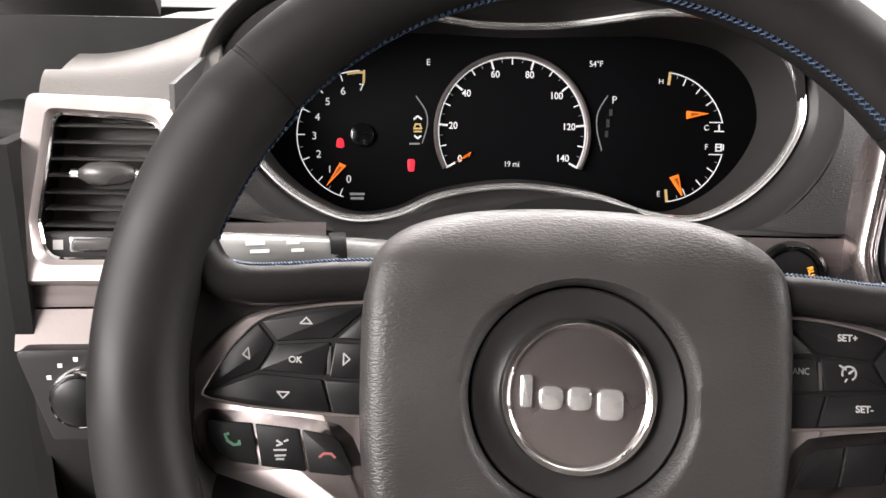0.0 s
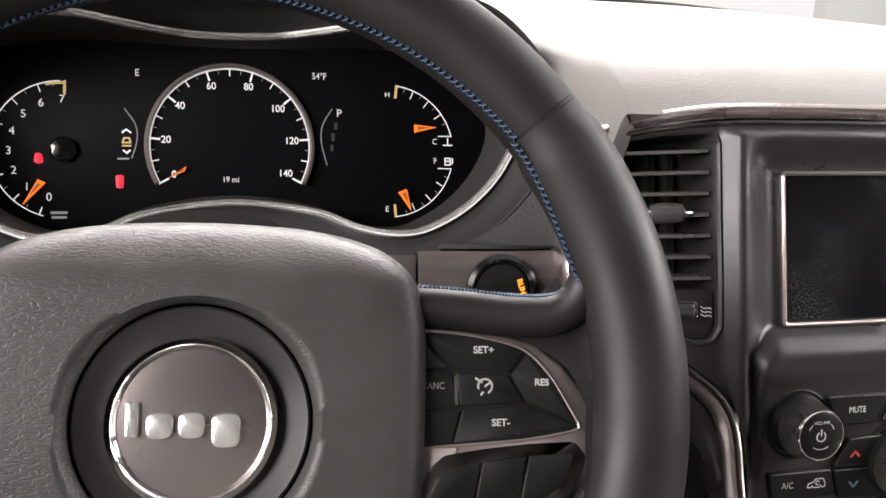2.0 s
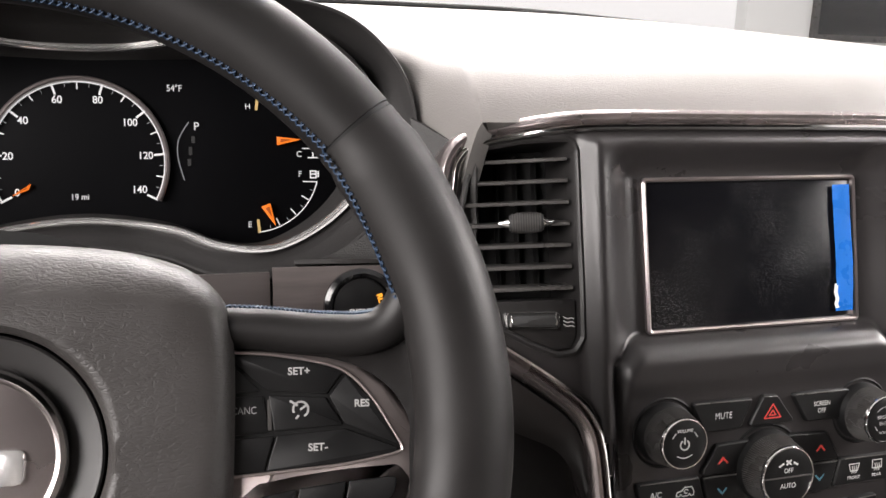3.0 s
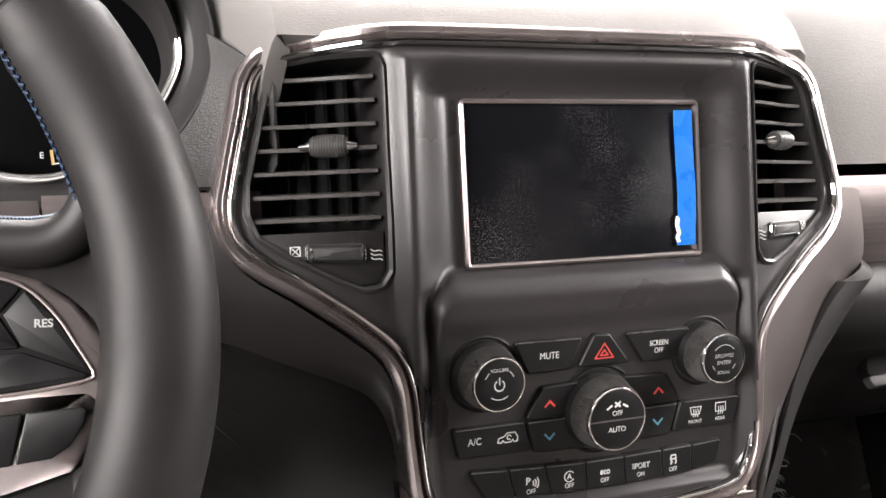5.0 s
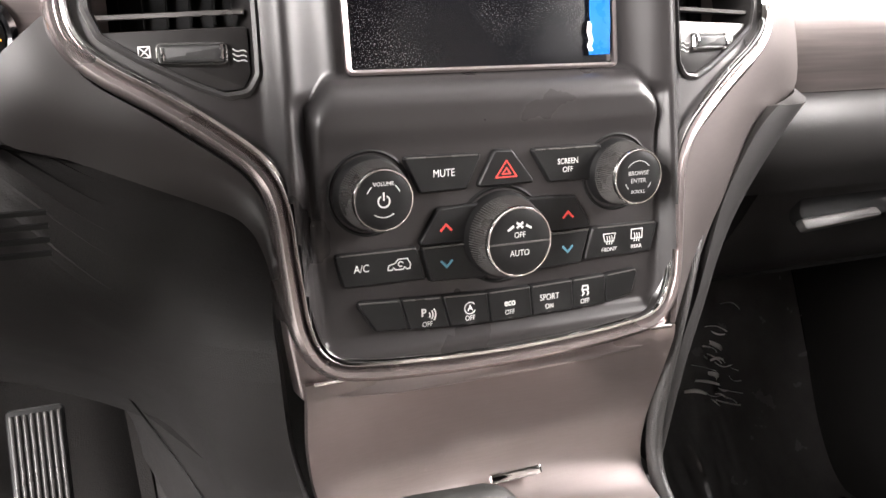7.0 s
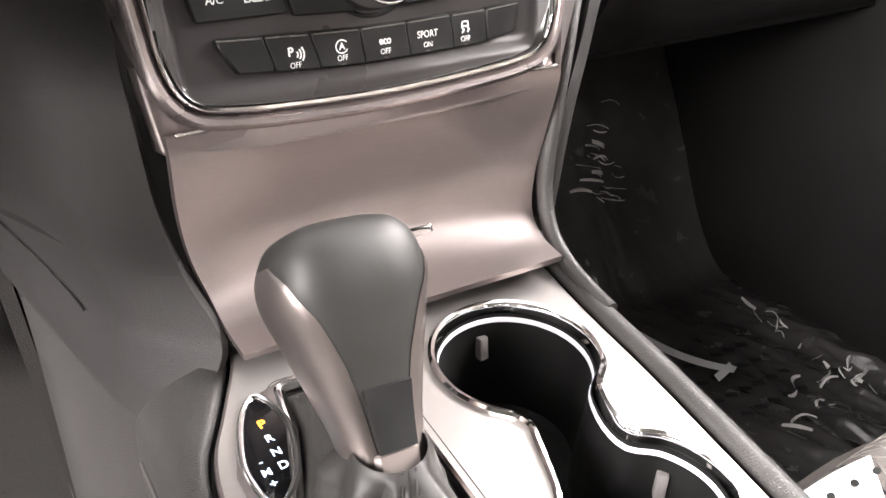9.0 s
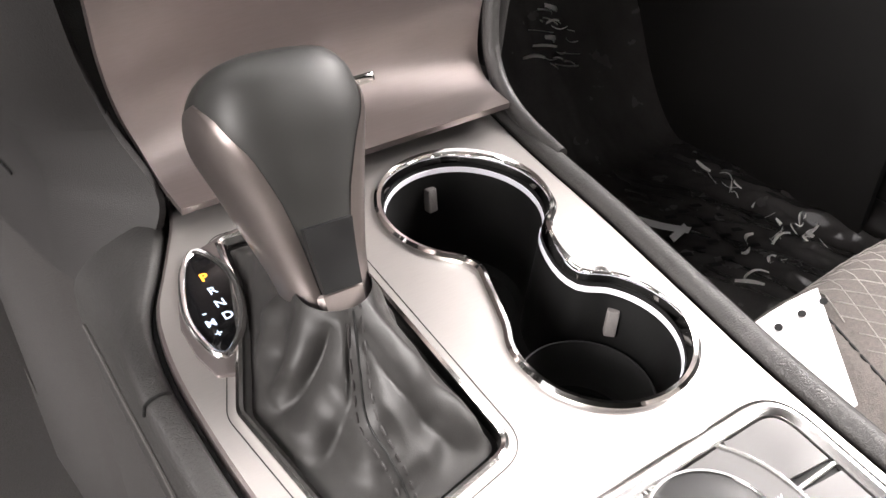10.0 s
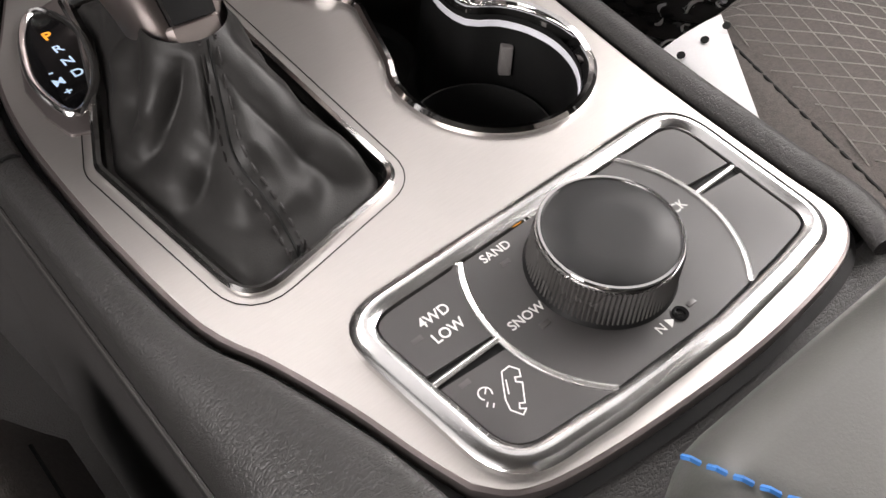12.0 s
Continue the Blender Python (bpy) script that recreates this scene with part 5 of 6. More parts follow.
def knob(x, y, r, h, label, parent=None, taper=0.86):
    f = taper - 0.02
    kn = part("knob", lathe([(r * 1.10, -0.004), (r * 1.06, 0.002), (r * 1.0, 0.004), (r * f, h * 0.9), (r * (f - 0.04), h * 0.98)], 64), BUTTON, parent or controls, label, m=pose(x * MM, y * MM, 0))
    part("knurling", knurl(r, 0.004, h * 0.9, taper=taper), SLAT, kn, "finely ribbed grip")
    part("chrome_ring", lathe([(r * (f + 0.015), h * 0.88), (r * (f + 0.01), h * 0.97), (r * (f - 0.01), h), (r * (f - 0.045), h), (r * (f - 0.06), h * 0.96)], 64), CHROME, kn, "chrome ring")
    part("cap", lathe([(r * (f - 0.05), h * 0.90), (r * (f - 0.055), h * 0.97), (r * (f - 0.09), h * 0.99), (r * 0.45, h * 0.985), (0, h * 0.985)], 48), BUTTON, kn, "black cap")
    part("well", lathe([(r * 1.26, -0.0022), (r * 1.20, -0.0016), (r * 1.06, -0.0036)], 64), BLACK, kn, "dark well")
    return kn


H = 0.0200
zf = H * 1000 * 0.985 + 0.1
vol = knob(-72.6, 30.6, 0.0176, H, "ribbed volume knob", taper=0.88)
mark("power_mark", [arc(0, -0.6, 2.9, 125, 415, 18), [(0, 0), (0, 3.6)]], 0.75, PRINT, vol, zf)
mark("arc_mark", [arc(0, 0, 9.0, 25, 48, 6), arc(0, 0, 9.0, 132, 155, 6), arc(0, 0, 8.4, 235, 305, 12)], 0.5, PRINT, vol, zf)
lettering("VOLUME", 2.7, 0, 7.8, zf, PRINT, vol)
brw = knob(72.4, 30.8, 0.0174, H, "ribbed browse knob", taper=0.88)
lettering("BROWSE", 3.3, 0, 1.9, zf, DIMPRINT, brw)
lettering("ENTER", 3.3, 0, -2.2, zf, DIMPRINT, brw)
lettering("SCROLL", 2.5, 0, -8.2, zf, DIMPRINT, brw)
mark("arc_mark", [arc(0, 0, 8.6, 40, 140, 12), arc(0, 0, 8.8, 205, 225, 5), arc(0, 0, 8.8, 315, 335, 5)], 0.45, DIMPRINT, brw, zf)
fan = knob(0.6, 2.4, 0.0216, H, "ribbed fan knob", taper=0.88)
part("split", box(-0.0174, 0.0174, -0.0010, 0.0000, zf * MM - 0.0006, zf * MM + 0.0001), SLAT, fan)
lettering("OFF", 4.2, 0, 3.6, zf, PRINT, fan, sx=0.9)
lettering("AUTO", 4.5, 0, -6.0, zf, PRINT, fan, sx=0.9)
mark("fan_mark", [[(-1.5, 10), (1.5, 7.6)], [(-1.5, 7.6), (1.5, 10)], [(-6.6, 6.6), (-3.8, 8.4)], [(3.8, 8.4), (6.4, 7.0)]], 1.2, PRINT, fan, zf)

# silver lower surround and the storage flap below it
BAY_PROFILE = spline([(0.4200, 0.560, 0.1155), (0.4180, 0.545, 0.1150), (0.4260, 0.510, 0.1135), (0.4300, 0.482, 0.1100), (0.4250, 0.461, 0.1050), (0.4120, 0.449, 0.1030), (0.390, 0.4445, 0.102)], 8)


def bay(s, v):
    """Lower stack surface, s from side to side, v downwards."""
    p = BAY_PROFILE
    q = p[int(round(v * 48))]
    c = 0.511 + 0.003 * v
    dish = 0.012 * (1 - s * s) * math.sin(math.pi * min(v * 1.15, 1))
    return (c + s * (q[2] - 0.002), q[0] + dish, q[1])


part("lower_surround", loft(rpoly(mm((-119, -64), (-111, -64), (-108, -92), (-99, -108), (-80, -114), (0, -118), (80, -114), (99, -108), (108, -92), (111, -64), (119, -64), (117.5, -100), (116, -132.5), (60, -134.8), (0, -135.4), (-60, -134.8), (-113, -130), (-117, -100)), 0.003, 3), [(0, -0.016), (0, -0.0014), (0.0004, -0.0006), (0.0015, 0.0)], True, True, shape=lambda q: np.array([q[0], q[1], q[2] - 0.005 * step(-q[1], 0.108, 0.132) - 0.004 * step(abs(q[0]), 0.1085, 0.117)])), SATIN, stack, "satin silver lower surround")
stack_rail = thing("flap_rail", "dark grained rail beside the silver flap", "trim", kind="structure")
flap = thing("storage_flap", "satin silver storage flap with a chrome pull", "flap")
part("flap", sheet(bay, np.linspace(-1, 1, 40), np.linspace(5 / 48, 1, 44), 0.004), FLAPSATIN, flap)
rail = spline([tuple(ST @ Vector(q)) for q in ((0.158, -0.060, -0.030), (0.1445, -0.092, -0.026))] + [np.array(bay(1, k / 48)) + np.array((0.0060, 0.003, 0)) for k in (8, 18, 28, 38)] + [(0.6205, 0.405, 0.4345), (0.6232, 0.380, 0.4275), (0.6222, 0.352, 0.4235)], 5)
for _ in range(60):
    rail[1:-1] = [(a + 2 * b + c) / 4 for a, b, c in zip(rail, rail[1:], rail[2:])]
part("side_rail", tube(rail, (0.0048, 0.006), 12, up=(0, 1, 0)), SIDESKIN, stack_rail, "dark grained rail")
part("flap_edge", tube([np.array(bay(s, 5 / 48)) + np.array((0, -0.0012, 0.0005)) for s in np.linspace(-0.965, 0.965, 24)], 0.0011, 8), CHROME, flap, "bright upper edge")
part("pull", slab(rpoly(mm((-17, -3), (17, -3), (17, 3), (-17, 3)), 0.002), 0, 0.004, 0.0012), CHROME, flap, "chrome pull", m=pose(0.526, 0.4265, 0.4655, 62, 0, 0))
part("corner_foot", slab(rpoly(mm((-8, -3), (8, -3), (9, 3), (-8, 4)), 0.002), -0.002, 0.003, 0.0012), CHROME, flap, "chrome corner foot", m=pose(0.4215, 0.4085, 0.4415, 30, 0, -12))

# ignition button in the trim strip
ign = thing("start_button", "black start button with an amber light in the trim", "button", pose(0.2630, 0.4975, 0.718, 80, 0, -4))
part("bezel", lathe([(0.0225, -0.004), (0.0222, 0.001), (0.0195, 0.003), (0.0175, 0.0016), (0.0165, -0.002)], 48), GLOSS, ign, "black bezel")
part("cap", lathe([(0.0165, -0.004), (0.0163, 0.0005), (0.012, 0.0014), (0, 0.0016)], 40), BUTTON, ign, "black cap")
lettering("ENGINE", 3.6, -1, -3, 1.75, PRINT, ign, bold=0.12)
lettering("START", 3.6, -1, -7, 1.75, PRINT, ign, bold=0.12)
lettering("RUN", 4.6, 11.5, 2.4, 1.9, AMBER, ign, turn=-72, bold=0.2)

# ---- console ----
CO = pose(0.508, 0.15, 0.405, 5.2)
console = thing("centre_console", "dark grained centre console with a satin silver top plate", "console", CO)


left_edge = [(-90, 282), (-97, 258), (-113, 226), (-126, 200), (-132, 168), (-133, 130), (-131.5, 90), (-127, 46), (-117, 20), (-108, -8), (-102, -33), (-97, -50)]
right_edge = [(-88, -60), (-73, -66), (-42, -71), (-3, -74.5), (27, -75), (60, -72.5), (77, -66), (83, -55), (83.5, -30), (86, 30), (91, 80), (98, 150), (102, 210), (107, 255), (109, 272)]
plate_line = ccw([np.array(q) * MM for q in spline(left_edge, 4)[:-1] + spline([left_edge[-1]] + right_edge, 4)])
boot_line = ccw([np.array(q) for q in rpoly(mm((-82, 230), (-44, 228), (-33, 190), (-36, 58), (-108, 44), (-117, 128), (-99, 168), (-86, 205)), [0.004, 0.006, 0.01, 0.012, 0.012, 0.01, 0.01, 0.012], 6)])
cup_line = ccw([np.array(q) * MM for q in spline(arc(41, 195, 45.6, -58, 216, 14) + [(13, 158), (16.5, 148), (13, 137)] + arc(37, 85, 42.2, 142, 420, 14) + [(57.6, 137)], 3, True)])
mode_line = ccw([np.array(q) for q in rpoly(mm((-94.5, 19), (75.5, 19.5), (72.5, -60.5), (42, -63.8), (4, -66), (-45, -63.2), (-88, -58.5)), [0.018, 0.020, 0.020, 0.06, 0.08, 0.06, 0.022], 8)])
part("top_plate", holed(inset(plate_line, 0.002), [inset(boot_line, -0.001), inset(cup_line, -0.001), inset(mode_line, -0.001)], -0.004, 0.0), PLATE, console, "satin silver top plate", 30)
part("plate_edge", loft(plate_line, [(0.0022, -0.0002), (0.0006, -0.0010), (0, -0.0030), (0, -0.008)]), SATIN, console, "rounded silver plate edge")
part("plate_gap", loft(plate_line, [(0.0002, -0.006), (-0.004, -0.007)]), BLACK, console, "dark gap")

# padded left side
lp = spline([(-97, 264), (-103, 250), (-114, 228), (-128, 201), (-134.5, 168), (-135, 130), (-133.5, 90), (-128.5, 45), (-118.5, 20), (-109.5, -8), (-103.5, -33), (-98, -80), (-95, -160)], 5)


SIDE_PROFILE = spline([(0.0, -0.006, 0), (-0.0020, -0.0005, 0), (-0.007, 0.0008, 0), (-0.014, -0.002, 0), (-0.021, -0.013, 0), (-0.024, -0.035, 0), (-0.023, -0.075, 0), (-0.020, -0.13, 0), (-0.02, -0.36, 0)], 5)


def left_side(i, v):
    x, y = lp[i] * MM
    prof = SIDE_PROFILE[int(round(v * 40))]
    # the side is straight below the padded edge
    base = -0.151
    k = step(v, 0.28, 0.6)
    px = (x + prof[0]) * (1 - k) + (base + (prof[0] + 0.030) * 0.5) * k
    return (px, y, prof[1])


part("left_pad", sheet(left_side, range(len(lp)), np.linspace(0, 0.75, 31), 0.003), SIDESKIN, console, "dark grained padded side")
part("side_carpet", sheet(lambda i, v: np.array(left_side(i, v)) + np.array((0.004 - 0.05 * (v - 0.725), 0, 0)), range(len(lp)), np.linspace(0.725, 1, 12), 0.004), CARPET, console, "dark speckled side carpet")
part("pad_seam", tube([np.array(left_side(22, v)) + np.array((-0.0006, -0.0006, 0.0008)) for v in np.linspace(0.10, 0.45, 10)], 0.0007, 6), BLACK, console, "dark joint across the pad")
part("side_line", tube([np.array(left_side(i, 0.65)) + np.array((-0.0008, 0, 0)) for i in range(4, len(lp))], 0.0010, 6), SLAT, console, "light seam line")

# right rail and wall
rail = [(113, 282, 6), (109.5, 258, 1), (104.5, 210, 0.5), (100.5, 150, 0), (93.5, 80, 0), (88.5, 30, 0), (85.5, -30, 0), (85.5, -58, -0.5), (78, -78, -1)]
part("right_rail", tube(spline([(x * MM + 0.0065, y * MM, z * MM - 0.0015) for x, y, z in rail], 5), (0.0065, 0.0055), 14), SIDESKIN, console, "dark grained right rail")
rr = spline([(x, y) for x, y, z in rail], 5)
part("right_wall", sheet(lambda i, v: (rr[i][0] * MM + 0.012 + 0.006 * v, rr[i][1] * MM, -0.002 - 0.33 * v), range(len(rr)), np.linspace(0, 1, 6), 0.004), LOWSKIN, console, "dark right wall")
part("rear_deck", sheet(lambda x, v: (x * MM, (-70 - 98 * v) * MM, -0.009 - 0.012 * math.sin(v * 3)), np.linspace(-110, 96, 12), np.linspace(0, 1, 8), 0.01), SIDESKIN, console, "dark grained rear deck")

# shift gate and boot
part("gate_chrome", loft(boot_line, [(-0.0030, -0.001), (-0.0028, 0.0016), (-0.0014, 0.0026), (0.0002, 0.0018), (0.0010, -0.004)]), SOFTCHROME, console, "chrome gate surround")


part("gate_groove", loft(boot_line, [(-0.0062, -0.0008), (-0.0062, 0.0002), (-0.0066, 0.0002), (-0.0066, -0.0008)]), BLACK, console, "thin dark groove")
def even(p, n):
    """A closed outline in n even steps."""
    p = np.array([*p, p[0]])
    d = np.concatenate([[0], np.cumsum(np.linalg.norm(np.diff(p, axis=0), axis=1))])
    t = np.linspace(0, d[-1], n, endpoint=False)
    return [np.array((np.interp(q, d, p[:, 0]), np.interp(q, d, p[:, 1]))) for q in t]


boot_in = even(inset(boot_line, 0.0035), 180)


def shrink(i, f):
    a = boot_in[i % 180]
    th = math.atan2(a[1] - 0.137, a[0] + 0.072)
    c = np.array((-0.071, 0.1345))
    e = c + np.array((0.0155 * math.cos(th), 0.0155 * math.sin(th)))
    g = f ** 1.25
    p = a * (1 - g) + e * g
    z = -0.0035 + 0.0465 * f ** 1.25
    amp = 0.0085 * math.sin(math.pi * min(f * 1.05, 1)) ** 0.8 * step(f, 0.0, 0.3)

    def crease(at, wide):
        d = (th - at + math.pi) % (2 * math.pi) - math.pi
        return math.exp(-abs(d / wide) ** 1.3)

    rid = 0.08 * (1 - abs(noise.noise((p[0] * 55 + 9, p[1] * 38, f * 2))) * 4)
    wr = rid + 0.35 * math.sin(5 * th + 3.0 * f) + 0.6 * noise.noise((p[0] * 40, p[1] * 40, f * 3)) + 0.18 * noise.noise((p[0] * 95, p[1] * 60, f * 5)) - 1.3 * crease(-2.25 + 0.5 * f, 0.13) - 0.8 * crease(-2.8 + 0.7 * f, 0.14) - 0.4 * crease(-0.45 + 0.5 * f, 0.12) - 0.35 * crease(-1.25 - 0.4 * f, 0.09) + 0.45 * crease(-1.75, 0.2)
    out = np.array((math.cos(th), math.sin(th))) * amp * 0.8 * wr
    return (p[0] + out[0], p[1] + out[1], z + amp * 0.7 * wr)


boot = thing("shift_boot", "black creased leather shift boot with double stitching", "shift boot", CO)
nb = 180
bm = bmesh.new()
rows = [[bm.verts.new(shrink(i, k / 44)) for i in range(nb)] for k in range(45)]
for a, b in zip(rows, rows[1:]):
    for i in range(nb):
        bm.faces.new((a[i], a[(i + 1) % nb], b[(i + 1) % nb], b[i]))
part("leather", bm, BOOT, boot, "", 80)
from mathutils.bvhtree import BVHTree
btree = BVHTree.FromPolygons([v.co for v in boot.children[0].data.vertices], [p.vertices for p in boot.children[0].data.polygons])


def on_boot(x, y):
    hit = btree.ray_cast(Vector((x, y, 0.2)), Vector((0, 0, -1)))
    return np.array(hit[0]) if hit[0] is not None else np.array((x, y, 0.003))


mid = spline([(-66, 140), (-70, 122), (-78, 102), (-84.5, 86), (-84, 71), (-83, 59), (-84, 51)], 12)
for off in (-3.2, 3.2):
    bm = bmesh.new()
    for i in range(0, len(mid) - 4, 4):
        run = [on_boot((q[0] + off) * MM, q[1] * MM) for q in (mid[i], mid[i + 1], mid[i + 2], 0.4 * mid[i + 2] + 0.6 * mid[i + 3])]
        tube([q + np.array((0, 0, h)) for q, h in zip(run, (-0.0001, 0.0004, 0.0004, -0.0001))], 0.0006, 5, bm=bm)
    part("stitching", bm, DARKTHREAD, boot, "dark thread")
part("centre_seam", tube([on_boot(p[0] * MM, p[1] * MM) + np.array((0, 0, -0.0001)) for p in mid], 0.0006, 5), BLACK, boot, "dark seam")

# gear indicator
lens = mm((-95, 227), (-90, 216), (-89, 203), (-93, 184), (-100, 170), (-110, 160.5), (-114, 170), (-114.5, 188), (-109, 208), (-102, 222))
lens_line = ccw([np.array(q) for q in spline(lens, 4, True)])
gi = thing("gear_indicator", "black gear indicator with lit letters", "gear indicator", CO)
part("surround", loft(lens_line, [(-0.0032, 0.0012), (-0.0026, 0.0026), (-0.0016, 0.0034), (-0.0004, 0.0030), (0.0006, 0.0018)]), SOFTCHROME, gi, "satin silver surround")
part("plinth", slab(rpoly(mm((-63, 237), (-80, 234.5), (-95, 229.5), (-106, 216), (-115, 201), (-120.5, 184), (-121, 165), (-118, 150), (-109, 146), (-99, 168), (-86, 205), (-81, 229)), 0.003, 4), -0.001, 0.0014, 0.0010), SWEEP, gi, "brown satin plinth")
part("lens", slab(lens_line, -0.001, 0.0020, 0.0004), GLOSS, gi, "black gloss lens")
lettering("P", 7.4, -99, 208.6, 2.1, AMBER, gi, bold=0.2)
for k, (x, y, s) in enumerate(((-99.3, 198.4, "R"), (-99.6, 189, "N"), (-99.8, 180.2, "D"))):
    lettering(s, 6.6, x, y, 2.1, BLUELIT, gi, bold=0.1)
for x, y, s in ((-108.4, 186.5, "-"), (-108.2, 179.2, "M"), (-107.8, 171.8, "+")):
    lettering(s, 6.2, x, y, 2.1, BLUELIT, gi, bold=0.1)

# shift knob
base, top = np.array((0.4375, 0.2835, 0.446)), np.array((0.4430, 0.345, 0.533))
zax = Vector(top - base).normalized()
xax = Vector((1, 0.05, 0)).normalized()
yax = zax.cross(xax).normalized()
xax = yax.cross(zax)
KN = Matrix((xax, yax, zax)).transposed().to_4x4()
KN.translation = base
shifter = thing("gear_lever", "black leather gear lever top with satin silver flanks", "gear lever", KN)
#        height, half width, half depth to the front, half depth to the rear
KS = [(0.000, 14.5, 15, 12), (0.006, 16, 17, 13), (0.02, 18.5, 19, 14), (0.04, 24, 24, 18), (0.058, 29, 28, 23), (0.074, 33.5, 31, 27.5), (0.086, 33.5, 31, 28.5), (0.094, 31, 29, 27), (0.1005, 25.5, 24, 22.5), (0.1035, 17, 16, 15)]


def knob_ring(h, wx, df, dr, n=48, e=3.0, grow=0.0):
    out = []
    for i in range(n):
        a = 2 * math.pi * i / n
        c, s = math.cos(a), math.sin(a)
        cx, sy = abs(c) ** (2 / e) * (1 if c > 0 else -1), abs(s) ** (2 / e) * (1 if s > 0 else -1)
        out.append(((wx * MM + grow) * cx, ((df if s > 0 else dr) * MM + grow) * sy, h - 0.05 * (sy * 0.010 if h > 0.09 else 0)))
    return out


def rings_mesh(rings, cap=True):
    bm = bmesh.new()
    vs = [[bm.verts.new(q) for q in r] for r in rings]
    k = len(vs[0])
    for a, b in zip(vs, vs[1:]):
        for i in range(k):
            bm.faces.new((a[i], a[(i + 1) % k], b[(i + 1) % k], b[i]))
    if cap:
        bm.faces.new(vs[0][::-1])
        bm.faces.new(vs[-1])
    return bm


ks = [tuple(q) for q in spline(KS, 4)]
part("leather_body", rings_mesh([knob_ring(*k) for k in ks]), KNOBSKIN, shifter, "black leather body", 60)
# silver flanks over the two sides, wrapping round the rear of the foot
for s in (-1, 1):
    bm = bmesh.new()
    rows = []
    for h, wx, df, dr in [q for q in ks if 0.0 <= q[0] <= 0.0915]:
        rear = float(np.interp(h, (0, 0.026, 0.034, 0.045, 0.065, 0.082, 0.0915), (69, 68, 67, 64, 52, 30, 4)))
        fore = float(np.interp(h, (0, 0.05, 0.082, 0.0915), (50, 36, 22, 6)))
        row = []
        for j in range(13):
            a = radians(-rear + (rear + fore) * j / 12)
            cx, sy = math.cos(a) ** (2 / 3), math.copysign(abs(math.sin(a)) ** (2 / 3), a)
            lift = 0.0010 * (1 if 0 < j < 12 else 0.4)
            row.append(bm.verts.new((s * (wx * MM * cx + lift), sy * ((df if sy > 0 else dr) * MM + lift), h)))
        rows.append(row)
    for a, b in zip(rows, rows[1:]):
        for j in range(12):
            bm.faces.new((a[j], a[j + 1], b[j + 1], b[j]) if s > 0 else (a[j], b[j], b[j + 1], a[j + 1]))
    geo = bmesh.ops.solidify(bm, geom=bm.faces[:], thickness=0.0012)
    part("flank", bm, LEVERSILVER, shifter, "satin silver flank", 50)


def foot(h, grow):
    w, f, r = 16.6 + grow, 17.5 + grow, 14.2 + grow
    return [(x * MM, y * MM, h) for x, y in ((w, -0.25 * r), (w, 0.6 * f), (0.6 * w, f), (-0.6 * w, f), (-w, 0.6 * f), (-w, -0.25 * r), (-0.50 * w, -r), (0.50 * w, -r))]


part("foot_ring", rings_mesh([foot(-0.003, -0.6), foot(-0.0022, 0.3), foot(0.0058, 0.9), foot(0.0068, 0.3), foot(0.0070, -1.2)]), LEVERSILVER, shifter, "angular satin silver foot", 20)
part("foot_line", tube([np.array(q) for q in foot(-0.0024, 0.35)[5:] + foot(-0.0024, 0.35)[:1]], 0.0006, 6), CHROME, shifter, "bright lower edge of the foot")
# Black sheet paints the shade on the down-facing leather at the rear.
part("rear_inset", sheet(lambda u, v: (u * (8.3 + 2.4 * v) * MM, (-13.7 - 3.0 * v * v - 0.9 * v) * MM, 0.007 + 0.027 * v), np.linspace(-1, 1, 8), np.linspace(0, 1, 8), 0.003), BUTTON, shifter, "rear of the lever, blackened for its shade")

# cup holders
cups = thing("cup_holder", "black double cup holder with a chrome rim and pale ring", "cup holder", CO)
part("rim", loft(cup_line, [(-0.0030, -0.001), (-0.0028, 0.0022), (-0.0012, 0.0036), (0.0008, 0.0030), (0.0020, 0.0004), (0.0024, -0.004)]), CHROME, cups, "chrome rim")
part("light_ring", loft(cup_line, [(0.0020, -0.006), (0.0032, -0.0065), (0.0034, -0.0095), (0.0024, -0.0100)]), mat("light_guide", (0.70, 0.70, 0.76), 0.3, var=0.02), cups, "pale light guide ring")
part("well", loft(cup_line, [(0.0026, -0.0035), (0.0030, -0.0105), (0.0040, -0.030), (0.0060, -0.072), (0.010, -0.076)], cap1=True), BLACK, cups, "black well")
part("liner", lathe([(0.030, -0.070), (0.033, -0.060), (0.0345, -0.040), (0.0335, -0.040), (0.031, -0.070)], 40, (0.037, 0.085)), RUBBER, cups, "black rubber liner")
for x, y, a in ((47, 234, 5), (75, 158, 62), (68, 104, -42), (6, 112, 150)):
    part("finger", slab(rpoly(mm((-3, -1), (3, -1), (3, 14), (-3, 14)), 0.001), -0.002, 0.0035, 0.001), mat("grey_rubber", (0.16, 0.15, 0.145), 0.6), cups, "grey rubber finger", m=pose(x * MM, y * MM, -0.032, 80, 0, a))

# drive mode panel
mode = thing("drive_mode_panel", "grey drive mode panel with a round dial in a chrome frame", "control panel", CO)
part("frame", loft(mode_line, [(-0.0016, -0.002), (-0.0014, 0.0030), (0.0004, 0.0046), (0.0026, 0.0052), (0.0050, 0.0050), (0.0072, 0.0036), (0.0082, -0.002)]), FRAMECHROME, mode, "wide chrome frame")
inner_mode = inset(mode_line, 0.0080)
part("base", slab(inner_mode, -0.006, 0.0012, 0.0004), BLACK, mode, "black base")
DX, DY, DR = -6.5, -19, 50


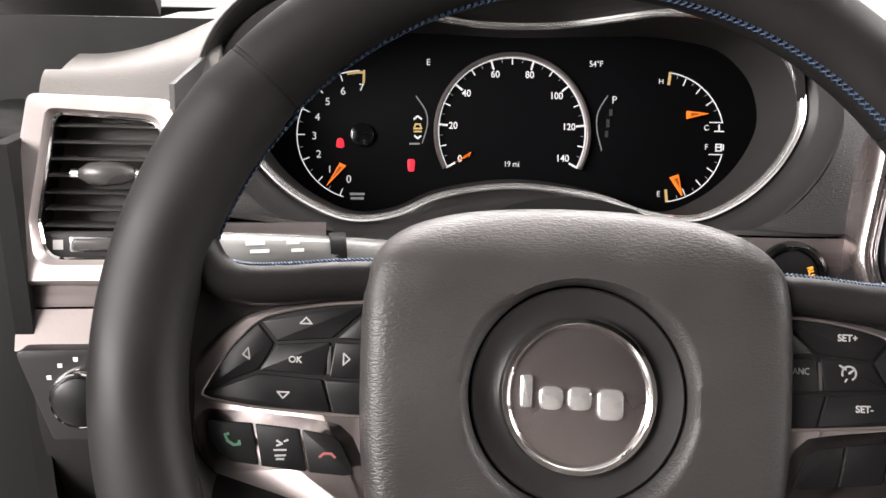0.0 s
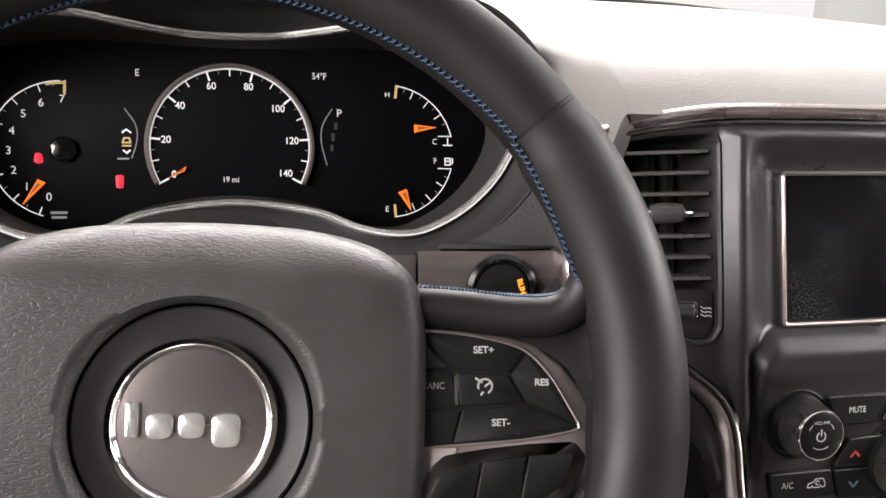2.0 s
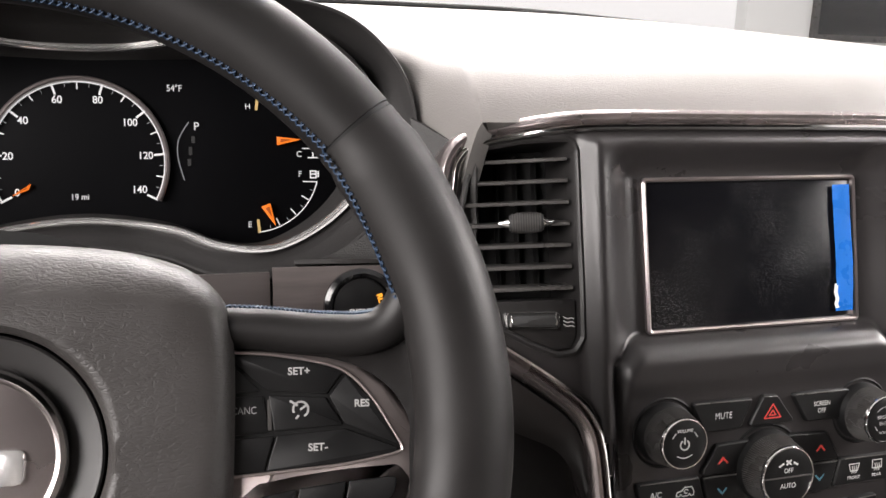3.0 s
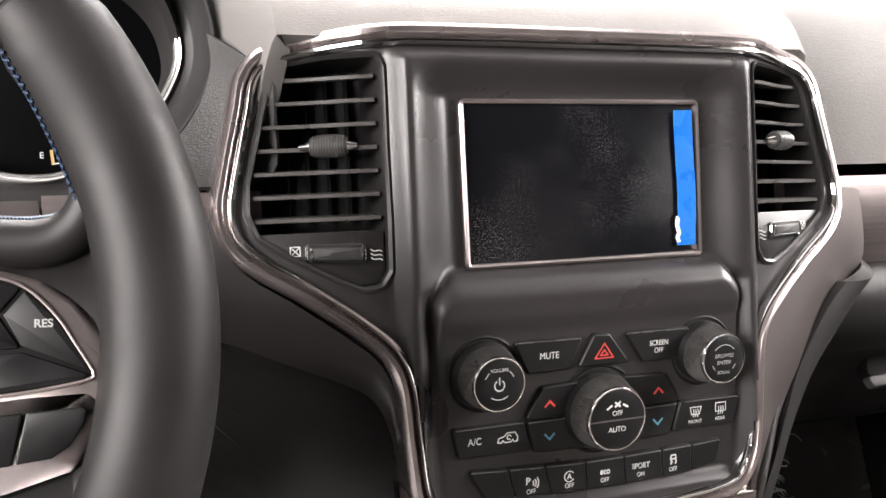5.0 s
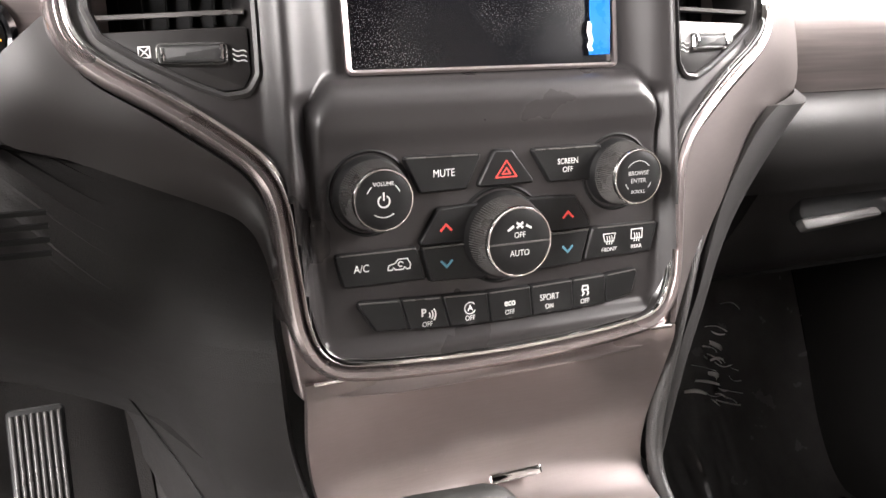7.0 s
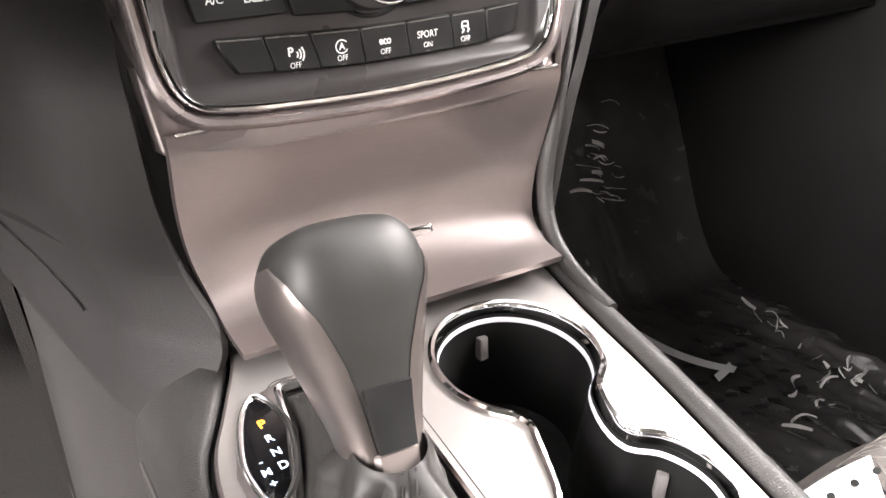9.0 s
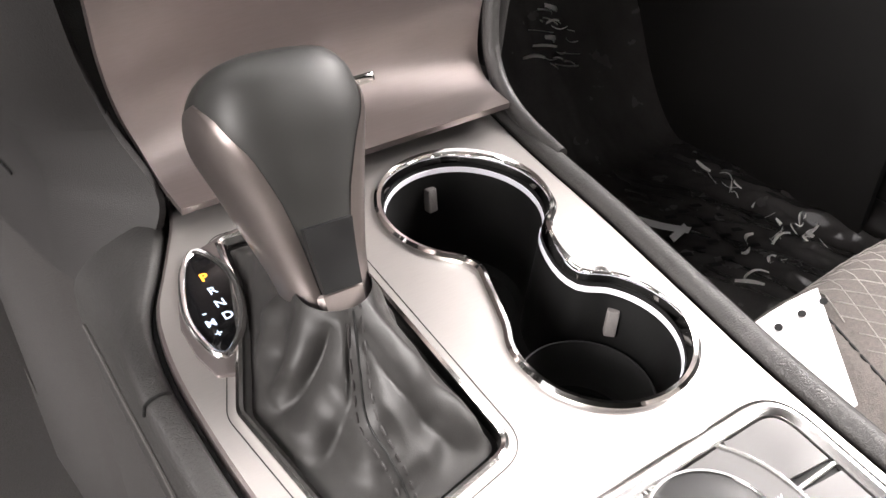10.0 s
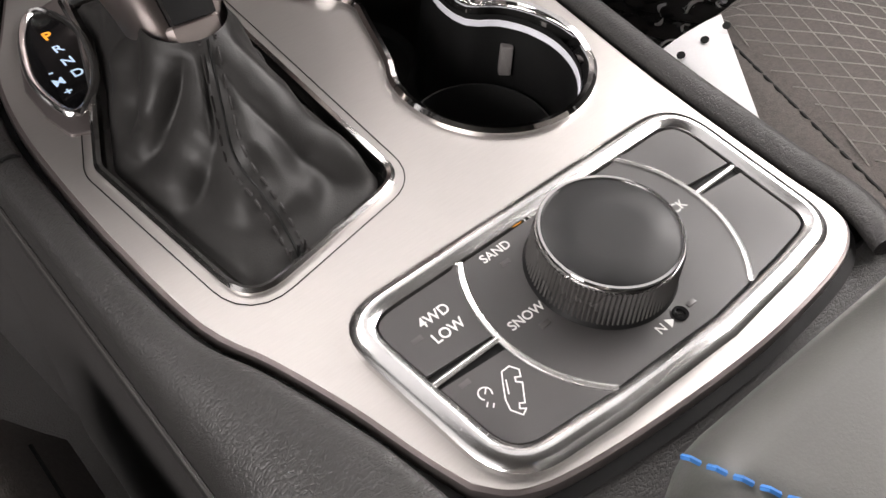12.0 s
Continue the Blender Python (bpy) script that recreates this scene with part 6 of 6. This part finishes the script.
def clipped(cond, n=160):
    """The part of the inner panel that the condition keeps, as an outline in angle order round its middle."""
    pts = []
    for i in range(len(inner_mode)):
        a, b = np.array(inner_mode[i - 1]), np.array(inner_mode[i])
        m_ = max(2, int(np.linalg.norm(b - a) / 0.001))
        pts += [a + (b - a) * k / m_ for k in range(m_)]
    return [p for p in pts if cond(p)]


c0 = np.array((DX, DY)) * MM
top_pts = sorted(clipped(lambda p: p[1] > DY * MM and np.linalg.norm(p - c0) < DR * MM), key=lambda p: p[0])
bot_pts = sorted(clipped(lambda p: p[1] < DY * MM and np.linalg.norm(p - c0) < DR * MM), key=lambda p: -p[0])


def arc_between(p, q):
    a0, a1 = math.atan2(*(p - c0)[::-1]), math.atan2(*(q - c0)[::-1])
    if a1 - a0 > math.pi:
        a1 -= 2 * math.pi
    if a1 - a0 < -math.pi:
        a1 += 2 * math.pi
    return [c0 + DR * MM * np.array((math.cos(a0 + (a1 - a0) * k / 24), math.sin(a0 + (a1 - a0) * k / 24))) for k in range(25)]


right_arc, left_arc = arc_between(top_pts[-1], bot_pts[0]), arc_between(bot_pts[-1], top_pts[0])
part("dial_field", slab(top_pts[::3] + right_arc[1:-1] + bot_pts[::3] + left_arc[1:-1], 0.0, 0.0026, 0.0003), PANEL, mode, "grey dial field", 10)
for arc_pts in (right_arc, left_arc):
    part("chrome_arc", tube([(*p, 0.0026) for p in arc_pts], (0.0012, 0.0010), 8), BEZEL, mode, "thin chrome arc")
for s, (x0, x1) in ((-1, (-84, -57)), (1, (44, 65.5))):
    part("chrome_bar", tube([(x0 * MM, DY * MM, 0.0028), (x1 * MM, DY * MM, 0.0028)], (0.0011, 0.0010), 10), BEZEL, mode, "thin chrome bar")
    for k in (1, -1):
        arcp = [p for p in (right_arc if s > 0 else left_arc) if (p[1] - c0[1]) * k > 0.0015]
        edge = clipped(lambda p: (p[0] - c0[0]) * s > 0 and (p[1] - c0[1]) * k > 0.0015 and np.linalg.norm(p - c0) > (DR + 0.8) * MM)
        cc = np.mean([*arcp, *edge], axis=0)
        arcq = [c0 + (p - c0) * (1 + 1.3 / DR) for p in arcp]
        ring = sorted(arcq + edge[::3], key=lambda p: math.atan2(p[1] - cc[1], p[0] - cc[0]))
        part("button", slab(ring, 0.0, 0.0028, 0.00015), PANEL, mode, "grey push button", 10)
zp = 2.9
lettering("4WD", 5.6, -67, 0.5, zp, PRINT, mode, sx=0.95, bold=0.08)
lettering("LOW", 5.6, -67, -6.8, zp, PRINT, mode, sx=0.95, bold=0.08)
zq = 2.7
lettering("SAND", 4.9, -33, 7.5, zq, PRINT, mode, bold=0.06)
lettering("SNOW", 4.9, -43.5, -18.5, zq, PRINT, mode, bold=0.06)
lettering("AUTO", 4.9, -8.5, 12.5, zq, PRINT, mode, bold=0.06)
lettering("ROCK", 5.6, 30, -19, zq, PRINT, mode, sx=0.9)
lettering("N", 4.8, -13, -50, zq, PRINT, mode)
part("pointer_mark", slab(mm((-9.6, -52), (-6.6, -50), (-9.6, -48)), 0.002, 0.0027, 0.0001), PRINT, mode)
part("neutral_pin", lathe([(0.0028, 0.002), (0.0028, 0.0034), (0.0018, 0.0034), (0.0015, 0.0026), (0, 0.0026)], 20, (-0.0035, -0.0500)), GLOSS, mode, "black recessed pin")
part("auto_light", box(-0.0205, -0.0165, 0.0118, 0.0140, 0.002, 0.0028), AMBER, mode, "small amber light")
for x, y in ((-33.5, 2), (-41, -24.5), (-77, -3), (-76, -24.5), (3, -49.5)):
    part("dark_light", box((x - 2) * MM, (x + 2) * MM, (y - 0.9) * MM, (y + 0.9) * MM, 0.002, 0.0029), SLAT, mode)
hill = [(-71.5, -40), (-70.2, -36.4), (-66.6, -31.4), (-64.4, -28.6), (-61.2, -28.6), (-59.6, -31.4), (-61, -33.6), (-62.6, -32.6), (-63.4, -34), (-62, -35.4), (-66.4, -41), (-67.8, -40), (-69, -41.4), (-67.4, -42.6), (-69.6, -43.6), (-71.5, -40)]
part("descent_mark", strokes([hill, [(-68, -35.6), (-65.4, -31.6)], arc(-73.6, -31, 2.2, -40, 220, 12), [(-73.6, -31), (-72.2, -29.8)], [(-76.2, -34.6), (-75, -33.8)], [(-74.8, -36), (-73.8, -35.2)]], 0.45, 0.0027, 0.0029), PRINT, mode)
dial = knob(-8.7, -19.3, 0.0258, 0.0215, "round black dial with a chrome ring", mode, 0.97)

# ---- left end of the dash ----
FRAMESILVER = mat("pale_satin_silver", (0.62, 0.56, 0.545), 0.38, metal=0.7, var=0.04, vscale=12)
LV = pose(-0.150, 0.500, 0.768, 78, 0, 0)
lv = thing("side_air_vent", "black side air vent in a thick satin silver frame", "air vent", LV)
lo = rpoly(mm((-33, 56), (48, 53), (52, -50), (-47, -50), (-46, -15)), [0.006, 0.012, 0.01, 0.008, 0.02], 5)
li = rpoly(mm((-20, 46), (38, 42), (40, -36), (-26, -36), (-30, -14)), [0.006, 0.012, 0.01, 0.012, 0.01], 5)
lo, li = ccw([np.array(q) for q in lo]), ccw([np.array(q) for q in li])
bm = bmesh.new()
levels = [(0, -0.03), (0, 0.006), (0.2, 0.010), (0.8, 0.009), (1.0, 0.003), (1.0, -0.01)]
vs = [[bm.verts.new((*(a * (1 - f) + b * f), z)) for a, b in zip(lo, li)] for f, z in levels]
for a, b in zip(vs, vs[1:]):
    for i in range(len(lo)):
        bm.faces.new((a[i], a[(i + 1) % len(lo)], b[(i + 1) % len(lo)], b[i]))
part("frame", bm, FRAMESILVER, lv, "thick satin silver frame")
part("throat", loft(li, [(0, 0.002), (0.001, -0.03)], cap1=True), BLACK, lv, "black throat")
part("chrome_line", loft(li, [(-0.001, 0.0028), (0, 0.0042), (0.0012, 0.003), (0.0012, 0)]), CHROME, lv, "thin chrome line")
for i in range(7):
    y = 39.5 - 9.3 * i
    part("slat", tube([((-23 - 0.7 * i) * MM, y * MM, -0.006), (0.038, y * MM - 0.001, -0.004)], (0.008, 0.0012), 12, up=(0, 1, 0.15)), SLAT, lv)
part("slider", tube([(-0.006, 0.012, 0.003), (-0.001, 0.012, 0.005), (0.008, 0.012, 0.006), (0.017, 0.012, 0.005), (0.022, 0.012, 0.003)], lambda f: 0.0035 + 0.0035 * math.sin(math.pi * f), 16, up=(0, 1, 0)), SLAT, lv, "grey slider")
for d in (-0.0085, 0.0245):
    part("slider_end", tube([(d - 0.003, 0.012, 0.0015), (d + 0.003, 0.012, 0.0025)], (0.003, 0.003), 12, up=(0, 1, 0)), CHROME, lv, "chrome slider end")
part("lower_panel", slab(rpoly(mm((-29, -20), (39, -20), (39, -35), (-26, -35)), 0.004), -0.02, 0.0015, 0.001), PLASTIC, lv, "dark lower panel")
part("wheel_frame", slab(rpoly(mm((-14, -32), (12, -32), (12, -23), (-14, -23)), 0.002), 0, 0.0030, 0.001), CHROME, lv, "chrome thumbwheel frame")
part("thumbwheel", slab(rpoly(mm((-12.5, -30.8), (10.5, -30.8), (10.5, -24.2), (-12.5, -24.2)), 0.0015), 0, 0.0038, 0.001), SLAT, lv)
part("mark", box(-0.023, -0.0175, -0.0305, -0.0250, 0.001, 0.0018), PRINT, lv)

part("end_ledge", sheet(lambda x, v: (x, 0.489 - 0.004 * v, 0.7225 - 0.0155 * v), np.linspace(-0.195, -0.05, 12), np.linspace(0, 1, 6), 0.006), TRIM, dash, "bronze lower ledge")
part("end_shelf", sheet(lambda x, v: (x, 0.484 - 0.010 * v, 0.7060 - 0.021 * v), np.linspace(-0.193, -0.05, 12), np.linspace(0, 1, 6), 0.006), SPOKE_SHELF, dash, "pale lower shelf")
sw = thing("light_switch", "dark light switch panel with a chrome-ringed knob", "switch", pose(-0.151, 0.4615, 0.664, 84, 0, 0))
part("panel", slab(rpoly(mm((-38, 26), (40, 26), (40, -26), (-20, -26)), 0.004), -0.01, 0.0015, 0.001), PLASTIC, sw, "dark panel")
part("knob_ring", lathe([(0.0165, 0), (0.0165, 0.010), (0.015, 0.012), (0.0135, 0.011), (0.013, 0.004)], 40, (-0.002, 0.0)), CHROME, sw, "chrome ring")
part("knob", lathe([(0.0132, 0), (0.0132, 0.013), (0.011, 0.0145), (0, 0.0145)], 36, (-0.002, 0.0)), BUTTON, sw, "dark knob")
for a in (100, 125, 150):
    x, y = -2 + 21 * math.cos(radians(a)), 21 * math.sin(radians(a))
    part("mark", box((x - 1.2) * MM, (x + 1.2) * MM, (y - 1.2) * MM, (y + 1.2) * MM, 0.001, 0.0017), PRINT, sw)

# driver door and pillar trim
def door(name, x, s, label):
    d = thing(name, label, "car door")
    part("inner_panel", sheet(lambda y, v: (x + s * (0.02 * math.sin(v * 3.1) + 0.03 * v), y, 0.86 - 0.78 * v), np.linspace(-0.12, 1.02, 12), np.linspace(0, 1, 16), 0.03 * s), DOORSKIN, d, "dark moulded inner panel")
    part("sill_top", tube([(x, -0.12, 0.870), (x, 0.4, 0.875), (x, 1.0, 0.872)], (0.02, 0.014), 12), DOORSKIN, d, "dark window sill")
    return d


dd = door("driver_door", -0.285, 1, "black inner panel of the open driver door")
dd.matrix_basis = pose(-0.34, 0.80, 0, 0, 0, -58) @ pose(0.30, -1.02, 0)
pd = door("passenger_door", 1.30, -1, "dark inner panel of the passenger door")
RD = pose(1.262, 0.70, 0.32, 0, -90, 0)
part("speaker_ring", lathe([(0.100, 0.0), (0.100, 0.006), (0.094, 0.010), (0.089, 0.006), (0.087, 0.0)], 48), PLASTIC, pd, "dark speaker ring", m=RD)
part("speaker_grille", lathe([(0.088, 0.001), (0.05, 0.002), (0, 0.003)], 40), BLACK, pd, "black speaker grille", m=RD)
part("kick_panel", sheet(lambda y, v: (1.245 - 0.03 * v, 0.45 + 0.62 * y, 0.60 - 0.52 * v), np.linspace(0, 1, 8), np.linspace(0, 1, 8), 0.01), DOORSKIN, pd, "black kick panel")
structure("sill_passenger", tube([(1.255, -0.4, 0.075), (1.255, 0.3, 0.075), (1.250, 0.7, 0.085), (1.24, 0.95, 0.12)], (0.028, 0.022), 14), PLASTIC, "dark plastic door sill", "sill")

# ---- passenger footwell ----
def floor_z(x, y):
    return 0.065 + 0.40 * step(y, 0.72, 1.02) + 0.10 * step(-x, -0.80, -0.64)


def crumple(x, y):
    r = math.exp(-((x - 1.165) / 0.075) ** 2) * step(0.75 - y, 0.0, 0.15)
    f = math.exp(-((x - 0.98) / 0.10) ** 2 - ((y - 0.84) / 0.08) ** 2)
    b = math.exp(-((x - 1.06) / 0.10) ** 2 - ((y - 0.46) / 0.06) ** 2)
    k = 0.22 + 1.0 * r + 1.1 * f + 0.8 * b
    n = noise.ridged_multi_fractal((x * 14, y * 9 + x * 6, 0.3), 0.9, 2.1, 4, 1.0, 2.0)
    return 0.009 * k * (n - 0.9) + 0.004 * k


film = thing("floor_film", "clear crumpled protective film over the footwell carpet", "floor film")
part("film", sheet(lambda x, y: (x, y, floor_z(x, y) + 0.012 + crumple(x, y)), np.linspace(0.66, 1.215, 150), np.linspace(1.02, 0.20, 190), 0.0004), FILM, film, "", 180)
for k, (x, y, w) in enumerate([(0.96 + 0.022 * i, 0.60 - 0.032 * j, 0.015) for j in range(4) for i in range(8)]):
    a = radians(-52)
    part("print_bar", box(-w / 2, w / 2, -0.0035, 0.0035, 0, 0.0004), BLACK, film, m=pose(x + 0.012 * (k // 8), y, floor_z(x, y) + 0.0175, 0, 0, -24))


def ribbon(path, w):
    p = [np.array(q) for q in spline(path, 8)]
    return sheet(lambda i, v: p[i] + np.array((w * (v - 0.5), w * 0.5 * (v - 0.5), 0)), range(len(p)), [0, 0.5, 1], 0.0006)


strip = thing("paper_strip", "narrow white paper strip lying on the floor film", "paper strip")
zs = 0.092
part("strip", ribbon([(0.985, 0.712, zs), (0.985, 0.66, zs + 0.002), (0.994, 0.613, zs + 0.003), (1.012, 0.580, zs + 0.002), (1.034, 0.558, zs)], 0.012), PAPER, strip)
part("strip_end", sheet(lambda i, v: (1.000 + 0.034 * i + 0.004 * v, 0.551 + 0.009 * i + 0.011 * v, zs + 0.001), [0, 0.5, 1], [0, 0.5, 1], 0.0006), PAPER, strip)

# folds at the film's edges, their glints painted in
rnd = random.Random(4)
folds = thing("film_folds", "curled folds of clear film, coloured near white for their glints", "film fold")
# The film is clear; the near-white colour stands for light glinting on it.
GLINTFILM = mat("film_glint_white", (0.93, 0.92, 0.90), 0.15, var=0.1, vscale=80, coat=0.8, spec=0.8)
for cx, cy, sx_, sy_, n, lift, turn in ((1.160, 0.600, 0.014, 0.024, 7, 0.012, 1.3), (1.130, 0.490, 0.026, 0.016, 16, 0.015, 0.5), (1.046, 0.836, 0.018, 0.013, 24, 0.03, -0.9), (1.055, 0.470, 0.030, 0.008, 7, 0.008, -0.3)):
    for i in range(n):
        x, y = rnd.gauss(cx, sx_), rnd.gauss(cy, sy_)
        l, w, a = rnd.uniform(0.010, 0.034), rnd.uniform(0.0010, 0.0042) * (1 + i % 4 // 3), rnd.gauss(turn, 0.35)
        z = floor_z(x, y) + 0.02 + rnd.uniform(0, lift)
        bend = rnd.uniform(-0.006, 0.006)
        part("fold", sheet(lambda u, v: (x + l * (u - 0.5) * math.cos(a) - (w * v * math.sin(math.pi * (0.12 + 0.8 * u)) + bend * (2 * u - 1) ** 2) * math.sin(a), y + l * (u - 0.5) * math.sin(a) + (w * v * math.sin(math.pi * (0.12 + 0.8 * u)) + bend * (2 * u - 1) ** 2) * math.cos(a), z + 0.004 * math.sin(3 * u) * math.cos(i) + 0.45 * w * math.sin(2.8 * v + i)), np.linspace(0, 1, 8), np.linspace(0, 1, 4), 0.0003), GLINTFILM, folds)

# ---- seats ----
def seat_seam(y):
    return 0.700 + 0.40 * (y - 0.225)


def seat_top(x, y):
    d = seat_seam(y) - x
    z = 0.371 + 0.006 * step(-d, 0.0, 0.06) - 0.003 * math.exp(-(d / 0.0035) ** 2) - 0.010 * step(x, 0.78, 0.92)
    if d > 0:
        z -= 0.22 * d + 25 * max(0, d - 0.045) ** 2
    return z - 0.09 * step(y, 0.212, 0.285) ** 1.5


seat = thing("passenger_seat", "grey fabric passenger seat with diamond quilted stitching", "car seat")
part("cushion", sheet(lambda x, y: (x, y, seat_top(x, y)), np.linspace(0.625, 1.18, 150), np.linspace(0.285, -0.35, 90), 0.02), FABRIC, seat, "grey woven cushion")
part("cushion_side", sheet(lambda y, v: (0.627 - 0.004 * math.sin(3 * v), y, 0.33 - 0.22 * v), np.linspace(0.262, -0.35, 12), np.linspace(0, 1, 8), 0.01), FABRIC, seat, "grey cushion side")
part("cushion_front", sheet(lambda x, v: (x, 0.284 + 0.006 * math.sin(3 * v), 0.284 - 0.20 * v), np.linspace(0.627, 1.18, 12), np.linspace(0, 1, 8), -0.01), FABRIC, seat, "grey cushion front")
bm = bmesh.new()
for d in (-1, 1):
    for i in range(-40, 70):
        pts = []
        for k in range(64):
            y = 0.250 - 0.005 * k
            x = 0.66 + 0.0125 * i + d * (0.250 - y) * 0.55
            if x < 1.12 and -0.06 < y < 0.251 and x > seat_seam(y) + 0.004:
                pts.append((x, y, seat_top(x, y) + 0.0002))
        if len(pts) > 3:
            tube(pts[::2], 0.00042, 4, bm=bm)
tagged(part("quilting", bm, SEATTHREAD, seat, "pale diamond quilting thread"), kind="stuff")
part("seam", tube([(seat_seam(y), y, seat_top(seat_seam(y), y) + 0.0004) for y in np.linspace(0.245, -0.2, 50)], 0.0009, 6), BLACK, seat, "dark seam")
bm = bmesh.new()
for i in range(60):
    y = 0.215 - 0.006 * i
    x = seat_seam(y) - 0.026
    tube([(x, y, seat_top(x, y) + 0.0003), (x - 0.0016, y - 0.0045, seat_top(x - 0.0016, y - 0.0045) + 0.0003)], 0.0005, 5, bm=bm)
part("stitching", bm, SEATTHREAD, seat, "pale seam thread")

dseat = thing("driver_seat", "grey woven driver seat cushion with a stitched edge", "car seat")


def dseat_top(x, y):
    e = 0.332 - x
    return 0.318 - 0.05 * (1 - min(max(e, 0) / 0.03, 1)) ** 2 - 0.08 * step(y, 0.285, 0.345) ** 1.5


part("cushion", sheet(lambda x, y: (x, y, dseat_top(x, y)), np.linspace(-0.18, 0.335, 60), np.linspace(0.345, -0.35, 60), 0.02), FABRIC, dseat, "grey woven cushion")
part("cushion_side", sheet(lambda y, v: (0.3345 - 0.004 * math.sin(3 * v), y, dseat_top(0.335, y) - 0.001 - 0.2 * v), np.linspace(0.342, -0.35, 20), np.linspace(0, 1, 5), -0.01), FABRIC, dseat, "grey cushion side")
part("seam", tube([(0.321, y, dseat_top(0.321, y) + 0.0002) for y in np.linspace(0.28, -0.2, 30)], 0.0010, 6), BLACK, dseat, "dark seam")

# white card between the seat and the console
card = thing("paper_card", "white paper card with three punched holes beside the seat", "card")
q0, q1, q2, q3 = (np.array(q) for q in ((0.648, 0.229, 0.3665), (0.703, 0.224, 0.3745), (0.6435, 0.158, 0.3745), (0.610, 0.160, 0.360)))
part("sheet", sheet(lambda u, v: (q0 * (1 - u) + q1 * u) * (1 - v) + (q3 * (1 - u) + q2 * u) * v + np.array((0, 0, 0.003 * math.sin(3 * u))), np.linspace(0, 1, 10), np.linspace(0, 1, 10), 0.0006), PAPER, card)
for u in (0.22, 0.52, 0.80):
    c = q0 * (1 - u) + q1 * u + np.array((0, -0.012, 0.0048))
    part("hole", lathe([(0.0022, 0), (0.0022, 0.0004), (0, 0.0004)], 16), BLACK, card, "dark punched hole", m=pose(*c, 0, -24, 0))

# console lid behind the mode panel
lid_line = rpoly([(0.420, 0.056), (0.600, 0.050), (0.605, -0.26), (0.420, -0.26)], [0.020, 0.02, 0.03, 0.03], 6)
arm = thing("armrest_lid", "dark grey leather armrest lid with blue edge stitching", "armrest")
LIDSKIN = mat("armrest_leather", (0.040, 0.041, 0.037), 0.5, var=0.1, vscale=30, grain=0.1, gscale=1500)
part("lid", loft(lid_line, [(0.004, 0.405), (0.0, 0.415), (0.0, 0.452), (0.004, 0.462), (0.010, 0.466), (0.014, 0.467)], True, True), LIDSKIN, arm, "dark grey leather lid")
bm = bmesh.new()
for i in range(34):
    x, y = 0.4249 + 0.00213 * i, 0.0511 - 0.0050 * i
    tube([(x, y, 0.4669), (x + 0.0004, y - 0.0016, 0.4678), (x + 0.00213 * 0.7, y - 0.0035, 0.4669)], 0.0007, 5, bm=bm)
part("stitching", bm, mat("bright_blue_thread", (0.012, 0.10, 0.30), 0.7), arm, "bright blue stitching")

# pedals
ped = thing("accelerator_pedal", "black ribbed accelerator pedal in the driver footwell", "pedal", pose(0.246, 0.775, 0.30, 62, 0, 0))
part("plate", slab(rpoly([(-0.024, -0.06), (0.024, -0.06), (0.024, 0.065), (-0.024, 0.065)], 0.006), -0.008, 0.004, 0.003), RUBBER, ped, "black rubber plate")
for i in range(8):
    x = -0.0195 + 0.0056 * i
    part("rib", box(x - 0.0016, x + 0.0016, -0.055, 0.06, 0.003, 0.0065, 0.001), SLAT, ped, "grey rib")
bped = thing("brake_pedal", "black brake pedal on a dark arm", "pedal", pose(0.09, 0.74, 0.33, 62, 0, 0))
part("pad", slab(rpoly([(-0.055, -0.03), (0.055, -0.03), (0.055, 0.03), (-0.055, 0.03)], 0.01), -0.008, 0.006, 0.003), RUBBER, bped, "black rubber pad")
part("arm", tube([(0.0, 0.02, -0.006), (0.0, 0.12, -0.02), (0.0, 0.22, -0.01)], (0.01, 0.006), 10, up=(0, 0, 1)), BLACK, bped, "dark arm")

# seat backs
for st, x0, x1, nm in ((dseat, -0.16, 0.32, "backrest"), (seat, 0.66, 1.17, "backrest")):
    part("backrest", sheet(lambda x, v: (x, -0.32 - 0.22 * v + 0.04 * math.sin(math.pi * (x - x0) / (x1 - x0)) * -1, 0.30 + 0.68 * v), np.linspace(x0, x1, 14), np.linspace(1, 0, 12), 0.10), FABRIC, st, "grey woven backrest")
    xm = (x0 + x1) / 2
    part("headrest", loft(rpoly([(xm - 0.13, -0.62), (xm + 0.13, -0.62), (xm + 0.13, -0.53), (xm - 0.13, -0.53)], 0.03), [(0.015, 0.99), (0, 1.01), (0, 1.14), (0.015, 1.165)], True, True), FABRIC, st, "grey headrest")
